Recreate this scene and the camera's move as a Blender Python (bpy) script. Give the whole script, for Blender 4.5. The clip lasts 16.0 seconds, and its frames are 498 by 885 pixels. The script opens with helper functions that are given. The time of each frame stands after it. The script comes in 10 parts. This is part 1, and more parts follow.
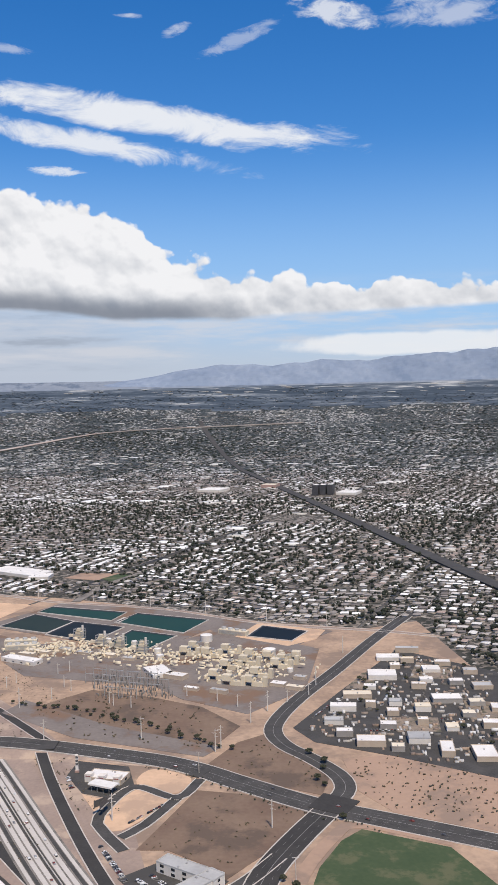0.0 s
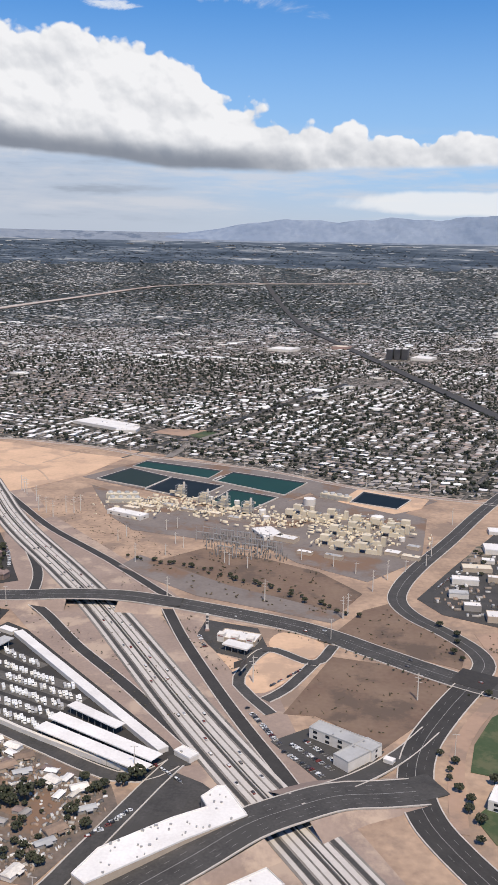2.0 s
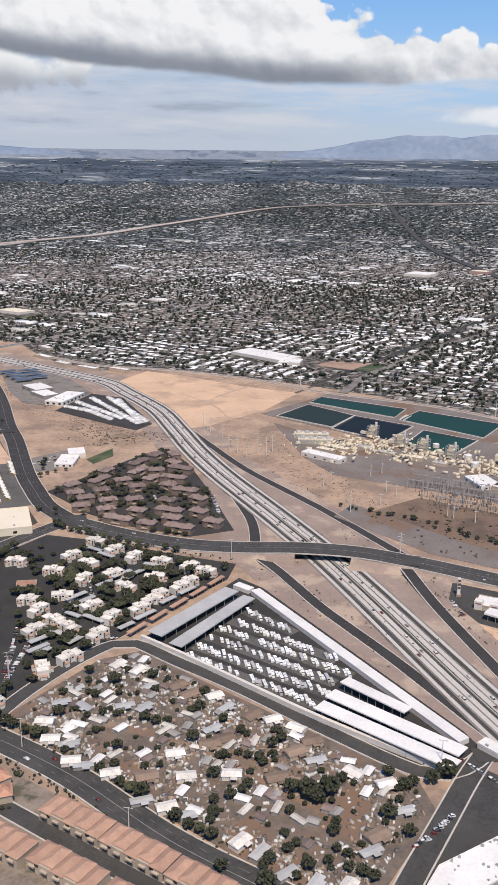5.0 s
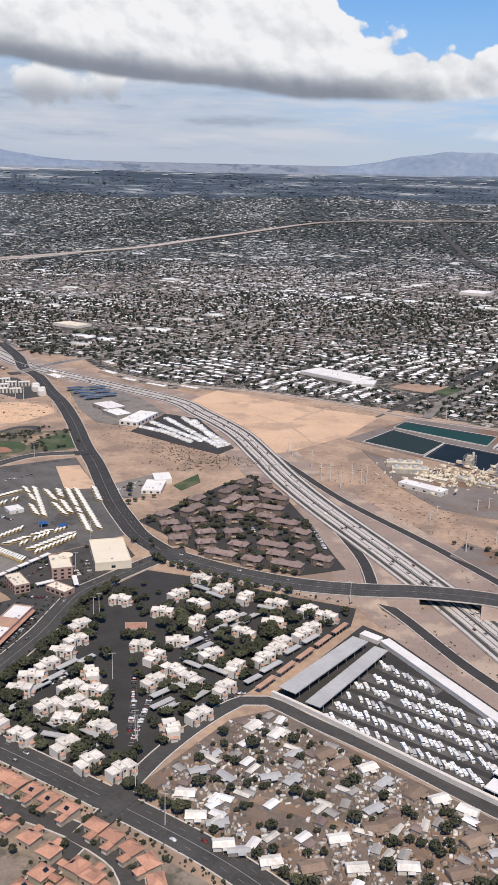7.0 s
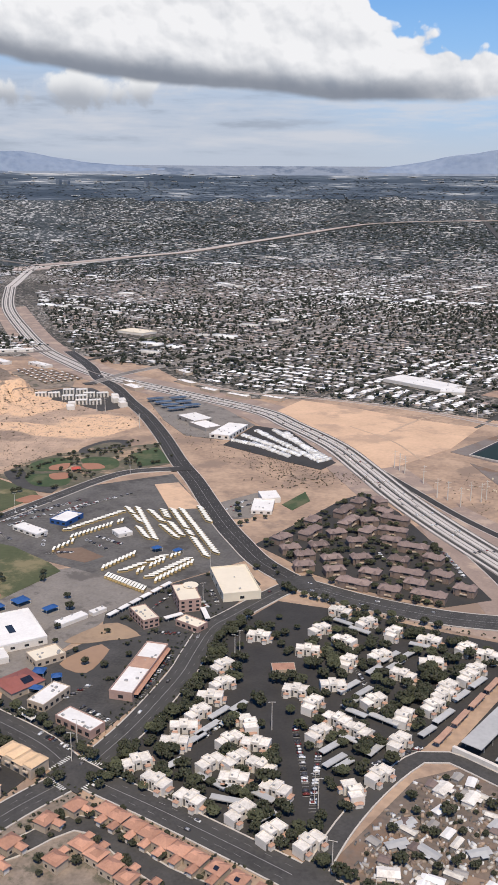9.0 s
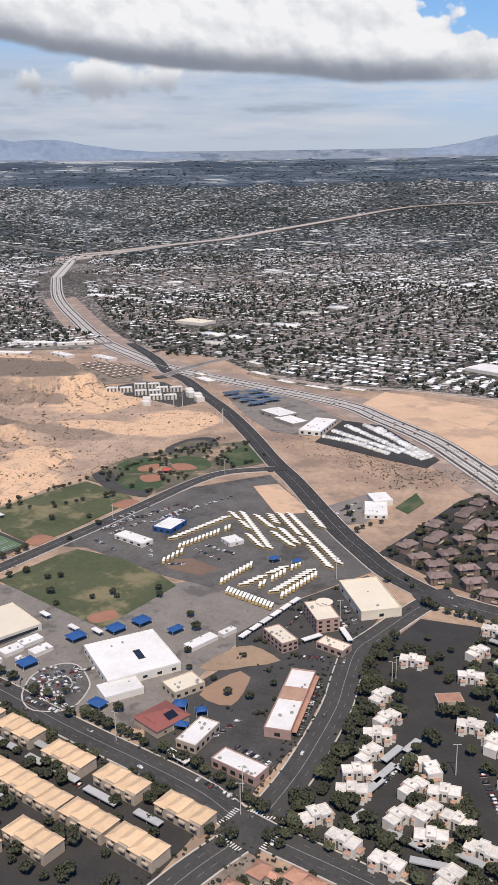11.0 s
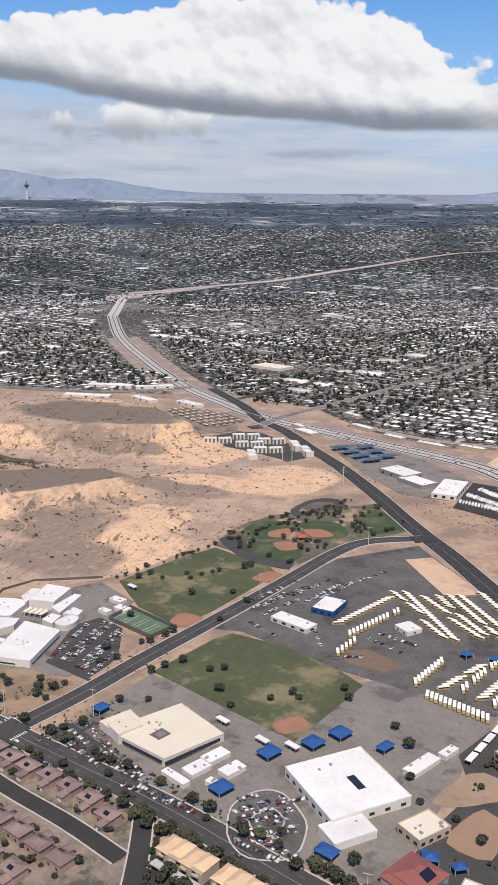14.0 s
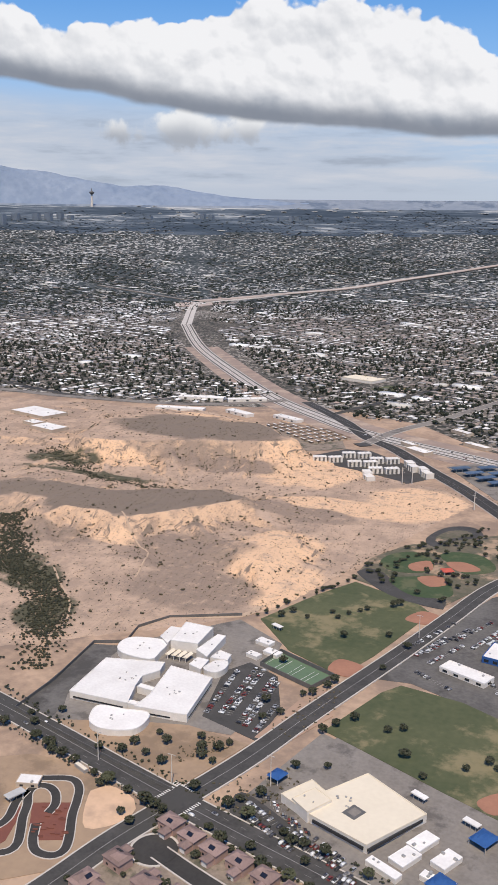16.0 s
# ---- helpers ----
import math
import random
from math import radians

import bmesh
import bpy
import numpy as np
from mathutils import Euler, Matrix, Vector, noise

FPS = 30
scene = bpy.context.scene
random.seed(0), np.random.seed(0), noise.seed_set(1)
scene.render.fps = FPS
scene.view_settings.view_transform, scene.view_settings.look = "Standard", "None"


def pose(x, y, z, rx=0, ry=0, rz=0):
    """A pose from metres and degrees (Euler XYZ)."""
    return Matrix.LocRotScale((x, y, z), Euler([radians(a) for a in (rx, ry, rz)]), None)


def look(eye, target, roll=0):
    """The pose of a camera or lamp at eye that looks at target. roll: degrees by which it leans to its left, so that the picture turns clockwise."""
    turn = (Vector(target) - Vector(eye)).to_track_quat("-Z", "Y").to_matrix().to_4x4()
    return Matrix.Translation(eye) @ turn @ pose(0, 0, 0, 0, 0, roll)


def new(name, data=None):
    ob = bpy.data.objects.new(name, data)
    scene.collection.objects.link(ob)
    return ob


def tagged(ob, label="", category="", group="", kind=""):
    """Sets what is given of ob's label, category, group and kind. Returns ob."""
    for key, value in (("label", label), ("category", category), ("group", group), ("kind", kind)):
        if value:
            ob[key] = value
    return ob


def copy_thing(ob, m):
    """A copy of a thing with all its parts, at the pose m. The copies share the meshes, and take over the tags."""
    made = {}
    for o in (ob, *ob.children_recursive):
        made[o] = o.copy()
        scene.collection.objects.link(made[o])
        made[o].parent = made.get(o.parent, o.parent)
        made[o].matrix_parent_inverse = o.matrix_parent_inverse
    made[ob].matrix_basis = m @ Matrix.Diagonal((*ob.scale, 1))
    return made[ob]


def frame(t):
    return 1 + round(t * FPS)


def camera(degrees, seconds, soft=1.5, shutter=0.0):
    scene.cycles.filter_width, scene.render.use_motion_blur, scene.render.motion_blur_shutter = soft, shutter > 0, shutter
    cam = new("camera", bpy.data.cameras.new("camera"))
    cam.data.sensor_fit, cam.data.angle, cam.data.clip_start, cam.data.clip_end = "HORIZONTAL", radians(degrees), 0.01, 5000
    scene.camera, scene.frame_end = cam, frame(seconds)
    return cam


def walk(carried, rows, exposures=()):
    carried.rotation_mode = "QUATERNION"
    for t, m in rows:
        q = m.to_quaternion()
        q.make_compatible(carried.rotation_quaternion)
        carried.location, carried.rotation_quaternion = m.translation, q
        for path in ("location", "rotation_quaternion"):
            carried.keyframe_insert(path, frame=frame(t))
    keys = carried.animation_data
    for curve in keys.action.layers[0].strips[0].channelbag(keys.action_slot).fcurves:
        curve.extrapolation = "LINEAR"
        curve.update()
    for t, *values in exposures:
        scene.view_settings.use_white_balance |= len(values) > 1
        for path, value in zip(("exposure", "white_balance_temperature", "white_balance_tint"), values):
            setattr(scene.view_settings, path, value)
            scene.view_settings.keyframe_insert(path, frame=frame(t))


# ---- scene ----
cam = camera(30.7, 16.0, soft=1.2)
# seconds, eye, target, roll
PATH = [
    (0, (-0.855, 0.794, 218.035), (-0.949, 2.79, 217.955), -1.3),
    (0.5, (-15.836, 7.79, 217.554), (-15.949, 9.783, 217.43), -0.8),
    (1, (-31.731, 14.238, 217.195), (-31.866, 16.223, 216.989), -0.0),
    (1.5, (-46.588, 20.216, 217.124), (-46.75, 22.186, 216.822), 0.6),
    (2, (-60.552, 25.845, 217.082), (-60.746, 27.798, 216.694), 1.1),
    (2.5, (-75.886, 30.736, 217.294), (-76.115, 32.668, 216.833), 1.3),
    (3, (-91.557, 36.822, 217.633), (-91.824, 38.738, 217.123), 1.1),
    (3.5, (-107.42, 43.382, 217.747), (-107.728, 45.283, 217.207), 0.7),
    (4, (-122.372, 49.996, 217.461), (-122.71, 51.888, 216.909), 0.6),
    (4.2, (-128.809, 53.125, 217.583), (-129.163, 55.014, 217.028), 0.4),
    (6.3, (-193.12, 83.073, 216.59), (-193.552, 84.949, 216.049), 1.2),
    (6.5, (-199.322, 85.738, 216.663), (-199.759, 87.615, 216.126), 1.2),
    (7, (-214.886, 91.847, 216.814), (-215.336, 93.723, 216.288), 1.3),
    (7.5, (-231.264, 97.829, 216.717), (-231.729, 99.705, 216.2), 1.3),
    (8, (-248.266, 103.831, 216.655), (-248.749, 105.703, 216.142), 1.0),
    (8.5, (-264.919, 110.121, 216.364), (-265.422, 111.986, 215.848), 0.8),
    (9, (-280.126, 116.197, 215.643), (-280.649, 118.056, 215.121), 0.4),
    (9.5, (-295.271, 122.211, 214.95), (-295.816, 124.061, 214.42), -0.1),
    (10, (-311.176, 128.89, 214.173), (-311.738, 130.733, 213.635), -0.6),
    (10.2, (-317.85, 131.458, 213.903), (-318.417, 133.298, 213.362), -0.8),
    (12.3, (-389.988, 159.817, 212.426), (-390.589, 161.642, 211.87), -0.2),
    (12.5, (-396.837, 162.219, 212.312), (-397.435, 164.047, 211.764), 0.0),
    (13, (-415.248, 168.764, 211.873), (-415.85, 170.6, 211.357), 0.3),
    (13.5, (-431.997, 175.193, 211.316), (-432.608, 177.034, 210.829), 0.5),
    (14, (-449.661, 180.77, 211.075), (-450.287, 182.612, 210.61), 0.6),
    (14.5, (-467.307, 186.614, 210.791), (-467.951, 188.45, 210.331), 0.5),
    (15, (-485.175, 192.677, 210.805), (-485.837, 194.506, 210.341), 0.6),
    (15.5, (-503.795, 198.731, 210.978), (-504.484, 200.55, 210.513), 0.6),
    (16, (-520.483, 204.294, 211.003), (-521.211, 206.101, 210.551), 0.6),
]
walk(cam, [(t, look(eye, target, roll)) for t, eye, target, roll in PATH])

# ---- daylight ----
SUN_DIR = Vector((0.19, -0.50, 0.93)).normalized()      # towards the sun
SUN_EL = math.asin(SUN_DIR.z)
SUN_AZ = math.atan2(SUN_DIR.x, SUN_DIR.y)

sun = new("sun", bpy.data.lights.new("sun", "SUN"))
sun.data.energy, sun.data.angle, sun.data.color = 4.5, radians(0.6), (1.0, 0.895, 0.74)
sun.matrix_world = Matrix.Translation((0, 0, 900)) @ SUN_DIR.to_track_quat("Z", "Y").to_matrix().to_4x4()
scene.view_settings.exposure = 0.0

world = bpy.data.worlds.new("sky")
scene.world = world
world.use_nodes = True
WN, WL = world.node_tree.nodes, world.node_tree.links
WN.clear()


def wmath(op, a, b=None, c=None, clamp=False):
    n = WN.new("ShaderNodeMath")
    n.operation, n.use_clamp = op, clamp
    for i, v in enumerate((a, b, c)):
        if v is None:
            continue
        if isinstance(v, (int, float)):
            n.inputs[i].default_value = v
        else:
            WL.new(v, n.inputs[i])
    return n.outputs[0]


def wstep(v, lo, hi):
    n = WN.new("ShaderNodeMapRange")
    n.interpolation_type = "SMOOTHSTEP"
    WL.new(v, n.inputs["Value"])
    for key, value in (("From Min", lo), ("From Max", hi)):
        if isinstance(value, (int, float)):
            n.inputs[key].default_value = value
        else:
            WL.new(value, n.inputs[key])
    return n.outputs[0]


def wprofile(az, stops, top=25.0):
    """A height in degrees as a function of the azimuth in degrees."""
    ramp = WN.new("ShaderNodeValToRGB")
    ramp.color_ramp.interpolation = "EASE"
    els = ramp.color_ramp.elements
    for i, (a, h) in enumerate(stops):
        p = (a + 60) / 100
        e = els[i] if i < 2 else els.new(p)
        e.position = p
        e.color = (h / top, h / top, h / top, 1)
    WL.new(wmath("DIVIDE", wmath("ADD", az, 60.0), 100.0), ramp.inputs[0])
    return wmath("MULTIPLY", ramp.outputs[0], top)


def wnoise(vec, scale, detail=6.0, rough=0.55, dist=0.0):
    n = WN.new("ShaderNodeTexNoise")
    n.inputs["Scale"].default_value, n.inputs["Detail"].default_value = scale, detail
    n.inputs["Roughness"].default_value, n.inputs["Distortion"].default_value = rough, dist
    WL.new(vec, n.inputs["Vector"])
    return n.outputs["Fac"]


def wvec(x, y, z=0.0):
    n = WN.new("ShaderNodeCombineXYZ")
    for i, v in enumerate((x, y, z)):
        if isinstance(v, (int, float)):
            n.inputs[i].default_value = v
        else:
            WL.new(v, n.inputs[i])
    return n.outputs[0]


def wmix(fac, a, b):
    n = WN.new("ShaderNodeMix")
    n.data_type = "RGBA"
    for i, v in ((0, fac), (6, a), (7, b)):
        if isinstance(v, (int, float)):
            n.inputs[i].default_value = v
        elif isinstance(v, tuple):
            n.inputs[i].default_value = (*v, 1)
        else:
            WL.new(v, n.inputs[i])
    return n.outputs[2]


coord = WN.new("ShaderNodeTexCoord")
split = WN.new("ShaderNodeSeparateXYZ")
WL.new(coord.outputs["Generated"], split.inputs[0])
deg = 180 / math.pi
AZ = wmath("MULTIPLY", wmath("ARCTAN2", split.outputs[0], split.outputs[1]), deg)
EL = wmath("MULTIPLY", wmath("ARCSINE", split.outputs[2]), deg)
FLAT = wvec(AZ, EL)

sky = WN.new("ShaderNodeTexSky")
sky.sky_type, sky.sun_disc = "NISHITA", False
sky.sun_elevation, sky.sun_rotation = SUN_EL, SUN_AZ
sky.altitude, sky.air_density, sky.dust_density, sky.ozone_density = 600, 1.0, 0.6, 1.6

# deep blue overhead, paling to a milky band above the horizon
hsv = WN.new("ShaderNodeHueSaturation")
hsv.inputs["Hue"].default_value = 0.508
hsv.inputs["Saturation"].default_value, hsv.inputs["Value"].default_value = 1.44, 1.44
WL.new(sky.outputs[0], hsv.inputs["Color"])
haze = wstep(EL, 17.0, 3.0)
clear = wmix(wmath("MULTIPLY", haze, 0.80), hsv.outputs[0], (3.3, 5.2, 8.2))
clear = wmix(wmath("MULTIPLY", wstep(wmath("ADD", EL, wmath("MULTIPLY", AZ, 0.08)), 6.5, 1.5), 0.85), clear, (5.2, 5.7, 6.6))

# cumulus bank with a flat grey base
n_big = wnoise(FLAT, 0.3, 9.0, 0.56, 0.3)
n_low = wnoise(wvec(AZ, wmath("MULTIPLY", EL, 2.2), 3.0), 0.12, 6.0, 0.55)
n_lit = wnoise(wvec(wmath("ADD", AZ, 0.3), wmath("ADD", EL, 0.5)), 0.3, 9.0, 0.56, 0.3)
top = wprofile(AZ, [(-60, 12.0), (-45, 13.0), (-36, 12.1), (-33, 11.6), (-25, 12.6), (-20, 13.2), (-13, 13.0), (-11.2, 12.0), (-9.6, 11.6),
                    (-8.3, 10.3), (-6.4, 9.9), (-5, 8.8), (-3.2, 8.1), (-1, 8.3), (3, 7.5), (8, 8.2), (10.5, 7.6), (14, 7.0), (25, 6.8), (40, 7.5)])
base = wprofile(AZ, [(-60, 9.5), (-36.5, 8.5), (-32, 8.0), (-28, 7.2), (-23.8, 6.7), (-17, 6.2), (-10, 5.5), (-4, 5.5), (2, 5.8), (13, 5.9), (40, 6.2)])


def wbillow(dx, dy, scale, seed):
    """Rounded heads, as of a cauliflower."""
    v = WN.new("ShaderNodeTexVoronoi")
    v.feature = "SMOOTH_F1"
    v.inputs["Scale"].default_value, v.inputs["Smoothness"].default_value = scale, 0.35
    wob = wnoise(wvec(AZ, EL, seed), 0.8, 3.0)
    WL.new(wvec(wmath("ADD", wmath("ADD", AZ, dx), wob), wmath("ADD", wmath("MULTIPLY", EL, 1.15), dy), seed), v.inputs["Vector"])
    return wmath("SUBTRACT", 0.45, v.outputs["Distance"])


heads = wmath("ADD", wmath("MULTIPLY", wbillow(0, 0, 0.42, 1.0), 2.0), wmath("ADD", wmath("MULTIPLY", wbillow(0, 0, 0.95, 4.0), 0.9), wmath("MULTIPLY", wbillow(0, 0, 2.2, 6.0), 0.35)))
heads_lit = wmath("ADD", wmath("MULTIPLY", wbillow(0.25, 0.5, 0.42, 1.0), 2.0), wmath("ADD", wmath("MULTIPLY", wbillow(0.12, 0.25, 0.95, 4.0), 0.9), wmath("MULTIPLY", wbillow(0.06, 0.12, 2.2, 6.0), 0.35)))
above = wmath("ADD", wmath("SUBTRACT", top, EL), wmath("ADD", wmath("MULTIPLY", wmath("SUBTRACT", n_big, 0.5), 1.6), heads))
under = wmath("ADD", wmath("SUBTRACT", EL, base), wmath("MULTIPLY", wmath("SUBTRACT", n_low, 0.5), 0.9))
cum = wmath("MULTIPLY", wstep(above, -0.05, 0.28), wstep(under, -0.16, 0.22))
relief = wmath("ADD", wmath("MULTIPLY", wmath("SUBTRACT", n_big, n_lit), 0.7), wmath("MULTIPLY", wmath("SUBTRACT", heads, heads_lit), 0.30))
shade = wstep(AZ, 6.0, -10.0)
lift = wmath("SUBTRACT", 1.0, wmath("MULTIPLY", wstep(wmath("ADD", under, wmath("MULTIPLY", heads, -0.25)), 2.1, 0.45), wmath("ADD", wmath("MULTIPLY", shade, 0.7), 0.25)))
soft_in = wnoise(wvec(AZ, EL, 9.0), 0.22, 5.0, 0.5)
lum = wmath("ADD", wmath("ADD", wmath("MULTIPLY", lift, 0.80), 0.17), wmath("ADD", wmath("MULTIPLY", relief, 1.35), wmath("MULTIPLY", wmath("SUBTRACT", soft_in, 0.52), 0.9)), clamp=True)
cum_col = wmix(lum, (3.4, 3.8, 4.5), (8.9, 8.9, 9.1))
# the flat shaded base, sharp below and soft above
floor_h = wmath("ADD", wmath("SUBTRACT", EL, base), wmath("MULTIPLY", wmath("SUBTRACT", n_low, 0.5), 0.5))
belly = wmath("MULTIPLY", wmath("MULTIPLY", wstep(floor_h, 1.5, 0.35), wstep(floor_h, -0.5, -0.2)), wmath("MULTIPLY", wstep(AZ, -1.0, -8.0), 0.9))
cum_col = wmix(belly, cum_col, (2.3, 2.55, 3.1))

# thin layers under the bank, and its small grey neighbour
streak = wnoise(wvec(wmath("MULTIPLY", AZ, 0.22), wmath("MULTIPLY", EL, 1.5), 7.0), 0.55, 6.0, 0.6)
layer = wmath("MULTIPLY", wmath("MULTIPLY", wstep(EL, 2.0, 3.4), wstep(EL, 8.5, 5.2)), wstep(streak, 0.42, 0.66))
stray_d = wmath("ADD", wmath("POWER", wmath("DIVIDE", wmath("ADD", AZ, 24.8), 4.6), 2.0), wmath("POWER", wmath("DIVIDE", wmath("SUBTRACT", EL, 5.9), 1.1), 2.0))
stray = wstep(wmath("ADD", stray_d, wmath("MULTIPLY", wmath("SUBTRACT", n_big, 0.5), 7.5)), 1.3, 0.3)
stray_col = wmix(wstep(wmath("ADD", EL, wmath("MULTIPLY", soft_in, 1.5)), 5.9, 7.2), (4.0, 4.3, 4.9), (8.3, 8.4, 8.6))
# cap of cloud on the far range
cap_d = wmath("ADD", wmath("POWER", wmath("DIVIDE", wmath("SUBTRACT", AZ, 8.0), 8.5), 2.0), wmath("POWER", wmath("DIVIDE", wmath("SUBTRACT", EL, 3.7), 0.75), 2.0))
cap = wstep(wmath("ADD", cap_d, wmath("MULTIPLY", wmath("SUBTRACT", n_big, 0.5), 1.6)), 1.2, 0.5)


def cirrus(a, e, length, thick, slope, seed, strength):
    """A wind-drawn streak centred at azimuth a, height e."""
    x = wmath("SUBTRACT", AZ, a)
    y = wmath("SUBTRACT", wmath("SUBTRACT", EL, e), wmath("MULTIPLY", x, slope))
    wob = wnoise(wvec(wmath("MULTIPLY", AZ, 0.4), EL, seed), 0.55 if length > 5 else 1.3, 8.0, 0.66, 0.6)
    d = wmath("ADD", wmath("POWER", wmath("DIVIDE", x, length), 2.0), wmath("POWER", wmath("DIVIDE", y, thick), 2.0))
    d = wmath("ADD", d, wmath("MULTIPLY", wmath("SUBTRACT", wob, 0.5), 4.4))
    return wmath("MULTIPLY", wstep(d, 1.2, -0.1), strength)


wisps = None
for args in ((-8.5, 17.4, 12.5, 1.0, -0.13, 1.0, 0.95), (-12.5, 16.0, 9.5, 0.75, -0.16, 2.0, 0.9), (3.2, 22.9, 2.6, 0.7, -0.2, 3.0, 0.75),
             (10.0, 22.6, 4.0, 0.9, 0.0, 4.0, 0.5), (-3.0, 21.6, 2.6, 0.45, 0.35, 5.0, 0.35), (-14.3, 14.3, 1.7, 0.28, 0.0, 6.0, 0.8),
             (-9.5, 22.9, 1.0, 0.16, 0.0, 8.0, 0.6), (-6.7, 22.2, 0.9, 0.3, 0.3, 9.0, 0.5), (-18.0, 21.0, 2.4, 0.3, -0.1, 11.0, 0.4)):
    w = cirrus(*args)
    wisps = w if wisps is None else wmath("MAXIMUM", wisps, w)

col = wmix(wisps, clear, (8.4, 8.6, 9.0))
veil = wmath("MULTIPLY", wmath("MULTIPLY", wstep(AZ, -4.0, -16.0), wstep(EL, 9.5, 5.5)), wmath("ADD", 0.45, wmath("MULTIPLY", streak, 0.5)))
col = wmix(veil, col, (5.0, 5.5, 6.5))
col = wmix(wmath("MULTIPLY", layer, 0.75), col, (6.4, 6.6, 7.2))
dim = wmath("MULTIPLY", wmath("MULTIPLY", wstep(EL, 1.5, 3.5), wstep(EL, 8.0, 5.0)), wmath("MULTIPLY", wstep(streak, 0.46, 0.30), wstep(AZ, -6.0, -16.0)))
col = wmix(wmath("MULTIPLY", dim, 0.8), col, (3.5, 4.0, 4.9))
col = wmix(wmath("MULTIPLY", cap, 0.8), col, (8.6, 8.7, 8.9))
col = wmix(stray, col, stray_col)
col = wmix(cum, col, cum_col)
back = WN.new("ShaderNodeBackground")
back.inputs["Strength"].default_value = 0.1
out = WN.new("ShaderNodeOutputWorld")
WL.new(col, back.inputs["Color"])
WL.new(back.outputs[0], out.inputs["Surface"])

# ---- materials ----
def mat(name, c1, c2=None, scale=0.05, fine=0.6, rough=0.85, metal=0.0, bump=0.0, vary=0.0, island=0.0, spec=0.3, low=0.35, high=0.65, third=None, third_scale=0.012):
    """A surface between two colours: broad patches, fine grain, and a shift of value from piece to piece."""
    m = bpy.data.materials.new(name)
    m.use_nodes = True
    n, l = m.node_tree.nodes, m.node_tree.links
    b = n["Principled BSDF"]
    b.inputs["Roughness"].default_value, b.inputs["Metallic"].default_value = rough, metal
    b.inputs["Specular IOR Level"].default_value = spec
    c2 = c2 or tuple(c * 0.8 for c in c1)
    geo = n.new("ShaderNodeNewGeometry")
    big, small = n.new("ShaderNodeTexNoise"), n.new("ShaderNodeTexNoise")
    for tex, s, d in ((big, scale, 5.0), (small, fine, 4.0)):
        tex.inputs["Scale"].default_value, tex.inputs["Detail"].default_value = s, d
        l.new(geo.outputs["Position"], tex.inputs["Vector"])
    mixed = n.new("ShaderNodeMath")
    mixed.operation = "MULTIPLY_ADD"
    mixed.inputs[1].default_value = 0.4
    l.new(small.outputs["Fac"], mixed.inputs[0])
    scaled = n.new("ShaderNodeMath")
    scaled.operation = "MULTIPLY"
    scaled.inputs[1].default_value = 0.6
    l.new(big.outputs["Fac"], scaled.inputs[0])
    l.new(scaled.outputs[0], mixed.inputs[2])
    ramp = n.new("ShaderNodeValToRGB")
    e = ramp.color_ramp.elements
    e[0].position, e[1].position = low, high
    e[0].color, e[1].color = (*c1, 1), (*c2, 1)
    l.new(mixed.outputs[0], ramp.inputs[0])
    out_col = ramp.outputs[0]
    if third:
        wide = n.new("ShaderNodeTexNoise")
        wide.inputs["Scale"].default_value, wide.inputs["Detail"].default_value = third_scale, 6.0
        wide.inputs["Roughness"].default_value = 0.65
        l.new(geo.outputs["Position"], wide.inputs["Vector"])
        r2 = n.new("ShaderNodeMapRange")
        r2.interpolation_type = "SMOOTHSTEP"
        r2.inputs["From Min"].default_value, r2.inputs["From Max"].default_value = 0.5, 0.62
        l.new(wide.outputs["Fac"], r2.inputs["Value"])
        mx = n.new("ShaderNodeMix")
        mx.data_type = "RGBA"
        l.new(r2.outputs[0], mx.inputs[0])
        l.new(out_col, mx.inputs[6])
        mx.inputs[7].default_value = (*third, 1)
        out_col = mx.outputs[2]
    if vary or island:
        src = geo.outputs["Random Per Island"] if island else n.new("ShaderNodeObjectInfo").outputs["Random"]
        rng = n.new("ShaderNodeMapRange")
        amount = island or vary
        rng.inputs["To Min"].default_value, rng.inputs["To Max"].default_value = 1 - amount, 1 + amount
        l.new(src, rng.inputs["Value"])
        h = n.new("ShaderNodeHueSaturation")
        l.new(rng.outputs[0], h.inputs["Value"])
        l.new(out_col, h.inputs["Color"])
        out_col = h.outputs[0]
    l.new(out_col, b.inputs["Base Color"])
    if bump:
        bp = n.new("ShaderNodeBump")
        bp.inputs["Strength"].default_value, bp.inputs["Distance"].default_value = bump, 0.3
        l.new(mixed.outputs[0], bp.inputs["Height"])
        l.new(bp.outputs[0], b.inputs["Normal"])
    return m


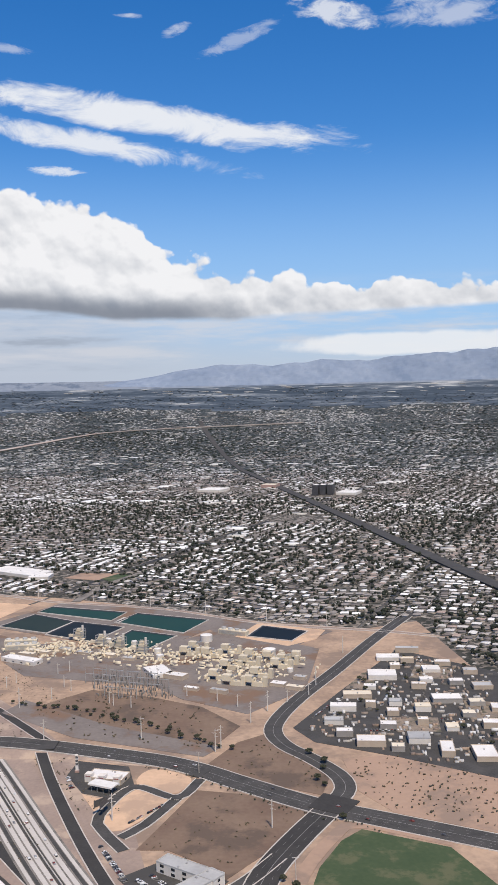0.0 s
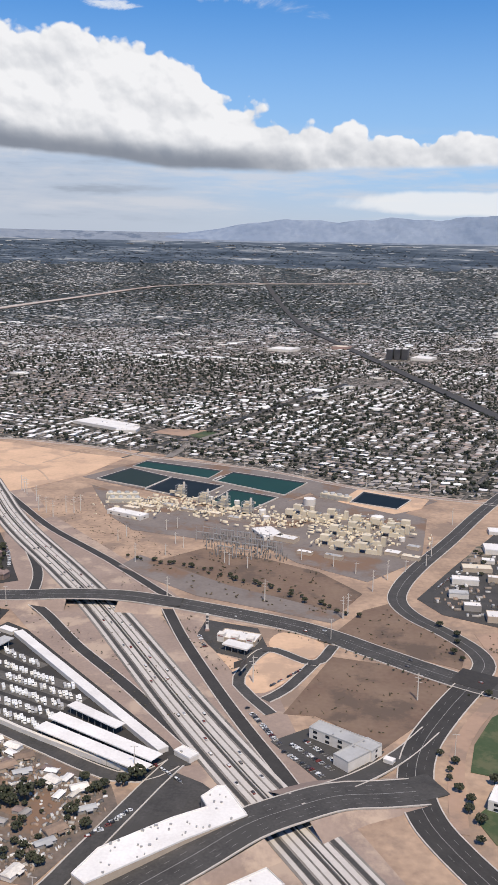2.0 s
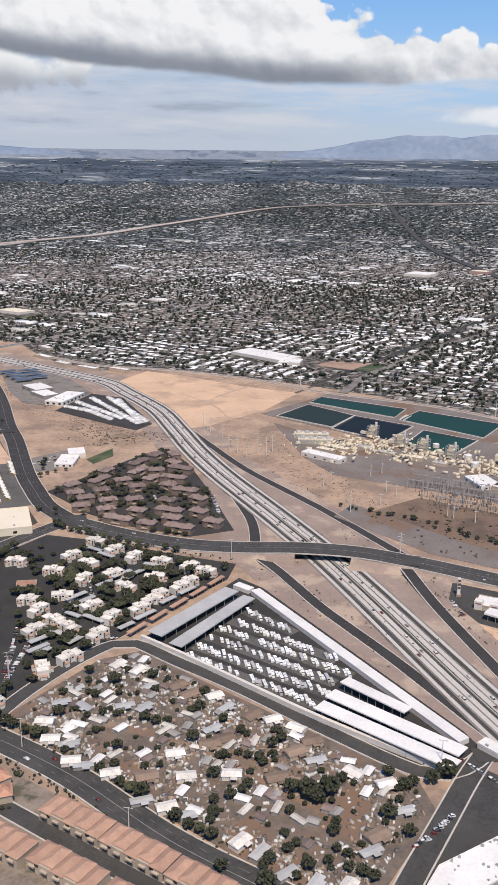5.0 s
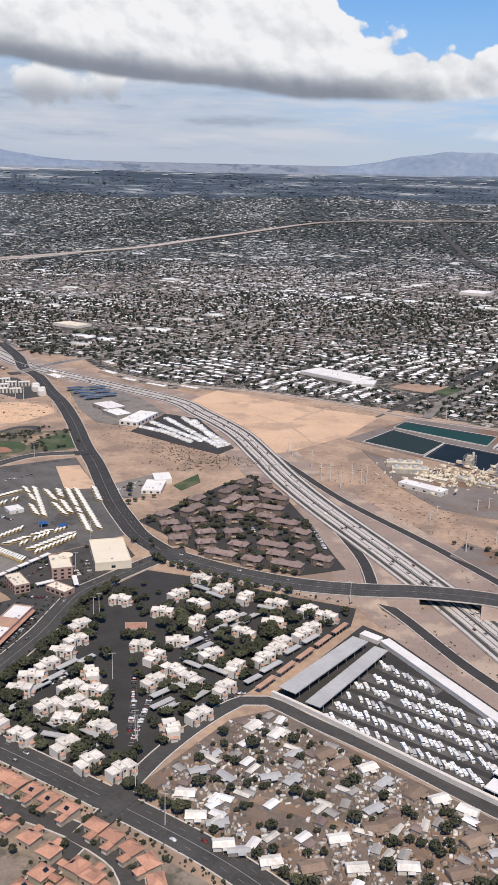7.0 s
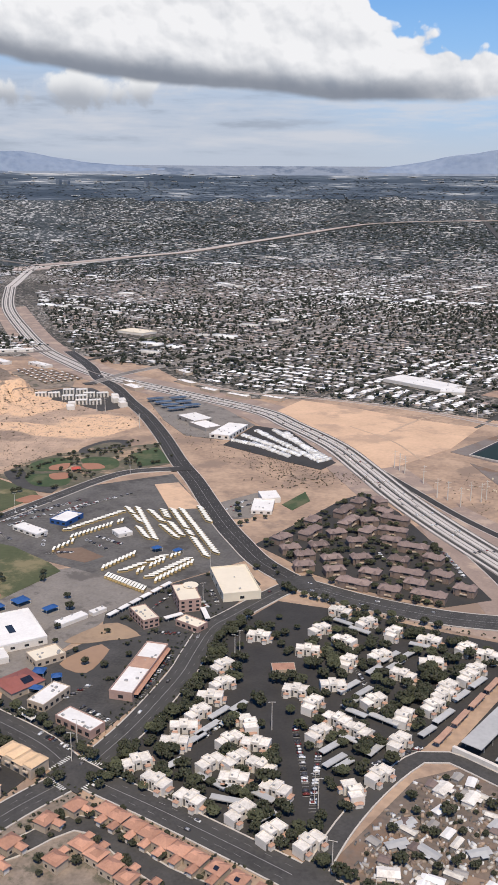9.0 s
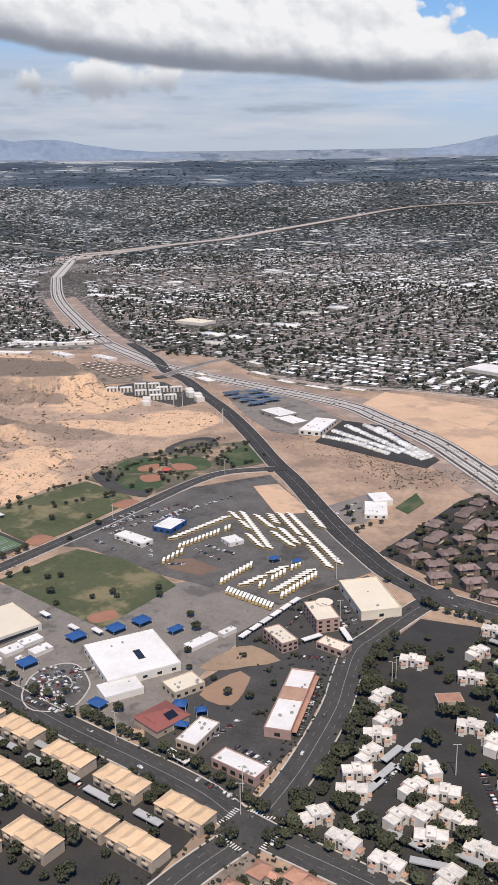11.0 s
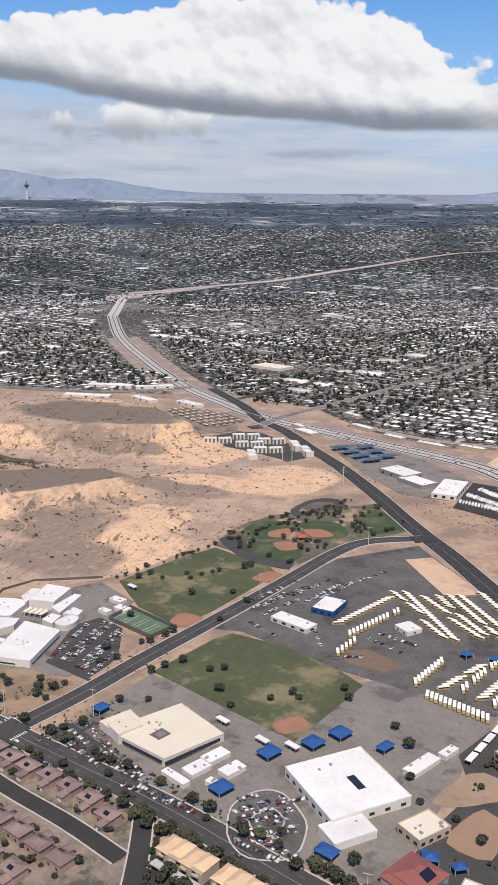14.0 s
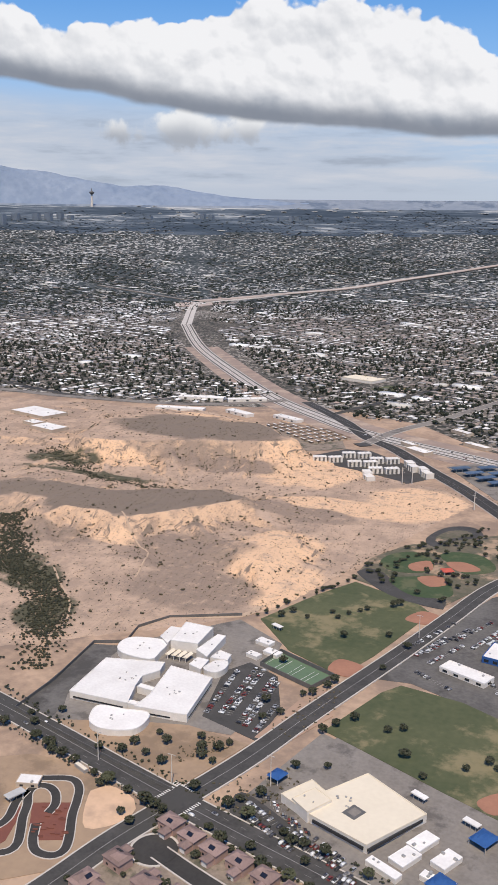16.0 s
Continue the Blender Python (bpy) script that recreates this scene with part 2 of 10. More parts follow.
def palette(name, colours, rough=0.8, fine=0.8, per_object=False, grain=0.25):
    """One of several colours for each piece, with grain."""
    m = bpy.data.materials.new(name)
    m.use_nodes = True
    n, l = m.node_tree.nodes, m.node_tree.links
    b = n["Principled BSDF"]
    b.inputs["Roughness"].default_value = rough
    b.inputs["Specular IOR Level"].default_value = 0.3
    geo = n.new("ShaderNodeNewGeometry")
    src = n.new("ShaderNodeObjectInfo").outputs["Random"] if per_object else geo.outputs["Random Per Island"]
    ramp = n.new("ShaderNodeValToRGB")
    ramp.color_ramp.interpolation = "CONSTANT"
    e = ramp.color_ramp.elements
    for i, c in enumerate(colours):
        p = i / len(colours)
        k = e[i] if i < 2 else e.new(p)
        k.position, k.color = p, (*c, 1)
    l.new(src, ramp.inputs[0])
    tex = n.new("ShaderNodeTexNoise")
    tex.inputs["Scale"].default_value, tex.inputs["Detail"].default_value = fine, 4.0
    l.new(geo.outputs["Position"], tex.inputs["Vector"])
    rng = n.new("ShaderNodeMapRange")
    rng.inputs["From Min"].default_value, rng.inputs["From Max"].default_value = 0.25, 0.75
    rng.inputs["To Min"].default_value, rng.inputs["To Max"].default_value = 1 - grain, 1 + grain
    l.new(tex.outputs["Fac"], rng.inputs["Value"])
    h = n.new("ShaderNodeHueSaturation")
    l.new(rng.outputs[0], h.inputs["Value"])
    l.new(ramp.outputs[0], h.inputs["Color"])
    l.new(h.outputs[0], b.inputs["Base Color"])
    return m


M = {
    "ground": mat("dry_earth", (0.45, 0.31, 0.21), (0.29, 0.20, 0.14), 0.03, 0.25, bump=0.3, third=(0.25, 0.178, 0.13), third_scale=0.018, low=0.40, high=0.60),
    "corridor": mat("bare_corridor", (0.46, 0.37, 0.31), (0.36, 0.29, 0.25), 0.02, 0.3),
    "villa_roof": mat("stained_white_roof", (0.76, 0.70, 0.62), (0.50, 0.45, 0.39), 0.22, 1.3, vary=0.10, low=0.42, high=0.68),
    "verge": mat("graded_gravel", (0.33, 0.245, 0.195), (0.25, 0.185, 0.148), 0.05, 0.5, third=(0.42, 0.315, 0.235), third_scale=0.035),
    "sand": mat("orange_sand", (0.66, 0.44, 0.285), (0.52, 0.345, 0.225), 0.03, 0.3, bump=0.2, third=(0.44, 0.30, 0.205), third_scale=0.02),
    "sand_dry": mat("tan_dirt", (0.36, 0.25, 0.16), (0.28, 0.195, 0.13), 0.04, 0.3, bump=0.2, third=(0.23, 0.16, 0.105), third_scale=0.03),
    "brown_sand": mat("smooth_brown_dirt", (0.33, 0.21, 0.135), (0.29, 0.185, 0.12), 0.04, 0.3),
    "park_floor": mat("park_gravel", (0.16, 0.13, 0.095), (0.075, 0.078, 0.045), 0.06, 0.35, third=(0.36, 0.25, 0.165), third_scale=0.04),
    "yard_dirt": mat("yard_dirt", (0.205, 0.155, 0.12), (0.105, 0.085, 0.07), 0.09, 0.5, third=(0.20, 0.125, 0.082), third_scale=0.03),
    "yard_tan": mat("yard_gravel", (0.30, 0.235, 0.18), (0.17, 0.135, 0.105), 0.12, 0.7, third=(0.10, 0.092, 0.065), third_scale=0.09),
    "red_earth": mat("reddish_desert", (0.40, 0.265, 0.185), (0.33, 0.22, 0.155), 0.03, 0.3, bump=0.2, third=(0.27, 0.19, 0.14), third_scale=0.03),
    "hotel": mat("dark_glass_block", (0.05, 0.05, 0.055), (0.08, 0.078, 0.08), 0.05, 0.5, rough=0.4),
    # wall colour with distance haze mixed in, for the skyline blocks
    "high_rise": mat("haze_tinted_tower", (0.12, 0.145, 0.175), (0.18, 0.205, 0.235), 0.02, 0.2, rough=0.5),
    "brown_earth": mat("brown_earth", (0.155, 0.10, 0.07), (0.21, 0.145, 0.10), 0.04, 0.35, bump=0.2, third=(0.12, 0.085, 0.062), third_scale=0.03),
    "grey_earth": mat("grey_earth", (0.22, 0.185, 0.16), (0.15, 0.125, 0.11), 0.04, 0.35, bump=0.2, third=(0.19, 0.12, 0.08), third_scale=0.02),
    "asphalt": mat("asphalt", (0.046, 0.043, 0.040), (0.080, 0.074, 0.068), 0.10, 0.8, rough=0.9, third=(0.062, 0.058, 0.053), third_scale=0.04),
    "old_asphalt": mat("worn_asphalt", (0.175, 0.153, 0.132), (0.255, 0.225, 0.195), 0.10, 0.6, rough=0.9, third=(0.125, 0.11, 0.097), third_scale=0.05),
    "yard_asphalt": mat("stained_yard_asphalt", (0.085, 0.078, 0.071), (0.155, 0.142, 0.128), 0.07, 0.5, rough=0.9, third=(0.07, 0.064, 0.058), third_scale=0.035),
    "new_asphalt": mat("fresh_asphalt", (0.036, 0.033, 0.030), (0.054, 0.049, 0.044), 0.08, 0.8, rough=0.85),
    "town_street": mat("residential_asphalt", (0.085, 0.078, 0.07), (0.13, 0.118, 0.105), 0.06, 0.5, rough=0.9),
    # outermost ground ring, paled and blued in colour to stand for haze
    "haze_tinted_plain": mat("haze_tinted_plain", (0.17, 0.20, 0.245), (0.24, 0.265, 0.30), 0.006, 0.03, third=(0.11, 0.14, 0.185), third_scale=0.006),
    "wash_leaf": palette("wash_growth", [(0.05, 0.05, 0.03), (0.065, 0.06, 0.036), (0.04, 0.042, 0.028)], 0.9),
    "concrete": mat("road_concrete", (0.46, 0.415, 0.37), (0.55, 0.50, 0.45), 0.05, 0.7),
    "kerb": mat("kerb_concrete", (0.55, 0.49, 0.43), (0.42, 0.375, 0.325), 0.2, 1.0),
    "paint": mat("road_paint", (0.72, 0.70, 0.66), (0.55, 0.53, 0.50), 0.3, 1.5),
    "old_paint": mat("faded_road_paint", (0.34, 0.32, 0.30), (0.24, 0.23, 0.215), 0.3, 1.5),
    "grass": mat("dry_turf", (0.060, 0.072, 0.033), (0.098, 0.102, 0.050), 0.035, 0.3, bump=0.2, third=(0.21, 0.175, 0.095), third_scale=0.03),
    "lush_grass": mat("green_turf", (0.046, 0.070, 0.030), (0.066, 0.088, 0.040), 0.05, 0.4, third=(0.105, 0.108, 0.055), third_scale=0.05),
    "infield": mat("red_infield", (0.36, 0.175, 0.11), (0.29, 0.14, 0.09), 0.1, 0.6),
    "court": mat("green_court", (0.095, 0.145, 0.085), (0.12, 0.175, 0.105), 0.1, 0.6),
    "water_green": mat("pond_water", (0.014, 0.045, 0.038), (0.018, 0.054, 0.044), 0.01, 0.05, rough=0.5, spec=0.06),
    "water_olive": mat("olive_pond_water", (0.020, 0.032, 0.027), (0.026, 0.038, 0.032), 0.01, 0.05, rough=0.5, spec=0.06),
    "water_dark": mat("dark_pond_water", (0.010, 0.014, 0.018), (0.014, 0.02, 0.024), 0.01, 0.05, rough=0.5, spec=0.06),
    "liner": mat("black_liner", (0.03, 0.03, 0.033), (0.045, 0.045, 0.047), 0.2, 0.8, rough=0.6),
    "white_roof": mat("white_roof", (0.77, 0.735, 0.69), (0.64, 0.60, 0.56), 0.09, 0.8, vary=0.06),
    "cream_roof": mat("cream_roof", (0.72, 0.63, 0.49), (0.66, 0.57, 0.44), 0.06, 0.5, vary=0.05),
    "grey_roof": mat("metal_roof", (0.47, 0.455, 0.43), (0.38, 0.365, 0.345), 0.1, 0.6, rough=0.5, vary=0.1),
    "rv_old": mat("old_trailer_shell", (0.62, 0.57, 0.49), (0.46, 0.41, 0.35), 0.3, 1.2, rough=0.5, vary=0.15),
    "rut_dirt": mat("rutted_red_dirt", (0.235, 0.155, 0.105), (0.175, 0.115, 0.08), 0.08, 0.5, third=(0.27, 0.19, 0.135), third_scale=0.05),
    "track_dirt": mat("worn_track_dirt", (0.50, 0.36, 0.25), (0.38, 0.27, 0.19), 0.1, 0.6),
    "dun_roof": mat("dun_shingle_roof", (0.27, 0.19, 0.135), (0.19, 0.135, 0.10), 0.2, 1.0, vary=0.25),
    "tan_roof": mat("tan_roof", (0.50, 0.42, 0.32), (0.42, 0.34, 0.26), 0.1, 0.6, vary=0.12),
    "red_roof": mat("red_metal_roof", (0.30, 0.105, 0.085), (0.25, 0.09, 0.075), 0.1, 0.6, vary=0.06),
    "brown_tile": mat("brown_roof_tile", (0.235, 0.172, 0.148), (0.165, 0.12, 0.105), 0.2, 1.2, vary=0.3),
    "pink_tile": mat("pinkish_roof_tile", (0.27, 0.185, 0.16), (0.19, 0.13, 0.115), 0.2, 1.4, vary=0.2),
    "terracotta": mat("terracotta_tile", (0.50, 0.265, 0.175), (0.36, 0.19, 0.13), 0.25, 1.4, vary=0.22),
    "peach_tile": mat("peach_tile", (0.70, 0.49, 0.30), (0.58, 0.40, 0.25), 0.25, 1.4, vary=0.07),
    "salmon_tile": mat("salmon_tile", (0.47, 0.285, 0.195), (0.35, 0.21, 0.15), 0.25, 1.4, vary=0.08),
    "white_wall": mat("white_stucco", (0.70, 0.64, 0.57), (0.60, 0.545, 0.48), 0.3, 1.5, vary=0.06),
    "tan_wall": mat("tan_stucco", (0.47, 0.38, 0.29), (0.40, 0.32, 0.245), 0.3, 1.5, vary=0.08),
    "grey_wall": mat("grey_block", (0.33, 0.30, 0.27), (0.27, 0.245, 0.22), 0.3, 1.5, vary=0.08),
    "brown_wall": mat("brown_stucco", (0.24, 0.175, 0.14), (0.20, 0.145, 0.115), 0.3, 1.5, vary=0.08),
    "pink_wall": mat("pink_stucco", (0.42, 0.28, 0.23), (0.35, 0.23, 0.19), 0.3, 1.5, vary=0.05),
    "glass": mat("dark_window", (0.022, 0.024, 0.028), (0.03, 0.032, 0.036), 0.5, 2.0, rough=0.12, spec=0.5),
    "blue_shade": mat("blue_shade_cloth", (0.022, 0.075, 0.225), (0.03, 0.095, 0.26), 0.3, 1.0, rough=0.7),
    "solar": mat("solar_panel", (0.012, 0.014, 0.022), (0.018, 0.02, 0.03), 0.3, 1.0, rough=0.25, spec=0.5),
    "blue_solar": mat("blue_canopy", (0.05, 0.075, 0.12), (0.07, 0.10, 0.15), 0.3, 1.0, rough=0.35, vary=0.2),
    "steel": mat("galvanised_steel", (0.42, 0.41, 0.39), (0.34, 0.33, 0.32), 0.3, 1.2, rough=0.55, metal=0.3),
    "pale_pole": mat("pale_steel", (0.62, 0.56, 0.49), (0.54, 0.49, 0.43), 0.3, 1.2, rough=0.6),
    "cream_steel": mat("cream_plant_cladding", (0.66, 0.57, 0.42), (0.58, 0.49, 0.36), 0.15, 0.9, rough=0.6, vary=0.08),
    # dark steelwork, also the painted shade of openings in walls
    "dark_steel_and_shade": mat("dark_steelwork_and_shade", (0.10, 0.095, 0.09), (0.14, 0.13, 0.12), 0.3, 1.0, rough=0.6),
    "leaf": mat("tree_leaf", (0.046, 0.050, 0.026), (0.085, 0.086, 0.046), 0.4, 2.5, rough=0.8, vary=0.35),
    "far_leaf": palette("city_tree_leaf", [(0.020, 0.026, 0.017), (0.028, 0.034, 0.021), (0.023, 0.027, 0.020), (0.042, 0.045, 0.032)], 0.9),
    # leaf palettes greyed and blued with distance to imitate haze
    "hazed_further_leaf": palette("hazed_further_tree_leaf", [(0.034, 0.042, 0.034), (0.044, 0.052, 0.042), (0.038, 0.044, 0.038), (0.056, 0.062, 0.052)], 0.9),
    "hazed_distant_leaf": palette("hazed_distant_tree_leaf", [(0.026, 0.036, 0.036), (0.034, 0.044, 0.042), (0.03, 0.038, 0.042), (0.042, 0.05, 0.046)], 0.9),
    "scrub": palette("desert_scrub_leaf", [(0.11, 0.09, 0.055), (0.08, 0.072, 0.045), (0.15, 0.115, 0.075)], 0.9),
    "bark": mat("bark", (0.12, 0.085, 0.06), (0.09, 0.065, 0.045), 1.0, 4.0),
    "rubber": mat("tyre_rubber", (0.02, 0.02, 0.02), (0.03, 0.03, 0.03), 1.0, 4.0),
    "leaf_mass": palette("tree_leaf_mass", [(0.030, 0.034, 0.018), (0.046, 0.049, 0.026), (0.038, 0.041, 0.023), (0.066, 0.067, 0.040), (0.055, 0.052, 0.034)], 0.85, 1.5),
    "car_mass": palette("car_paint_mass", [(0.75, 0.74, 0.72), (0.62, 0.61, 0.6), (0.03, 0.03, 0.034), (0.32, 0.32, 0.33), (0.07, 0.07, 0.08), (0.16, 0.15, 0.15), (0.70, 0.69, 0.67), (0.05, 0.05, 0.06), (0.16, 0.035, 0.03)], 0.35, grain=0.05),
    "car": palette("car_paint", [(0.75, 0.74, 0.72), (0.62, 0.61, 0.6), (0.04, 0.04, 0.045), (0.32, 0.32, 0.33), (0.10, 0.10, 0.11), (0.70, 0.69, 0.67), (0.05, 0.05, 0.055), (0.16, 0.035, 0.03), (0.03, 0.03, 0.035), (0.20, 0.20, 0.205), (0.45, 0.44, 0.42)], 0.35, per_object=True, grain=0.05),
    "rv": palette("camper_shell", [(0.76, 0.74, 0.70), (0.80, 0.78, 0.74), (0.66, 0.64, 0.60), (0.74, 0.70, 0.62), (0.78, 0.77, 0.75), (0.42, 0.40, 0.38)], 0.45, per_object=True, grain=0.08),
    "bus": mat("school_bus_yellow", (0.44, 0.32, 0.15), (0.38, 0.275, 0.13), 0.3, 1.2, rough=0.5, vary=0.05),
    "bus_top": mat("bus_white_roof", (0.84, 0.80, 0.70), (0.78, 0.74, 0.64), 0.3, 1.2, rough=0.6, vary=0.04),
    "far_roof": palette("city_roof", [(0.60, 0.575, 0.54), (0.80, 0.78, 0.75), (0.36, 0.32, 0.285), (0.24, 0.205, 0.18), (0.52, 0.48, 0.44), (0.30, 0.27, 0.245), (0.17, 0.145, 0.13), (0.70, 0.67, 0.64), (0.36, 0.275, 0.23), (0.26, 0.23, 0.21), (0.48, 0.445, 0.41), (0.32, 0.285, 0.255)], 0.85),
    "pale_roof": palette("pale_city_roof", [(0.80, 0.78, 0.75), (0.68, 0.65, 0.61), (0.75, 0.73, 0.70), (0.50, 0.465, 0.43), (0.64, 0.61, 0.58), (0.32, 0.285, 0.26), (0.82, 0.80, 0.78)], 0.85),
    "brown_roof": palette("brown_city_roof", [(0.30, 0.25, 0.215), (0.36, 0.285, 0.24), (0.21, 0.18, 0.16), (0.26, 0.215, 0.185), (0.46, 0.42, 0.385), (0.17, 0.15, 0.135), (0.70, 0.67, 0.63), (0.40, 0.325, 0.28)], 0.85),
    "big_roof": palette("city_flat_roof", [(0.78, 0.77, 0.75), (0.70, 0.68, 0.65), (0.60, 0.58, 0.55), (0.5, 0.47, 0.43)], 0.85),
    "far_wall": palette("city_wall", [(0.36, 0.32, 0.28), (0.44, 0.395, 0.35), (0.28, 0.245, 0.21)], 0.9),
    # aerial haze is put into the blue-grey base colours of the range
    "mountain": mat("haze_tinted_range", (0.15, 0.195, 0.27), (0.25, 0.295, 0.365), 0.006, 0.03, third=(0.19, 0.235, 0.31), third_scale=0.012),
    "junk": palette("scrap", [(0.36, 0.33, 0.30), (0.6, 0.58, 0.55), (0.2, 0.15, 0.12), (0.12, 0.11, 0.10), (0.33, 0.24, 0.18), (0.25, 0.2, 0.16), (0.42, 0.40, 0.38)], 0.8),
    "sign": mat("sign_face", (0.08, 0.075, 0.072), (0.11, 0.10, 0.095), 0.5, 2.0),
    "red_tile": mat("bright_red_roof", (0.50, 0.10, 0.07), (0.42, 0.09, 0.06), 0.3, 1.2),
    "track": mat("rust_track", (0.20, 0.075, 0.05), (0.16, 0.06, 0.045), 0.2, 1.0),
}


def patchwork(name, colours, cell, rough=0.9, wide=(1.0, 1.0)):
    """Yards, gravel, drives and planting too small and far off to stand apart: a cell for each."""
    m = bpy.data.materials.new(name)
    m.use_nodes = True
    n, l = m.node_tree.nodes, m.node_tree.links
    b = n["Principled BSDF"]
    b.inputs["Roughness"].default_value, b.inputs["Specular IOR Level"].default_value = rough, 0.2
    geo = n.new("ShaderNodeNewGeometry")
    v = n.new("ShaderNodeTexVoronoi")
    v.inputs["Scale"].default_value = 1 / cell
    l.new(geo.outputs["Position"], v.inputs["Vector"])
    one = n.new("ShaderNodeSeparateColor")
    l.new(v.outputs["Color"], one.inputs[0])
    broad = n.new("ShaderNodeTexNoise")
    broad.inputs["Scale"].default_value, broad.inputs["Detail"].default_value = 0.004, 7.0
    l.new(geo.outputs["Position"], broad.inputs["Vector"])
    shift = n.new("ShaderNodeMath")
    shift.operation = "MULTIPLY_ADD"
    shift.inputs[1].default_value, shift.inputs[2].default_value = 0.9, -0.45
    l.new(broad.outputs["Fac"], shift.inputs[0])
    total = n.new("ShaderNodeMath")
    l.new(one.outputs[0], total.inputs[0])
    l.new(shift.outputs[0], total.inputs[1])
    ramp = n.new("ShaderNodeValToRGB")
    ramp.color_ramp.interpolation = "CONSTANT"
    e = ramp.color_ramp.elements
    for i, (p, c) in enumerate(colours):
        k = e[i] if i < 2 else e.new(p)
        k.position, k.color = p, (*c, 1)
    l.new(total.outputs[0], ramp.inputs[0])
    l.new(ramp.outputs[0], b.inputs["Base Color"])
    return m


M["city_ground"] = patchwork("town_yards", [(0.0, (0.038, 0.038, 0.030)), (0.26, (0.062, 0.058, 0.047)), (0.46, (0.115, 0.10, 0.084)), (0.63, (0.18, 0.152, 0.126)), (0.79, (0.26, 0.222, 0.185)), (0.92, (0.42, 0.385, 0.34))], 4.2)
# further yards: haze is put into the bluer tones
M["mid_ground"] = patchwork("haze_tinted_town_yards", [(0.0, (0.036, 0.044, 0.046)), (0.38, (0.055, 0.065, 0.067)), (0.60, (0.085, 0.09, 0.09)), (0.76, (0.14, 0.14, 0.135)), (0.88, (0.42, 0.41, 0.39))], 8.0)


def far_plain(name):
    """Far quarters seen edge-on: long bands of dark trees, grey roofs and pale bare land round the basin. Haze and
    cloud shadow are put into the dark blue tones.
    """
    m = bpy.data.materials.new(name)
    m.use_nodes = True
    n, l = m.node_tree.nodes, m.node_tree.links
    b = n["Principled BSDF"]
    b.inputs["Roughness"].default_value, b.inputs["Specular IOR Level"].default_value = 0.95, 0.1
    geo = n.new("ShaderNodeNewGeometry")
    sep = n.new("ShaderNodeSeparateXYZ")
    l.new(geo.outputs["Position"], sep.inputs[0])

    def calc(op, *args):
        q = n.new("ShaderNodeMath")
        q.operation = op
        for i, v in enumerate(args):
            if isinstance(v, (int, float)):
                q.inputs[i].default_value = v
            else:
                l.new(v, q.inputs[i])
        return q.outputs[0]
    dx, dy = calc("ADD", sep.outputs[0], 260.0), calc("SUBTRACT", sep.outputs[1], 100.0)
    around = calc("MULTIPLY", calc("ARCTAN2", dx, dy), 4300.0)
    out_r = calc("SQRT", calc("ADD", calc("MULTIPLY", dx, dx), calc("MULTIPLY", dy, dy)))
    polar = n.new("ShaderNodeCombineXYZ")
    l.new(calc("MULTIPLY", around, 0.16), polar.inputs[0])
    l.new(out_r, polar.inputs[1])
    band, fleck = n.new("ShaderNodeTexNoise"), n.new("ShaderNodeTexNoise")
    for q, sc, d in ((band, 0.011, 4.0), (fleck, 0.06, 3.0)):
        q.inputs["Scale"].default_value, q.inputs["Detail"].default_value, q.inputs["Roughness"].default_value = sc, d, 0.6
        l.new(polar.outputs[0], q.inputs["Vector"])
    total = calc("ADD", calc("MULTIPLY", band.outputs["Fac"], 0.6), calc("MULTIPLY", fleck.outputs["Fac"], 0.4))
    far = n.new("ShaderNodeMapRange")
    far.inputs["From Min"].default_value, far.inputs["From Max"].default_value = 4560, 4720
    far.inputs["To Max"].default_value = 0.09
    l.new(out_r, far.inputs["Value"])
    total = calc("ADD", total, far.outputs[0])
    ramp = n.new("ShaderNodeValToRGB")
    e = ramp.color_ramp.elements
    # dark blue stops imitate cloud shadow and haze over the far town
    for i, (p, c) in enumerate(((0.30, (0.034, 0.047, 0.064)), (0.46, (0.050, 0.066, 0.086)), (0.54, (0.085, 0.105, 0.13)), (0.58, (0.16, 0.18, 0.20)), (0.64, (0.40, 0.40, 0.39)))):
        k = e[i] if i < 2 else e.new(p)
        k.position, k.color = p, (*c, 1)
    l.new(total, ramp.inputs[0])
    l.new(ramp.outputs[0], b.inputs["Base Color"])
    return m


M["far_ground"] = far_plain("far_town_haze_and_shadow")

# ---- building tools ----
S = 0.65                        # size of known things against this plan
GRID = radians(-19.5)           # the town's street grid
GU, GV = Vector((math.cos(GRID), math.sin(GRID))), Vector((-math.sin(GRID), math.cos(GRID)))
HUB = Vector((-260.0, 100.0))
rng = random.Random(7)


def ground_z(x, y):
    """The valley floor: level, then rising to the rim of the basin."""
    r = math.hypot(x - HUB.x, y - HUB.y)
    t = max(0.0, (r - 2900) / 1900)
    return 368 * t ** 1.75


def part(name, bm, material, parent=None, label=""):
    me = bpy.data.meshes.new(name)
    bm.normal_update()
    bm.to_mesh(me)
    bm.free()
    me.materials.append(M[material])
    ob = new(name, me)
    if parent is not None:
        ob.parent = parent
    if label:
        ob["label"] = label
    return ob


def thing(name, x, y, z=0.0, turn=0.0, label="", category="", group="", kind=""):
    ob = new(name)
    ob.matrix_basis = pose(x, y, z, 0, 0, turn)
    return tagged(ob, label, category, group, kind)


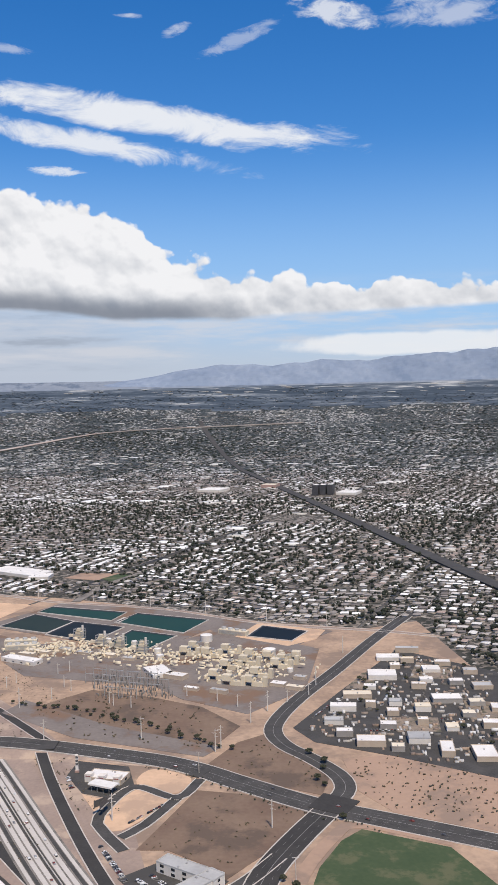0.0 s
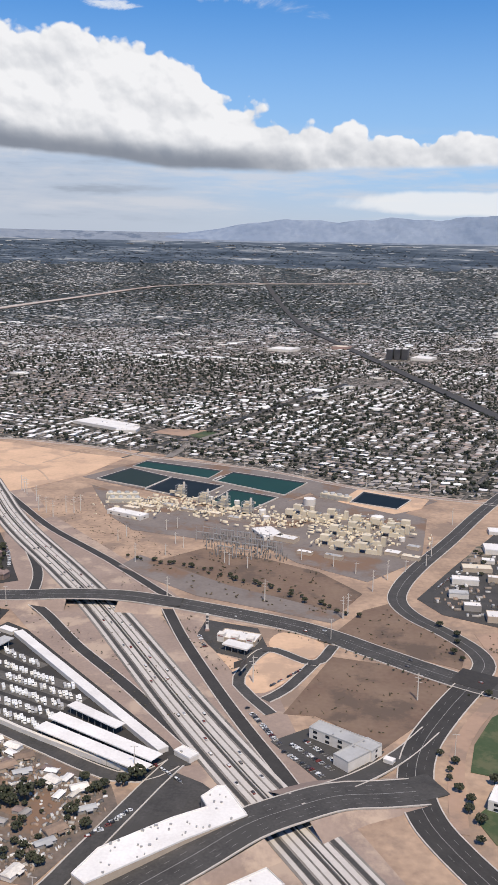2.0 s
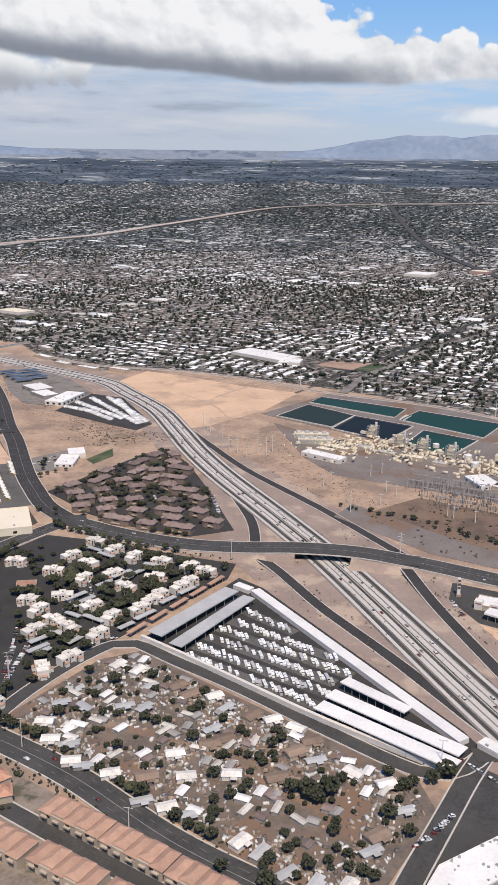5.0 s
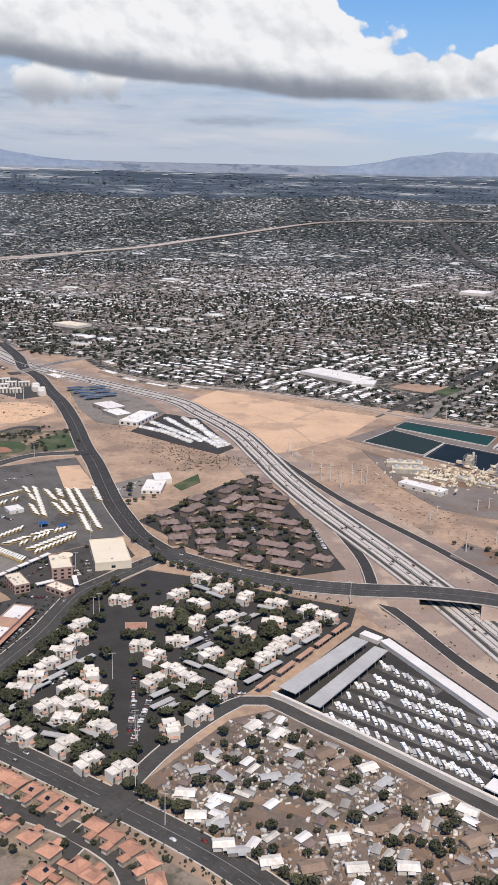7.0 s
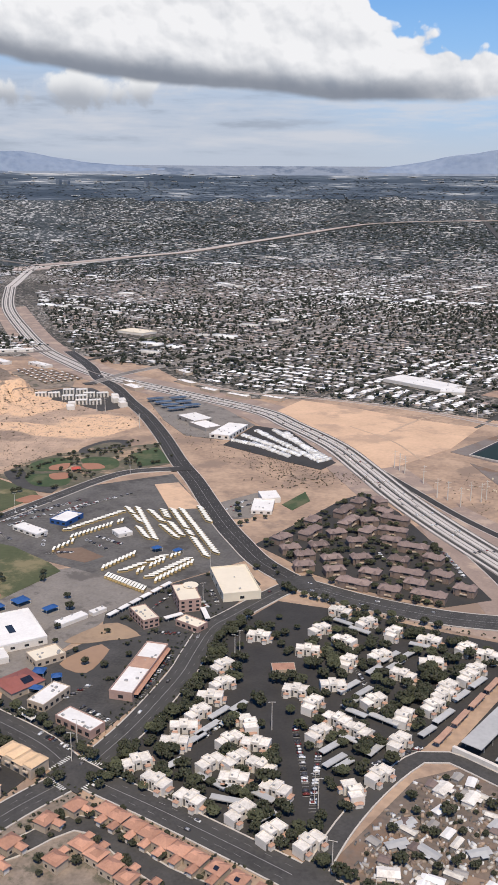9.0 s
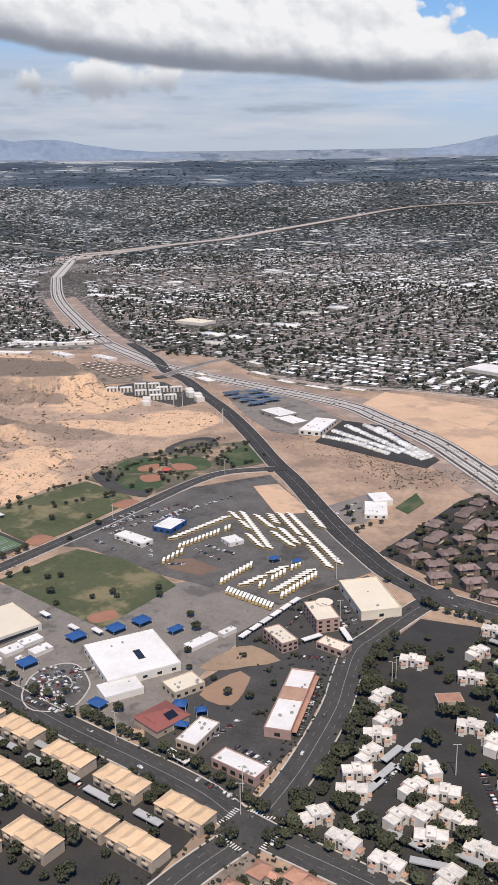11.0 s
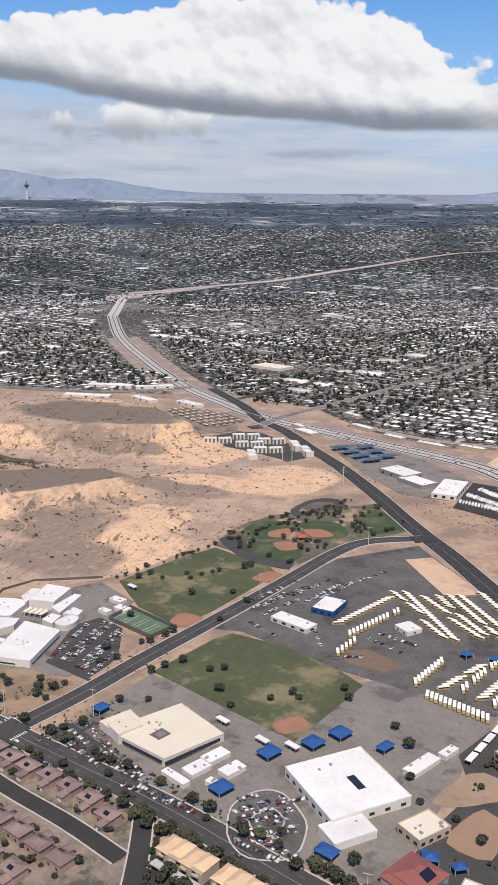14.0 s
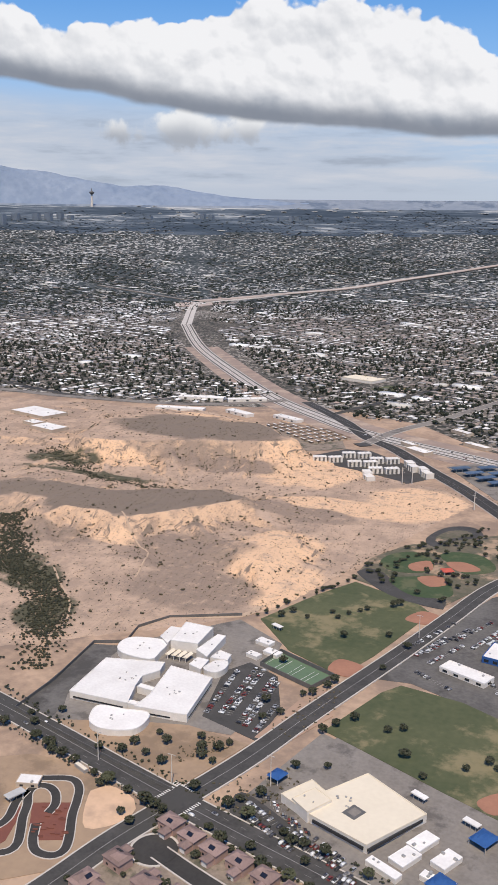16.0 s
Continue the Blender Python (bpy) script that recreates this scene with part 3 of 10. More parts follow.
def add_box(bm, w, d, h, x=0.0, y=0.0, z=0.0, turn=0.0, bottom=True):
    """A box with its foot at z."""
    m = pose(x, y, z, 0, 0, turn)
    c = [m @ Vector((sx * w / 2, sy * d / 2, sz * h)) for sz in (0, 1) for sx, sy in ((-1, -1), (1, -1), (1, 1), (-1, 1))]
    v = [bm.verts.new(p) for p in c]
    for f in ((4, 5, 6, 7), (0, 1, 5, 4), (1, 2, 6, 5), (2, 3, 7, 6), (3, 0, 4, 7)) + (((3, 2, 1, 0),) if bottom else ()):
        bm.faces.new([v[i] for i in f])
    return bm


def box(w, d, h, x=0.0, y=0.0, z=0.0, turn=0.0):
    return add_box(bmesh.new(), w, d, h, x, y, z, turn)


def add_tube(bm, r, h, x=0.0, y=0.0, z=0.0, seg=10, top=None, cap=True):
    top = r if top is None else top
    rings = []
    for rr, zz in ((r, z), (top, z + h)):
        rings.append([bm.verts.new((x + rr * math.cos(i * math.tau / seg), y + rr * math.sin(i * math.tau / seg), zz)) for i in range(seg)])
    for i in range(seg):
        j = (i + 1) % seg
        bm.faces.new((rings[0][i], rings[0][j], rings[1][j], rings[1][i]))
    if cap:
        bm.faces.new(rings[1])
    return bm


def tube(r, h, x=0.0, y=0.0, z=0.0, seg=10, top=None):
    return add_tube(bmesh.new(), r, h, x, y, z, seg, top)


def slab(points, z, depth=0.5):
    """A level sheet with an edge, from a short outline."""
    bm = bmesh.new()
    area = sum(a[0] * b[1] - b[0] * a[1] for a, b in zip(points, points[1:] + points[:1]))
    if area < 0:
        points = points[::-1]
    t = [bm.verts.new((x, y, z)) for x, y in points]
    b = [bm.verts.new((x, y, z - depth)) for x, y in points]
    bm.faces.new(t)
    n = len(t)
    for i in range(n):
        j = (i + 1) % n
        bm.faces.new((b[i], b[j], t[j], t[i]))
    bmesh.ops.triangulate(bm, faces=[f for f in bm.faces if len(f.verts) > 4])
    return bm


def smooth(points, step=6.0, closed=False):
    """A soft curve through a few points; extra values ride along."""
    p = [tuple(map(float, q)) for q in points]
    n = len(p)
    out = []
    for i in range(n if closed else n - 1):
        a, b = p[i], p[(i + 1) % n]
        q0 = p[(i - 1) % n] if closed or i > 0 else tuple(2 * s - e for s, e in zip(a, b))
        q3 = p[(i + 2) % n] if closed or i + 2 < n else tuple(2 * e - s for s, e in zip(a, b))
        k = max(1, int(math.dist(a[:2], b[:2]) / step))
        for j in range(k):
            t = j / k
            out.append(tuple(0.5 * (2 * s + (e - c) * t + (2 * c - 5 * s + 4 * e - f) * t * t + (3 * s - c - 3 * e + f) * t ** 3)
                             for c, s, e, f in zip(q0, a, b, q3)))
    if not closed:
        out.append(p[-1])
    return out


def sides(path, closed=False):
    """Unit vectors to the right of a path."""
    n, res = len(path), []
    for i in range(n):
        a = path[(i - 1) % n] if closed or i > 0 else path[i]
        b = path[(i + 1) % n] if closed or i < n - 1 else path[i]
        d = Vector((b[0] - a[0], b[1] - a[1])).normalized()
        res.append(Vector((d.y, -d.x)))
    return res


def ribbon(path, lo, hi, z, thick=0.4, closed=False, bm=None, lo_z=None):
    """A band along a path from lo to hi metres right of it. A path point may carry its own height."""
    bm = bm or bmesh.new()
    rows = []
    for p, s in zip(path, sides(path, closed)):
        h = z + (p[2] if len(p) > 2 else 0.0)
        hl = h if lo_z is None else h - z + lo_z
        rows.append([bm.verts.new((p[0] + s.x * o, p[1] + s.y * o, hh)) for o, hh in ((lo, hl - thick), (lo, hl), (hi, h), (hi, h - thick))])
    n = len(rows)
    for i in range(n if closed else n - 1):
        a, b = rows[i], rows[(i + 1) % n]
        for k in range(3):
            bm.faces.new((a[k], b[k], b[k + 1], a[k + 1]))
    bmesh.ops.recalc_face_normals(bm, faces=bm.faces)
    return bm


def dashes(path, offset, width, z, on=3.0, off=5.0, bm=None):
    bm = bm or bmesh.new()
    s = sides(path)
    run = 0.0
    for i in range(len(path) - 1):
        a, b = path[i], path[i + 1]
        length = math.dist(a[:2], b[:2])
        if run % (on + off) < on:
            for o in (0,):
                q = []
                for p, n in ((a, s[i]), (b, s[i + 1])):
                    h = z + (p[2] if len(p) > 2 else 0.0)
                    q += [bm.verts.new((p[0] + n.x * (offset + w), p[1] + n.y * (offset + w), h)) for w in (-width / 2, width / 2)]
                bm.faces.new((q[0], q[2], q[3], q[1]))
        run += length
    bmesh.ops.recalc_face_normals(bm, faces=bm.faces)
    return bm


def near_path(x, y, path):
    return min(math.hypot(x - p[0], y - p[1]) for p in path)


def inside(x, y, poly):
    hit, n = False, len(poly)
    for i in range(n):
        (x0, y0), (x1, y1) = poly[i], poly[i - 1]
        if (y0 > y) != (y1 > y) and x < (x1 - x0) * (y - y0) / (y1 - y0) + x0:
            hit = not hit
    return hit


def inside_np(P, poly):
    hit = np.zeros(len(P), bool)
    for i in range(len(poly)):
        (x0, y0), (x1, y1) = poly[i], poly[i - 1]
        if y0 == y1:
            continue
        c = ((y0 > P[:, 1]) != (y1 > P[:, 1])) & (P[:, 0] < (x1 - x0) * (P[:, 1] - y0) / (y1 - y0) + x0)
        hit ^= c
    return hit


def scatter(name, shape, spots, material, label="", category="", parent=None):
    """Many copies of one small shape in one mesh. spots: x, y, z, width, depth, height, turn (radians)."""
    V, F = np.array(shape[0], float), shape[1]
    spots = np.asarray(spots, float)
    n, k = len(spots), len(V)
    c, s = np.cos(spots[:, 6]), np.sin(spots[:, 6])
    x, y, z = V[:, 0][None] * spots[:, 3:4], V[:, 1][None] * spots[:, 4:5], V[:, 2][None] * spots[:, 5:6]
    P = np.stack([x * c[:, None] - y * s[:, None] + spots[:, 0:1], x * s[:, None] + y * c[:, None] + spots[:, 1:2], z + spots[:, 2:3]], 2).reshape(-1, 3)
    me = bpy.data.meshes.new(name)
    sizes = np.array([len(f) for f in F])
    flat = np.concatenate([np.array(f) for f in F])
    loops = (flat[None] + (np.arange(n) * k)[:, None]).ravel()
    me.vertices.add(len(P))
    me.vertices.foreach_set("co", P.ravel())
    me.loops.add(len(loops))
    me.loops.foreach_set("vertex_index", loops)
    tot = np.tile(sizes, n)
    me.polygons.add(len(tot))
    me.polygons.foreach_set("loop_start", np.concatenate([[0], np.cumsum(tot)[:-1]]))
    me.polygons.foreach_set("loop_total", tot)
    me.update(calc_edges=True)
    me.validate()
    me.materials.append(M[material])
    ob = new(name, me)
    if parent is not None:
        ob.parent = parent
    return tagged(ob, label, category, kind="stuff")


BOX = ([(sx, sy, z) for z in (0, 1) for sx, sy in ((-.5, -.5), (.5, -.5), (.5, .5), (-.5, .5))], [(4, 5, 6, 7), (0, 1, 5, 4), (1, 2, 6, 5), (2, 3, 7, 6), (3, 0, 4, 7)])
WALLS = (BOX[0], BOX[1][1:])
HIP = ([(-.56, -.56, 0), (.56, -.56, 0), (.56, .56, 0), (-.56, .56, 0), (-.2, 0, 1), (.2, 0, 1)], [(0, 1, 5, 4), (2, 3, 4, 5), (1, 2, 5), (3, 0, 4)])


def clump_shape(seed, n, spread, size, squash=0.8):
    """A loose cluster of small eight-sided tufts, one unit across, standing on zero."""
    r = random.Random(seed)
    V, F = [], []
    for i in range(n):
        while True:
            p = Vector((r.uniform(-1, 1), r.uniform(-1, 1), r.uniform(-1, 1)))
            if p.length < 1:
                break
        p = p.normalized() * p.length ** 0.55 * spread if n > 1 else Vector((0, 0, 0))
        c = Vector((p.x, p.y, 0.55 + p.z * squash))
        k = size * r.uniform(0.65, 1.35)
        axes = Matrix.Rotation(r.uniform(0, 6.28), 3, Vector((r.uniform(-1, 1), r.uniform(-1, 1), r.uniform(-1, 1))).normalized())
        b = len(V)
        for d in ((1, 0, 0), (0, 1, 0), (-1, 0, 0), (0, -1, 0), (0, 0, 1), (0, 0, -1)):
            V.append(tuple(c + axes @ Vector(d) * k * r.uniform(0.7, 1.3)))
        F += [(b + i, b + (i + 1) % 4, b + 4) for i in range(4)] + [(b + (i + 1) % 4, b + i, b + 5) for i in range(4)]
    return V, F


def gable_roof(bm, w, d, h, z, over=0.5, hip=0.25, x=0.0, y=0.0):
    w, d = w + 2 * over, d + 2 * over
    pts = [(-w / 2, -d / 2, z), (w / 2, -d / 2, z), (w / 2, d / 2, z), (-w / 2, d / 2, z), (-w / 2 + hip * d, 0, z + h), (w / 2 - hip * d, 0, z + h)]
    v = [bm.verts.new((px + x, py + y, pz)) for px, py, pz in pts]
    for f in ((0, 1, 5, 4), (2, 3, 4, 5), (1, 2, 5), (3, 0, 4), (3, 2, 1, 0)):
        bm.faces.new([v[i] for i in f])
    return bm

# ---- the valley floor and its rim ----
def build_ground():
    bm = bmesh.new()
    seg = 220
    radii = [0, 60, 150, 300, 500, 800, 1200, 1700, 2200, 2600] + [2900 + 1900 * (i / 40) for i in range(41)]
    rows = []
    for r in radii:
        if r == 0:
            rows.append([bm.verts.new((HUB.x, HUB.y, 0))] * seg)
            continue
        row = []
        for i in range(seg):
            a = i * math.tau / seg
            x, y = HUB.x + r * math.cos(a), HUB.y + r * math.sin(a)
            row.append(bm.verts.new((x, y, ground_z(x, y))))
        rows.append(row)
    for a, b in zip(rows, rows[1:]):
        for i in range(seg):
            j = (i + 1) % seg
            if a[i] is a[j]:
                bm.faces.new((a[i], b[i], b[j]))
            else:
                bm.faces.new((a[i], b[i], b[j], a[j]))
    bmesh.ops.recalc_face_normals(bm, faces=bm.faces)
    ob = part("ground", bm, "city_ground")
    # outer rings take colours with haze and cloud shadow painted in
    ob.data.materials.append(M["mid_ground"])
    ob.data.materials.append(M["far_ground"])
    ob.data.materials.append(M["haze_tinted_plain"])
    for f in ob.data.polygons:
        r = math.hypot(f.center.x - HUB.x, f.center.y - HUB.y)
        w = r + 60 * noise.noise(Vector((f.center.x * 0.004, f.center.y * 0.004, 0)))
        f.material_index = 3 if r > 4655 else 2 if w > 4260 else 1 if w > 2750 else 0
    tagged(ob, "dusty grey-brown valley floor rising to a haze-tinted basin rim", "ground", kind="structure")


def build_range(name, az0, az1, profile, r, label):
    """A far mountain range. profile: azimuth in degrees, height in degrees above the eye."""
    bm = bmesh.new()
    cols = int((az1 - az0) / 0.12)
    az = [p[0] for p in profile]
    el = [p[1] for p in profile]
    rows = []
    depth = 14
    for i in range(cols + 1):
        a = az0 + (az1 - az0) * i / cols
        e = float(np.interp(a, az, el))
        h = 218 + r * math.tan(radians(e))
        col = []
        for j in range(depth + 1):
            t = j / depth
            rr = r - 120 * (1 - t)
            x, y = HUB.x + rr * math.sin(radians(a)), HUB.y + rr * math.cos(radians(a))
            z0 = ground_z(x, y) - 6
            rough = noise.fractal(Vector((a * 0.7, t * 2.0, 4.0)), 1.0, 2.1, 4)
            ridge = 1 - abs(noise.fractal(Vector((a * 0.45 + t * 0.8, t * 1.3, 9.0)), 1.0, 2.0, 4))
            lift = t ** 1.15
            z = z0 + (h - z0) * lift * (0.88 + 0.13 * ridge) + 5 * rough * math.sin(math.pi * t)
            col.append(bm.verts.new((x, y, z)))
        rows.append(col)
    for a, b in zip(rows, rows[1:]):
        for j in range(depth):
            bm.faces.new((a[j], b[j], b[j + 1], a[j + 1]))
    bmesh.ops.recalc_face_normals(bm, faces=bm.faces)
    # the haze over the range is only in its material colour
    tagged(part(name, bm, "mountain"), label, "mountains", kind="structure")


build_ground()
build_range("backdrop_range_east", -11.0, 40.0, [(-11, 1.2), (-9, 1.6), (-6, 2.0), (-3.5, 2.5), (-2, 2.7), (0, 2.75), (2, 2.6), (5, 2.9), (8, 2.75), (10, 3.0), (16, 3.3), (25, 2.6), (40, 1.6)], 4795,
            "mountain range on the horizon with haze put into its blue-grey colour")
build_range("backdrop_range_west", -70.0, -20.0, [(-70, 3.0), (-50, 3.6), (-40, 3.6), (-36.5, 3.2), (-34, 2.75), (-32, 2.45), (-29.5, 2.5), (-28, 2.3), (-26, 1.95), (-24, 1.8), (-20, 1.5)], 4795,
            "foothills on the horizon with haze put into their blue-grey colour")


# ---- desert hills ----
HILL_EDGE = [(-724, 620), (-686, 660), (-658, 760), (-630, 862), (-612, 915), (-640, 950), (-690, 968), (-740, 990), (-800, 1040), (-870, 1120),
             (-960, 1180), (-1120, 1170), (-1300, 1150), (-1300, 640), (-900, 470), (-800, 560)]


HILL_STEP = 2.4
HILL_X0, HILL_X1, HILL_Y0, HILL_Y1 = -1300, -596, 470, 1196
SOUTH_MESA = [(-985, 770), (-955, 806), (-880, 806), (-800, 834), (-770, 824), (-795, 787), (-838, 744), (-862, 752), (-885, 742), (-905, 722), (-940, 716)]
NORTH_MESA = [(-1000, 940), (-962, 930), (-925, 938), (-883, 964), (-826, 983), (-800, 1008), (-850, 1060), (-940, 1090), (-1010, 1040)]
EAST_KNOLL = [(-745, 742), (-722, 772), (-702, 752), (-708, 722), (-730, 716)]
WEST_SHELF = [(-1290, 900), (-1180, 930), (-1050, 950), (-1020, 1010), (-1060, 1090), (-1290, 1100)]
WASH_BED = [(-930, 742), (-898, 700), (-870, 662), (-841, 646), (-809, 611), (-788, 578), (-772, 545)]
VALE = [(-1028, 925), (-975, 898), (-930, 862), (-875, 855), (-840, 852), (-795, 868), (-738, 903)]


def hill_grid():
    """Two flat-topped mesas, an orange knoll and a shelf. Cliffs under the rims, then long aprons, cut by gullies that run straight down from the rims."""
    nx, ny = int((HILL_X1 - HILL_X0) / HILL_STEP) + 1, int((HILL_Y1 - HILL_Y0) / HILL_STEP) + 1
    gx, gy = np.meshgrid(HILL_X0 + np.arange(nx) * HILL_STEP, HILL_Y0 + np.arange(ny) * HILL_STEP, indexing="ij")
    P = np.stack([gx.ravel(), gy.ravel()], 1)
    ok = inside_np(P, HILL_EDGE)

    def nz(Q, fx, fy, seed, octaves):
        return np.array([noise.fractal(Vector((a * fx, b * fy, seed)), 0.9, 2.1, octaves) for a, b in Q])

    Q = P[ok]
    n1, n2, n3 = nz(Q, 0.013, 0.013, 2.0, 5), nz(Q, 0.04, 0.04, 8.0, 4), nz(Q, 0.14, 0.14, 12.0, 3)

    def reach(poly, closed=True):
        """Distance to an outline and the run along it of the nearest point."""
        d, run, best = np.full(len(Q), 1e9), 0.0, np.zeros(len(Q))
        for i in range(0 if closed else 1, len(poly)):
            a, b = np.array(poly[i - 1], float), np.array(poly[i], float)
            ab = b - a
            t = np.clip(((Q - a) @ ab) / (ab @ ab), 0, 1)
            q = np.hypot(*(a + t[:, None] * ab - Q).T)
            near = q < d
            best = np.where(near, run + t * np.hypot(*ab), best)
            d = np.minimum(d, q)
            run += np.hypot(*ab)
        return d, best

    def mesa(poly, h, cliff, apron, seed, share=0.4):
        d, run = reach(poly)
        d = np.where(inside_np(Q, poly), -d, d) + 9 * n1 + 3.5 * n2
        out = np.maximum(d, 0)
        fall = share * np.exp(-out / cliff) + (1 - share) * np.maximum(0, 1 - out / apron) ** 1.25
        z = h * np.where(d <= 0, 1.0, fall)
        broad = np.array([1 - abs(noise.fractal(Vector((r * 0.028, o * 0.006, seed)), 0.9, 2.0, 3)) for r, o in zip(run, out)])
        fine = np.array([1 - abs(noise.fractal(Vector((r * 0.085, o * 0.016, seed + 7)), 0.9, 2.0, 3)) for r, o in zip(run, out)])
        cutting = np.clip(out / 12, 0, 1) * np.clip(z / h * 1.6, 0, 1)
        return z - cutting * h * (0.46 * np.clip((broad - 0.58) / 0.42, 0, 1) ** 1.1 + 0.17 * np.clip((fine - 0.55) / 0.45, 0, 1))

    d_edge = reach(HILL_EDGE)[0]
    z = 1.6 * (1 - np.exp(-d_edge / 40)) + 0.35 * n1
    for args in ((SOUTH_MESA, 13.0, 11, 150, 3.0, 0.45), (NORTH_MESA, 17.5, 13, 150, 23.0), (EAST_KNOLL, 8.0, 24, 62, 43.0, 0.3), (WEST_SHELF, 8.0, 12, 120, 63.0)):
        z = np.maximum(z, mesa(*args))
    for path, w, deep in ((WASH_BED, 17, 0.85), (VALE, 11, 0.55)):
        z *= 1 - deep * np.exp(-(reach(path, False)[0] / w) ** 2)
    z = np.maximum(0.1, z * (1 + 0.05 * n2) + 0.35 * n3 * np.clip(z / 5, 0.1, 1)) * np.clip(d_edge / 14, 0, 1) + 0.12
    H = np.full(len(P), -1.0)
    H[ok] = z
    return H.reshape(nx, ny)


HILL = hill_grid()


def hill_height(x, y):
    u, v = (x - HILL_X0) / HILL_STEP, (y - HILL_Y0) / HILL_STEP
    i, j = int(u), int(v)
    if not (0 <= i < HILL.shape[0] - 1 and 0 <= j < HILL.shape[1] - 1):
        return -1.0
    c = HILL[i:i + 2, j:j + 2]
    if c.min() < 0:
        return -1.0
    u, v = u - i, v - j
    return float(c[0, 0] * (1 - u) * (1 - v) + c[1, 0] * u * (1 - v) + c[0, 1] * (1 - u) * v + c[1, 1] * u * v)


def build_hills():
    nx, ny = HILL.shape
    ii, jj = np.meshgrid(np.arange(nx), np.arange(ny), indexing="ij")
    co = np.stack([HILL_X0 + ii * HILL_STEP, HILL_Y0 + jj * HILL_STEP, HILL], 2).reshape(-1, 3)
    top = np.maximum(np.maximum(HILL[:-1, :-1], HILL[1:, :-1]), np.maximum(HILL[:-1, 1:], HILL[1:, 1:])) > -0.5
    a = (ii[:-1, :-1] * ny + jj[:-1, :-1])[top]
    quads = np.stack([a, a + ny, a + ny + 1, a + 1], 1)
    used, inv = np.unique(quads, return_inverse=True)
    me = bpy.data.meshes.new("ground_hills")
    me.from_pydata(co[used].tolist(), [], inv.reshape(-1, 4).tolist())
    me.polygons.foreach_set("use_smooth", np.ones(len(me.polygons), bool))
    me.materials.append(M["hill"])
    tagged(new("ground_hills", me), "bare eroded sandy hills with gullies and sparse scrub", "hills", kind="structure")


def hill_material():
    """Cream bluffs on the steep faces, grey desert pavement on shelves and aprons, with pale and ochre patches."""
    m = bpy.data.materials.new("hill_earth")
    m.use_nodes = True
    n, l = m.node_tree.nodes, m.node_tree.links
    b = n["Principled BSDF"]
    b.inputs["Roughness"].default_value, b.inputs["Specular IOR Level"].default_value = 0.95, 0.2
    geo = n.new("ShaderNodeNewGeometry")
    up = n.new("ShaderNodeSeparateXYZ")
    l.new(geo.outputs["Normal"], up.inputs[0])

    def tex(scale, detail=6.0, rough=0.6):
        t = n.new("ShaderNodeTexNoise")
        t.inputs["Scale"].default_value, t.inputs["Detail"].default_value, t.inputs["Roughness"].default_value = scale, detail, rough
        l.new(geo.outputs["Position"], t.inputs["Vector"])
        return t.outputs["Fac"]

    def step(v, lo, hi):
        r = n.new("ShaderNodeMapRange")
        r.interpolation_type = "SMOOTHSTEP"
        r.inputs["From Min"].default_value, r.inputs["From Max"].default_value = lo, hi
        l.new(v, r.inputs["Value"])
        return r.outputs[0]

    def mix(f, a, c):
        x = n.new("ShaderNodeMix")
        x.data_type = "RGBA"
        l.new(f, x.inputs[0])
        for i, v in ((6, a), (7, c)):
            if isinstance(v, tuple):
                x.inputs[i].default_value = (*v, 1)
            else:
                l.new(v, x.inputs[i])
        return x.outputs[2]
    sep = n.new("ShaderNodeSeparateXYZ")
    l.new(geo.outputs["Position"], sep.inputs[0])
    wob = tex(0.022, 7.0, 0.62)

    def calc(op, *args):
        m_ = n.new("ShaderNodeMath")
        m_.operation = op
        for i, v in enumerate(args):
            if isinstance(v, (int, float)):
                m_.inputs[i].default_value = v
            else:
                l.new(v, m_.inputs[i])
        return m_.outputs[0]

    def region(cx, cy, rx, ry, ragged=2.2):
        """A patch of other soil with a ragged edge."""
        u = calc("DIVIDE", calc("SUBTRACT", sep.outputs[0], cx), rx)
        v = calc("DIVIDE", calc("SUBTRACT", sep.outputs[1], cy), ry)
        d = calc("ADD", calc("MULTIPLY", u, u), calc("MULTIPLY", v, v))
        return step(calc("MULTIPLY_ADD", calc("SUBTRACT", wob, 0.5), ragged, d), 1.25, 0.7)
    flat = mix(step(tex(0.03, 8.0, 0.7), 0.40, 0.62), (0.48, 0.34, 0.245), (0.34, 0.245, 0.182))
    steep = mix(step(tex(0.035, 8.0, 0.7), 0.40, 0.60), (0.60, 0.40, 0.26), (0.37, 0.262, 0.19))
    add = n.new("ShaderNodeMath")
    add.operation = "MULTIPLY_ADD"
    add.inputs[1].default_value = 0.05
    l.new(tex(0.06), add.inputs[0])
    l.new(up.outputs[2], add.inputs[2])
    slope = step(add.outputs[0], 1.012, 0.965)
    col = mix(slope, flat, steep)
    level = step(up.outputs[2], 0.965, 0.99)
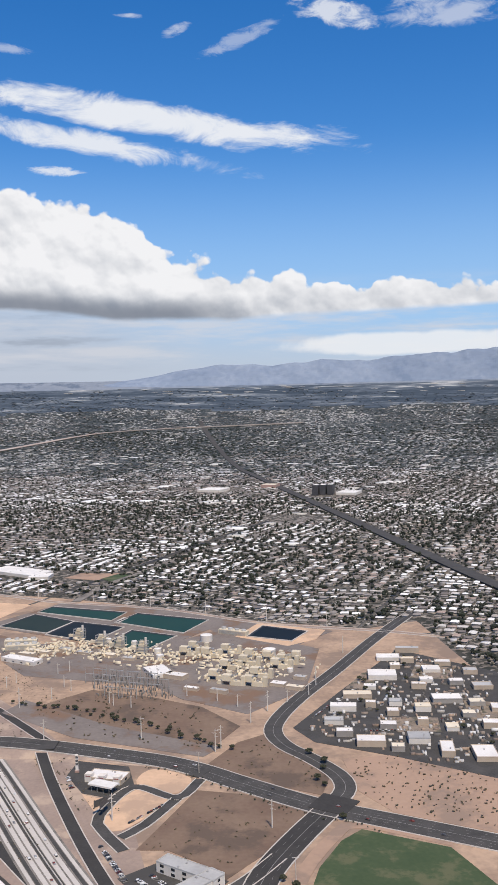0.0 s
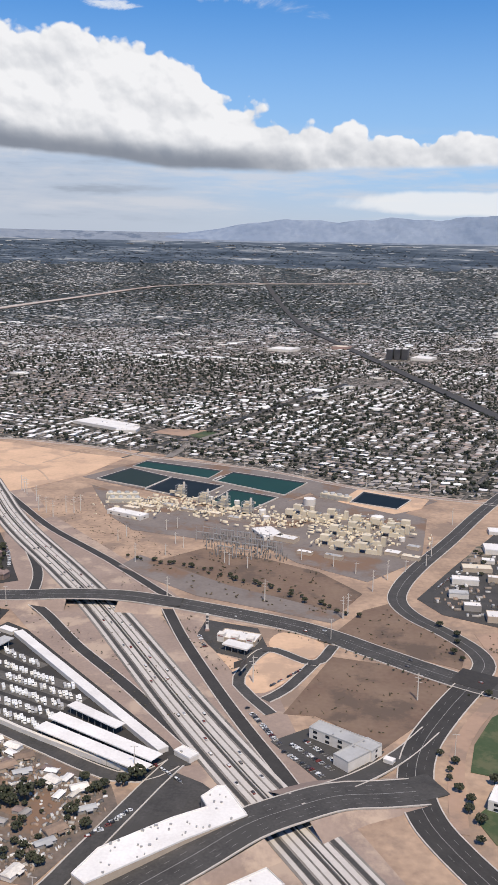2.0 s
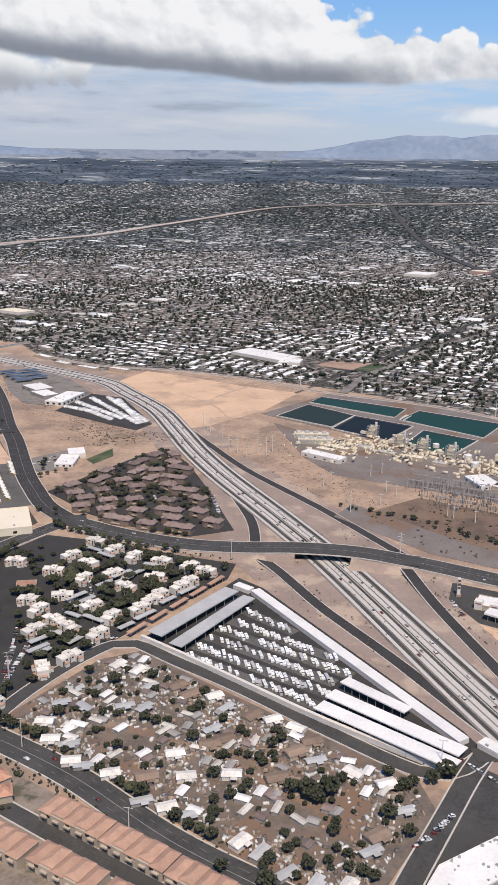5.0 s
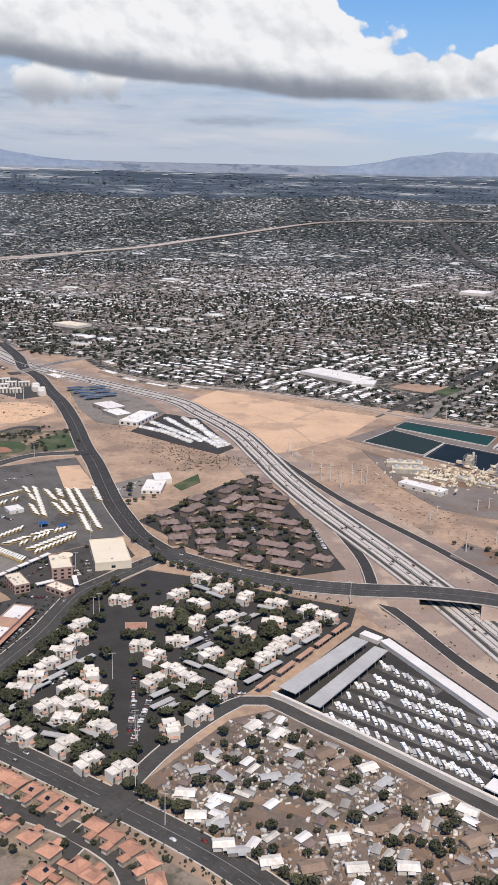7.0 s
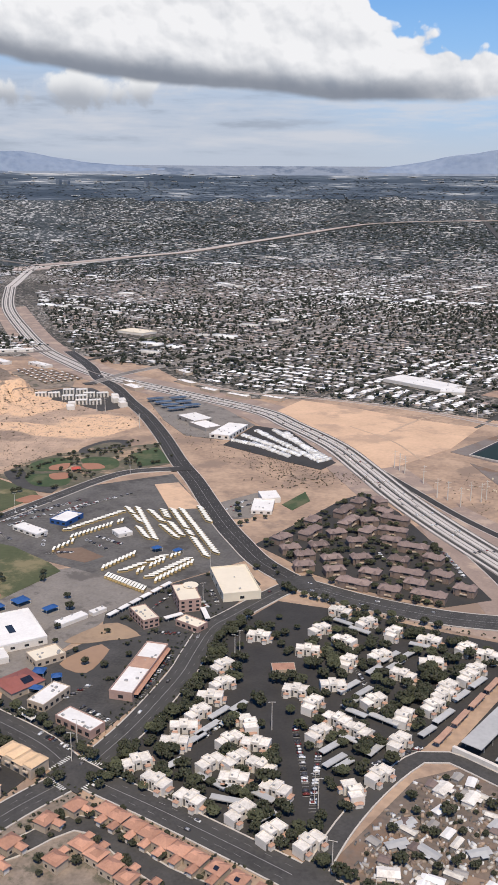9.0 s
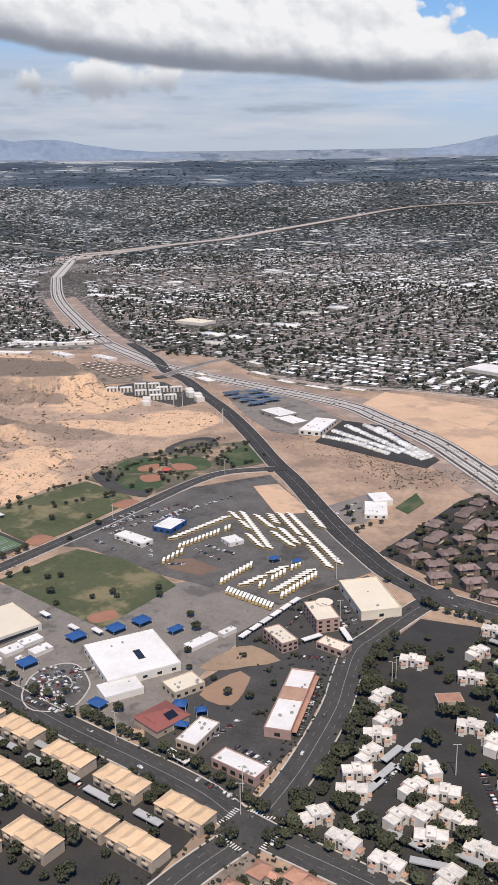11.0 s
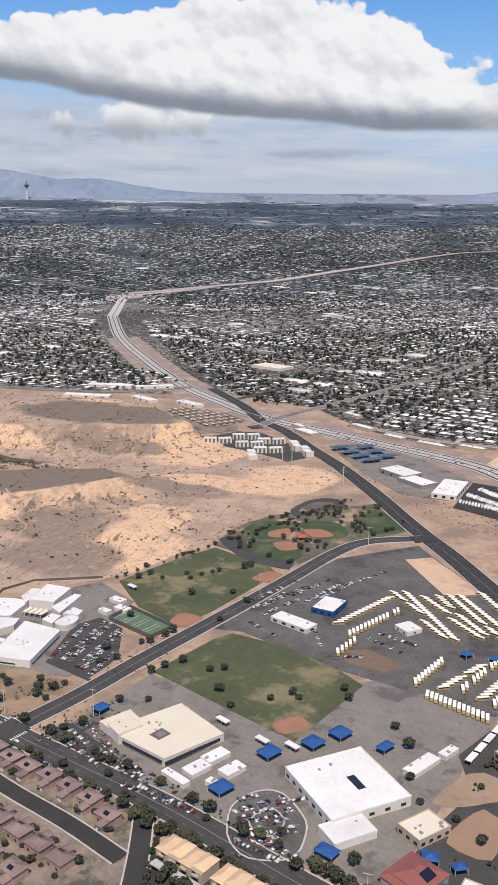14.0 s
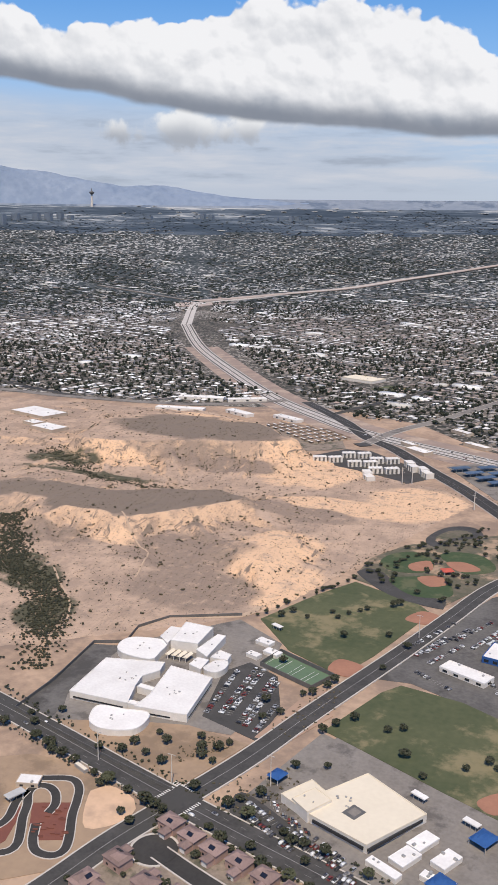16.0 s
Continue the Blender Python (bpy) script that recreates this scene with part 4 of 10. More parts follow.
    for spec, tone in (((-765, 968, 52, 66), 0), ((-700, 862, 66, 22), 0), ((-718, 738, 30, 48), 0), ((-870, 1085, 60, 36), 0), ((-655, 900, 40, 45), 0), ((-690, 690, 22, 34), 0), ((-945, 915, 46, 20), 0), ((-830, 725, 22, 10), 0), ((-772, 722, 44, 36), 1), ((-745, 668, 40, 30), 1), ((-850, 945, 60, 26), 1), ((-740, 830, 60, 18), 1), ((-880, 715, 40, 14), 1),
                       ((-842, 646, 22, 20), 4), ((-866, 664, 20, 18), 4), ((-806, 606, 16, 24), 4), ((-940, 868, 70, 8), 4), ((-990, 905, 40, 20), 4), ((-885, 778, 105, 40), 2), ((-805, 815, 46, 20), 2), ((-900, 1020, 92, 50), 2), ((-965, 1105, 40, 18), 3), ((-940, 1085, 36, 14), 0)):
        paint = ((0.68, 0.445, 0.28), (0.28, 0.205, 0.155), (0.205, 0.158, 0.122), (0.46, 0.25, 0.165), (0.085, 0.08, 0.05))[tone]
        k = region(*spec)
        thin = n.new("ShaderNodeMath")
        thin.operation = "MULTIPLY"
        l.new(k, thin.inputs[0])
        l.new(level if tone == 2 else step(tex(0.09, 6.0, 0.7), 0.30, 0.5), thin.inputs[1])
        col = mix(thin.outputs[0], col, paint)
    run = n.new("ShaderNodeMapping")
    run.inputs["Scale"].default_value = (1.0, 0.22, 1.0)
    l.new(geo.outputs["Position"], run.inputs["Vector"])
    rills = n.new("ShaderNodeTexNoise")
    rills.inputs["Scale"].default_value, rills.inputs["Detail"].default_value, rills.inputs["Roughness"].default_value = 0.13, 7.0, 0.68
    rills.inputs["Distortion"].default_value = 0.8
    l.new(run.outputs[0], rills.inputs["Vector"])
    dark = n.new("ShaderNodeMath")
    dark.operation = "MULTIPLY"
    l.new(step(rills.outputs["Fac"], 0.53, 0.62), dark.inputs[0])
    l.new(slope, dark.inputs[1])
    col = mix(dark.outputs[0], col, (0.225, 0.17, 0.13))
    dirt = mix(step(tex(0.35, 5.0, 0.75), 0.53, 0.62), col, (0.17, 0.14, 0.11))
    grain = mix(step(tex(0.9, 3.0), 0.25, 0.8), col, dirt)
    l.new(grain, b.inputs["Base Color"])
    bump = n.new("ShaderNodeBump")
    bump.inputs["Strength"].default_value, bump.inputs["Distance"].default_value = 0.8, 2.5
    l.new(rills.outputs["Fac"], bump.inputs["Height"])
    l.new(bump.outputs[0], b.inputs["Normal"])
    return m


M["hill"] = hill_material()
build_hills()


# ---- open ground, lots and fields ----
def patch(name, points, material, z, label, category="ground", soft=0.0):
    pts = [tuple(p) for p in points]
    if soft:
        pts = [p[:2] for p in smooth(pts, soft, closed=True)]
    return tagged(part(name, slab(pts, z), material), label, category, kind="structure")


# wide sheet of desert earth between the roads and the town
patch("ground_desert", [(-1400, 250), (-700, 60), (300, -150), (420, 420), (330, 640), (150, 700), (120, 905), (70, 878), (-29, 905), (-123, 966), (-287, 1042),
                        (-345, 1058), (-454, 1088), (-560, 1060), (-640, 1120), (-720, 1215), (-840, 1260), (-1000, 1205), (-1300, 1190)], "ground", 0.06, "bare tan desert earth")
patch("ground_verge", [(-300, 760), (-200, 640), (-150, 572), (-90, 470), (-60, 372), (-20, 300), (-100, 290), (-150, 400), (-270, 560), (-330, 720)], "verge", 0.16, "graded pinkish-brown gravel beside the freeway")
patch("ground_dirt_lot", [(-503, 1011), (-489, 1073), (-440, 1058), (-355, 1018), (-296, 1003), (-318, 916), (-355, 850), (-376, 830)], "sand", 0.26, "bare orange graded building lot")
patch("ground_sand_pad_one", [(-95, 516), (-88.7, 537), (-64, 523), (-72, 502)], "sand", 0.36, "bare orange sand lot with kerb", soft=4)
patch("ground_sand_pad_two", [(-105, 468), (-94, 507), (-74, 493.5), (-93, 458)], "sand", 0.36, "bare orange sand lot with kerb", soft=4)
patch("ground_sand_pad_three", [(-124, 502), (-108, 494), (-97, 500), (-108, 472)], "sand", 0.30, "bare orange sand beside the fuel station")
patch("ground_brown_field", [(-82, 437), (-59, 507), (-30, 501), (6, 477), (1, 460), (-36, 408), (-40, 418), (-66, 437)], "brown_earth", 0.26, "empty brown scrub field")
patch("ground_brown_field_two", [(-20, 597), (-12, 574), (10, 548), (18, 528), (12, 500), (-28, 520), (-56, 545), (-40, 580)], "brown_earth", 0.26, "empty brown scrub field")
patch("ground_plant_south", [(-200, 645), (-160, 692), (-108, 672), (-70, 650), (-40, 610), (-60, 560), (-140, 588)], "brown_earth", 0.22, "empty brown earth below the power plant")
patch("ground_plant_strip", [(-215, 640), (-150, 590), (-60, 556), (-50, 572), (-130, 612), (-205, 668)], "grey_earth", 0.30, "grey dusty strip beside the road")
patch("ground_desert_east", [(26, 552), (60, 558), (118, 524), (190, 480), (150, 432), (50, 478), (33, 505)], "red_earth", 0.22, "reddish desert with dark bushes")
patch("ground_plant", [(-300, 875), (-250, 835), (-180, 812), (-112, 835), (-72, 882), (20, 805), (6, 690), (-36, 634), (-87, 668), (-112, 700), (-225, 730), (-255, 770)], "grey_earth", 0.26, "grey dusty gravel floor of a power plant")
patch("ground_pond_bank", [(-318, 905), (-275, 985), (-262, 1012), (-120, 958), (-30, 908), (35, 868), (-2, 815), (-60, 835), (-85, 880), (-130, 800), (-200, 838), (-250, 865)], "grey_earth", 0.30, "grey earth banks round the ponds")
patch("ground_pond_sand", [(-58, 850), (-38, 903), (28, 872), (18, 838), (-8, 815)], "sand", 0.36, "orange sand round a pond")


# dirt tracks worn into the bare lots and along the hills
for pts, w in (([(-378, 960), (-362, 1004), (-344, 1038), (-318, 1030)], 1.5), ([(-425, 1069), (-382, 1047), (-316, 1006)], 1.0), ([(-418, 971), (-371, 926), (-340, 872)], 1.0), ([(-751, 619), (-729, 631), (-701, 646), (-695, 669), (-683, 709), (-674, 745), (-668, 777)], 2.2)):
    tagged(part("road_track", ribbon(smooth(pts, 4), -w, w, 0.33, 0.25), "track_dirt"), "worn dirt track over bare ground", "track", kind="structure")
for pts, w in (([(-840, 752), (-810, 722), (-796, 710), (-787, 684), (-783, 669)], 0.6), ([(-788, 601), (-800, 622), (-819, 642), (-840, 665)], 0.6)):
    path = [(x, y, max(0.0, hill_height(x, y))) for x, y in (q[:2] for q in smooth(pts, 2.4))]
    tagged(part("road_trail", ribbon(path, -w, w, 0.22, 0.5), "track_dirt"), "pale foot trail over the hills", "trail", kind="structure")


# ---- ponds ----
def pond(points, water, label):
    rim = [p[:2] for p in smooth(points, 200, closed=True)]
    base = tagged(part("pond", slab(rim, 0.55, 0.3), water), label, "pond", kind="structure")
    path = [p[:2] for p in points]
    area = sum(a[0] * b[1] - b[0] * a[1] for a, b in zip(path, path[1:] + path[:1]))
    if area < 0:
        path = path[::-1]
    part("liner", ribbon(path, -1.6, 1.1, 1.2, 0.2, True, lo_z=0.5), "liner", base, "black plastic liner")
    part("bank_track", ribbon(path, 1.1, 2.7, 1.2, 1.1, True), "kerb", base, "pale gravel bank")


pond([(-299, 899), (-278, 949), (-230, 916), (-245, 871)], "water_olive", "olive settling pond with a black liner")
pond([(-277, 962), (-269, 986), (-182, 954), (-190, 920)], "water_green", "green settling pond with a black liner")
pond([(-242, 865), (-227, 914), (-173, 889), (-192, 837)], "water_dark", "dark settling pond with a black liner")
pond([(-183, 912), (-168, 949), (-91, 916), (-109, 866)], "water_green", "large green settling pond with a black liner")
pond([(-176, 822), (-161, 876), (-116, 853), (-137, 805)], "water_green", "green settling pond with a black liner")
part("shelf", slab([(-185, 916), (-180, 934), (-174, 931), (-180, 912)], 0.72, 0.3), "kerb", bpy.data.objects["pond.003"], "pale concrete inlet shelf")
pond([(-45, 850), (-33, 888), (9, 865), (-5, 832)], "water_dark", "dark blue pond with sandy banks")


# ---- roads ----
def road(name, points, width, label, material="asphalt", z=0.46, lines=1, kerb=True, walk_w=0.6, step=6.0, kh=0.14):
    """A carriageway with kerbs and lane paint. Third value of a point: its height on a bridge or bank."""
    path = smooth(points, step)
    base = tagged(part(name, ribbon(path, -width / 2, width / 2, z), material), label, "road", kind="structure")
    if kerb:
        for s in (-1, 1):
            a, b = sorted((s * width / 2, s * (width / 2 + walk_w)))
            part("kerb", ribbon(path, a, b, z + kh, 0.6), "kerb", base, "pale concrete kerb")
    fine = smooth(points, 2.6)
    if lines:
        part("centre_line", dashes(fine, 0, 0.22, z + 0.05, 1e9, 0), "old_paint", base, "worn pale centre line")
    for k in range(1, lines):
        for s in (-1, 1):
            part("lane_line", dashes(fine, s * k * width / (2 * lines), 0.10, z + 0.05), "old_paint", base, "dashed white lane line")
    return base, path


def bank(path_points, width, material="verge"):
    """Sloped earth beneath a raised road."""
    path = smooth(path_points, 6)
    bm = bmesh.new()
    for s in (-1, 1):
        rows = []
        for p, n in zip(path, sides(path)):
            h = p[2]
            rows.append([bm.verts.new((p[0] + n.x * s * o, p[1] + n.y * s * o, zz)) for o, zz in ((width / 2 + 1.2, h + 0.3), (width / 2 + 2.0 + h * 2.2, 0.1))])
        for a, b in zip(rows, rows[1:]):
            bm.faces.new((a[0], b[0], b[1], a[1]))
    bmesh.ops.recalc_face_normals(bm, faces=bm.faces)
    tagged(part("road_bank", bm, material), "sloped gravel bank of a raised road", "embankment", kind="structure")


FREEWAY = [(-1534, 3020), (-1610, 2850), (-1664, 2735), (-1676, 2640), (-1450, 2112), (-1241, 1743), (-1045, 1457), (-927, 1300), (-838, 1208), (-759, 1138), (-640, 1073), (-522, 1010), (-474, 960), (-420, 896), (-380, 828),
           (-347, 769), (-308, 708), (-248, 624), (-201, 554), (-134, 442), (-100, 388), (-76, 352), (-30, 282), (60, 140)]


def build_freeway():
    path = smooth(FREEWAY[4:], 8)
    tagged(part("ground_freeway_verge", ribbon(smooth(FREEWAY[5:16], 14), -34, 30, 0.21, 0.2), "verge"), "graded pinkish gravel corridor beside the freeway", "ground", kind="structure")
    far = [(x, y, ground_z(x, y) - 1.85 * max(0, min(1, (2600 - y) / 400))) for x, y in (q[:2] for q in smooth(FREEWAY[:5], 20))]
    base = tagged(part("road_freeway", ribbon(path, -13.6, 13.6, 0.34), "old_asphalt"), "pale concrete freeway in a graded gravel corridor", "road", kind="structure")
    for lo, hi in ((-12.5, -1.5), (1.5, 12.5)):
        part("far_carriageway", ribbon(far, lo, hi, 2.3, 2.2), "concrete", base)
    part("far_median", ribbon(far, -1.5, 1.5, 2.2, 2.1), "old_asphalt", base)
    for s in (-1, 1):
        for a, b in ((1.6, 4.1), (5.0, 7.3)):
            part("lane", ribbon(path, *sorted((s * a, s * b)), 0.42), "concrete", base, "pale worn concrete lane")
        part("shoulder", ribbon(path, *sorted((s * 8.3, s * 10.2)), 0.41), "asphalt", base, "dark asphalt shoulder")
        part("lane", ribbon(path, *sorted((s * 10.6, s * 12.4)), 0.42), "concrete", base, "pale worn concrete lane")
    part("median_strip", ribbon(path, -1.3, 1.3, 0.41), "asphalt", base, "dark median strip")
    part("median_barrier", ribbon(path, -0.22, 0.22, 1.0, 0.7), "kerb", base, "concrete median barrier")


build_freeway()
ROAD_A = [(-384, 591, 0), (-343, 577, 0), (-300, 569, 0.5), (-262, 567, 2.6), (-230, 570, 4.2), (-195, 572, 4.2), (-166, 570, 2.6), (-141, 566, 1.2), (-89, 551, 0), (-61, 536, 0), (-34, 516, 0), (8, 487, 0), (47, 468, 0), (120, 434, 0), (240, 380, 0)]
road("road_boulevard", ROAD_A, 17, "dark asphalt boulevard with pale kerbs and a bridge", lines=3)
bank(ROAD_A[1:5], 17)
bank(ROAD_A[5:9], 17)
road("road_arterial", [(-880, 1290), (-800, 1190), (-755, 1120), (-715, 1078), (-667, 1010), (-626, 955), (-580, 883), (-537, 809), (-506, 761), (-478, 713), (-454, 673), (-434, 644), (-412, 615), (-384, 591)], 15, "dark asphalt six-lane arterial road", "new_asphalt", 0.44, lines=3)
ROAD_C = [(-384, 592), (-395, 570), (-407, 542), (-414, 524), (-414, 499), (-413, 475), (-415, 448), (-417.5, 426), (-422, 404), (-426, 390), (-438, 367), (-449, 340), (-463, 300)]
road("road_office", ROAD_C, 12.5, "dark asphalt street bordered by trees", z=0.42, lines=2)
ROAD_D = [(-960, 574), (-860, 540), (-749, 506), (-658, 477), (-576, 453), (-515, 429.5), (-454, 408), (-426, 393), (-384, 379.5), (-328, 360), (-279, 340.5), (-232, 314.5), (-185, 295.5), (-120, 268), (0, 220)]
road("road_cross_town", ROAD_D, 12.5, "grey asphalt street between walled housing", "asphalt", 0.48, lines=2)
road("road_storage", [(-327, 362), (-321, 391), (-311, 419), (-299, 440), (-288, 443), (-264, 431), (-229, 414), (-190, 392), (-150, 372), (-134, 377), (-125, 389)], 7, "narrow dark asphalt street beside a white wall", "asphalt", 0.40, lines=0)
road("road_warehouse", [(-166, 289), (-157, 297), (-149, 320), (-140, 347), (-132, 371), (-125, 389)], 8, "dark asphalt street beside a warehouse", z=0.5, lines=0)
ROAD_G = [(-330, 190, 0), (-240, 225, 0), (-170, 265, 0), (-138, 290, 0.8), (-110, 318, 2.4), (-90, 339, 4.2), (-72, 353, 4.2), (-55, 365, 3.0), (-36, 372, 1.2), (-20, 378, 0), ]
road("road_flyover", ROAD_G, 19, "wide dark asphalt road crossing the freeway on a bridge", z=0.44, lines=3)
bank(ROAD_G[2:6], 19)
bank(ROAD_G[6:10], 19)
road("road_slip", [(-72, 359, 4.0), (-46, 382, 1.6), (-26, 407, 0), (-11, 431, 0)], 8, "dark asphalt slip road", z=0.40, lines=0)
road("road_curve", [(18, 488), (-1, 451), (-16, 416), (-21.5, 388), (-20, 363), (-10, 338), (20, 290), (70, 220)], 15, "dark asphalt curving road with pale kerbs", "new_asphalt", 0.42, lines=2)
road("road_plant", [(18, 488), (25.5, 508), (22, 528), (7.5, 552), (-8.5, 573), (-17, 597), (-14, 624), (1, 668), (33, 742), (74, 842), (123, 948), (200, 1100)], 12, "grey asphalt road bending past the power plant", z=0.40, lines=1)
road("road_ramp_south", [(-256, 563, 2.2), (-236, 543, 0.6), (-208, 506, 0), (-191, 486, 0), (-163, 454, 0), (-127, 409, 0), (-102, 379, 0), (-90, 357, 0)], 6.4, "dark asphalt freeway ramp", "new_asphalt", 0.235, lines=0, kh=0.08)
road("road_ramp_east", [(-166, 566, 2.2), (-146, 519, 0), (-120, 463, 0), (-100, 423, 0), (-80, 386, 0), (-66, 358, 0)], 6.4, "dark asphalt freeway ramp", "new_asphalt", 0.40, lines=0)
road("road_ramp_north", [(-388, 856), (-340, 789), (-294, 727), (-240, 669), (-219, 646), (-181, 601), (-160, 576)], 6.4, "dark asphalt freeway ramp", "new_asphalt", 0.29, lines=0, kh=0.04)
road("road_ramp_west", [(-385, 828, 0), (-337, 745, 0), (-296, 677, 0), (-270, 625, 0), (-259, 589, 1.2), (-256, 569, 2.4)], 6.4, "dark asphalt freeway ramp", "new_asphalt", 0.28, lines=0, kh=0.05)
road("road_school", [(-690, 380), (-677, 420), (-669, 448), (-658, 477), (-644, 515), (-631, 560), (-609, 630), (-592, 688), (-577, 740), (-561, 768), (-527, 787)], 10.5, "grey asphalt street between school and playing fields", "asphalt", 0.50, lines=1)
road("road_bridge_street", [(-750, 1082), (-734, 1160), (-700, 1246), (-653, 1386), (-600, 1530), (-560, 1700)], 12, "grey asphalt street crossing the freeway", "old_asphalt", 0.5, lines=1)
road("road_fuel_loop", [(-88, 436), (-103, 458), (-108, 474), (-96, 511), (-69, 497), (-58, 522)], 6, "small asphalt access road with pale kerbs", "asphalt", 0.38, lines=0)
road("road_fuel_link", [(-92, 450), (-82, 464), (-68, 498)], 6, "small asphalt access road", "asphalt", 0.37, lines=0)
road("road_cul_de_sac", [(-651, 448.5), (-631, 441), (-602, 431.5), (-576, 421)], 7, "fresh black asphalt cul-de-sac", "new_asphalt", 0.42, lines=0)
ring = [(-653 + 8.6 * math.cos(i * 0.2), 449 + 8.6 * math.sin(i * 0.2)) for i in range(3, 28)]
tagged(part("road_circle_kerb", ribbon(ring, -0.45, 0.45, 0.62, 0.5), "kerb"), "pale kerb round a turning circle", "kerb", kind="structure")
tagged(part("road_turning_circle", tube(8.2, 0.5, -653, 449, 0.02, 28), "new_asphalt"), "round black asphalt turning circle", "road", kind="structure")
road("road_terrace", [(-442, 334), (-428, 347), (-421, 358), (-414, 365.5), (-405, 366), (-394, 360), (-375, 350), (-342, 343.5), (-330, 340), (-312, 331), (-303, 318), (-296, 300)], 8, "dark asphalt residential street", "asphalt", 0.44, lines=0)
road("road_terrace_link", [(-345, 290), (-336.5, 314), (-330.5, 340), (-326.5, 358)], 7.5, "dark asphalt residential street", "asphalt", 0.43, lines=0)
road("road_townhouse", [(-300, 320), (-247, 298.5), (-222, 289), (-199, 279.5), (-150, 258)], 7, "dark asphalt lane between townhouses", "asphalt", 0.44, lines=0)
road("road_canal", [(-640, 1130), (-560, 1092), (-454, 1084), (-346, 1054), (-270, 1012), (-179, 985), (-123, 960), (-29, 900), (76, 868), (140, 840)], 6, "pale gravel canal track", "verge", 0.34, lines=0, walk_w=1.0)


def far_road(points, width, label, material="asphalt"):
    path = [(x, y, ground_z(x, y)) for x, y in (q[:2] for q in smooth(points, 25))]
    tagged(part("road_far", ribbon(path, -width / 2, width / 2, 0.7 if points[0][1] < 1500 and points[-1][1] < 2000 else 3.6 if material == "concrete" else 2.4, 2.0), material), label, "road", kind="structure")


far_road([(330, 860), (260, 985), (190, 1290), (121, 1635), (1, 2228), (-195, 3180), (-420, 4150)], 20, "dark arterial road running through the town")
far_road([(-250, 1013), (-234, 1108), (-203, 1191), (-154, 1332), (-76, 1487), (30, 1760)], 10, "grey street running through the town", "old_asphalt")
far_road([(-1720, 2732), (-1534, 3035), (-1386, 3223), (-1226, 3490), (-945, 3838), (-760, 3960), (-420, 4040), (60, 4080)], 46, "bare pale freeway corridor through the town", "corridor")
tagged(part("ground_corridor_fork", slab([(-1860, 2830), (-1770, 2690), (-1700, 2560), (-1640, 2590), (-1600, 2780), (-1590, 2890), (-1660, 2860), (-1740, 2790)], 1.9, 1.8), "corridor"), "bare pale ground in a freeway fork", "ground", kind="structure")
far_road([(-2150, 2880), (-1943, 2822), (-1740, 2745)], 14, "grey road meeting the freeway fork", "old_asphalt")
far_road([(-1534, 3020), (-1386, 3210), (-1226, 3475), (-945, 3823), (-760, 3945), (-420, 4025), (60, 4065)], 15, "pale concrete freeway curving through the town", "concrete")
far_road([(-1290, 1205), (-1160, 1195), (-1000, 1215), (-905, 1290)], 14, "grey road along the foot of the hills", "old_asphalt")


def junction(x, y, w, d, turn, material="asphalt", z=0.2):
    """Bare asphalt where roads cross."""
    tagged(part("road_junction", box(w, d, 0.5, x, y, z, turn), material), "dark asphalt road junction", "road", kind="structure")


for spec in ((18, 488, 22, 20, -28, "new_asphalt"), (-384, 591, 22, 18, 30, "asphalt"), (-426, 391, 18, 16, -20, "asphalt"), (-658, 477, 13, 15, -20, "asphalt"), (-327, 361, 13, 14, -20, "asphalt"), (-527, 786, 16, 12, 30, "new_asphalt"), (-20, 380, 18, 17, 30, "asphalt"),
             (-326.5, 350.5, 7, 8, -20, "asphalt"), (-330, 340, 9, 9, -20, "asphalt"), (-125, 388, 9, 9, 20, "asphalt"), (-165, 290, 12, 12, -20, "asphalt"), (-60, 531, 12, 8, 60, "asphalt"), (-96, 511, 6, 6, 0, "asphalt"), (-69, 497, 6, 6, 0, "asphalt"), (-750, 1085, 14, 14, 45, "asphalt")):
    junction(*spec, z=0.13 + 0.00013 * abs(spec[0] * 1.7 - spec[1] * 0.31))
for spec in ((-256, 567, 18, 14, 0), (-164, 570, 16, 14, 0)):
    tagged(part("road_junction", box(spec[2], spec[3], 0.4, spec[0], spec[1], 2.72, spec[4]), "asphalt"), "dark asphalt road junction on a bank", "road", kind="structure")


def crosswalk(x, y, w, turn):
    bm = bmesh.new()
    n = int(w / 1.1)
    for i in range(n):
        add_box(bm, 0.5, 2.2, 0.05, -w / 2 + (i + 0.5) * 1.1, 0, 0.71)
    bmesh.ops.transform(bm, matrix=pose(x, y, 0, 0, 0, turn), verts=bm.verts)
    tagged(part("road_crosswalk", bm, "paint"), "white striped pedestrian crossing", "crossing", kind="structure")


for spec in ((-664.5, 479.5, 12, 70), (-651.5, 474.5, 12, 70), (-660, 485.5, 10, -20), (-655.5, 469.5, 10, -20), (-434.5, 396, 12, 70), (-417, 388.5, 12, 70), (-423.5, 400, 12, -15), (-430, 383, 12, -25)):
    crosswalk(*spec)

# ---- paved lots, lawns and courts ----
patch("pavement_villas", [(-425, 389), (-408, 452), (-407, 520), (-389, 565), (-345, 563), (-300, 553), (-262, 548), (-262, 526), (-300, 444), (-326, 372)], "new_asphalt", 0.24, "black asphalt lanes of a villa complex", "pavement")
patch("pavement_brown_flats", [(-424, 643), (-406, 690), (-386, 748), (-372, 768), (-343, 733), (-308, 668), (-286, 622), (-275, 600), (-300, 583), (-345, 592), (-378, 607), (-400, 625)], "new_asphalt", 0.24, "black asphalt lanes of a walled apartment complex", "pavement")
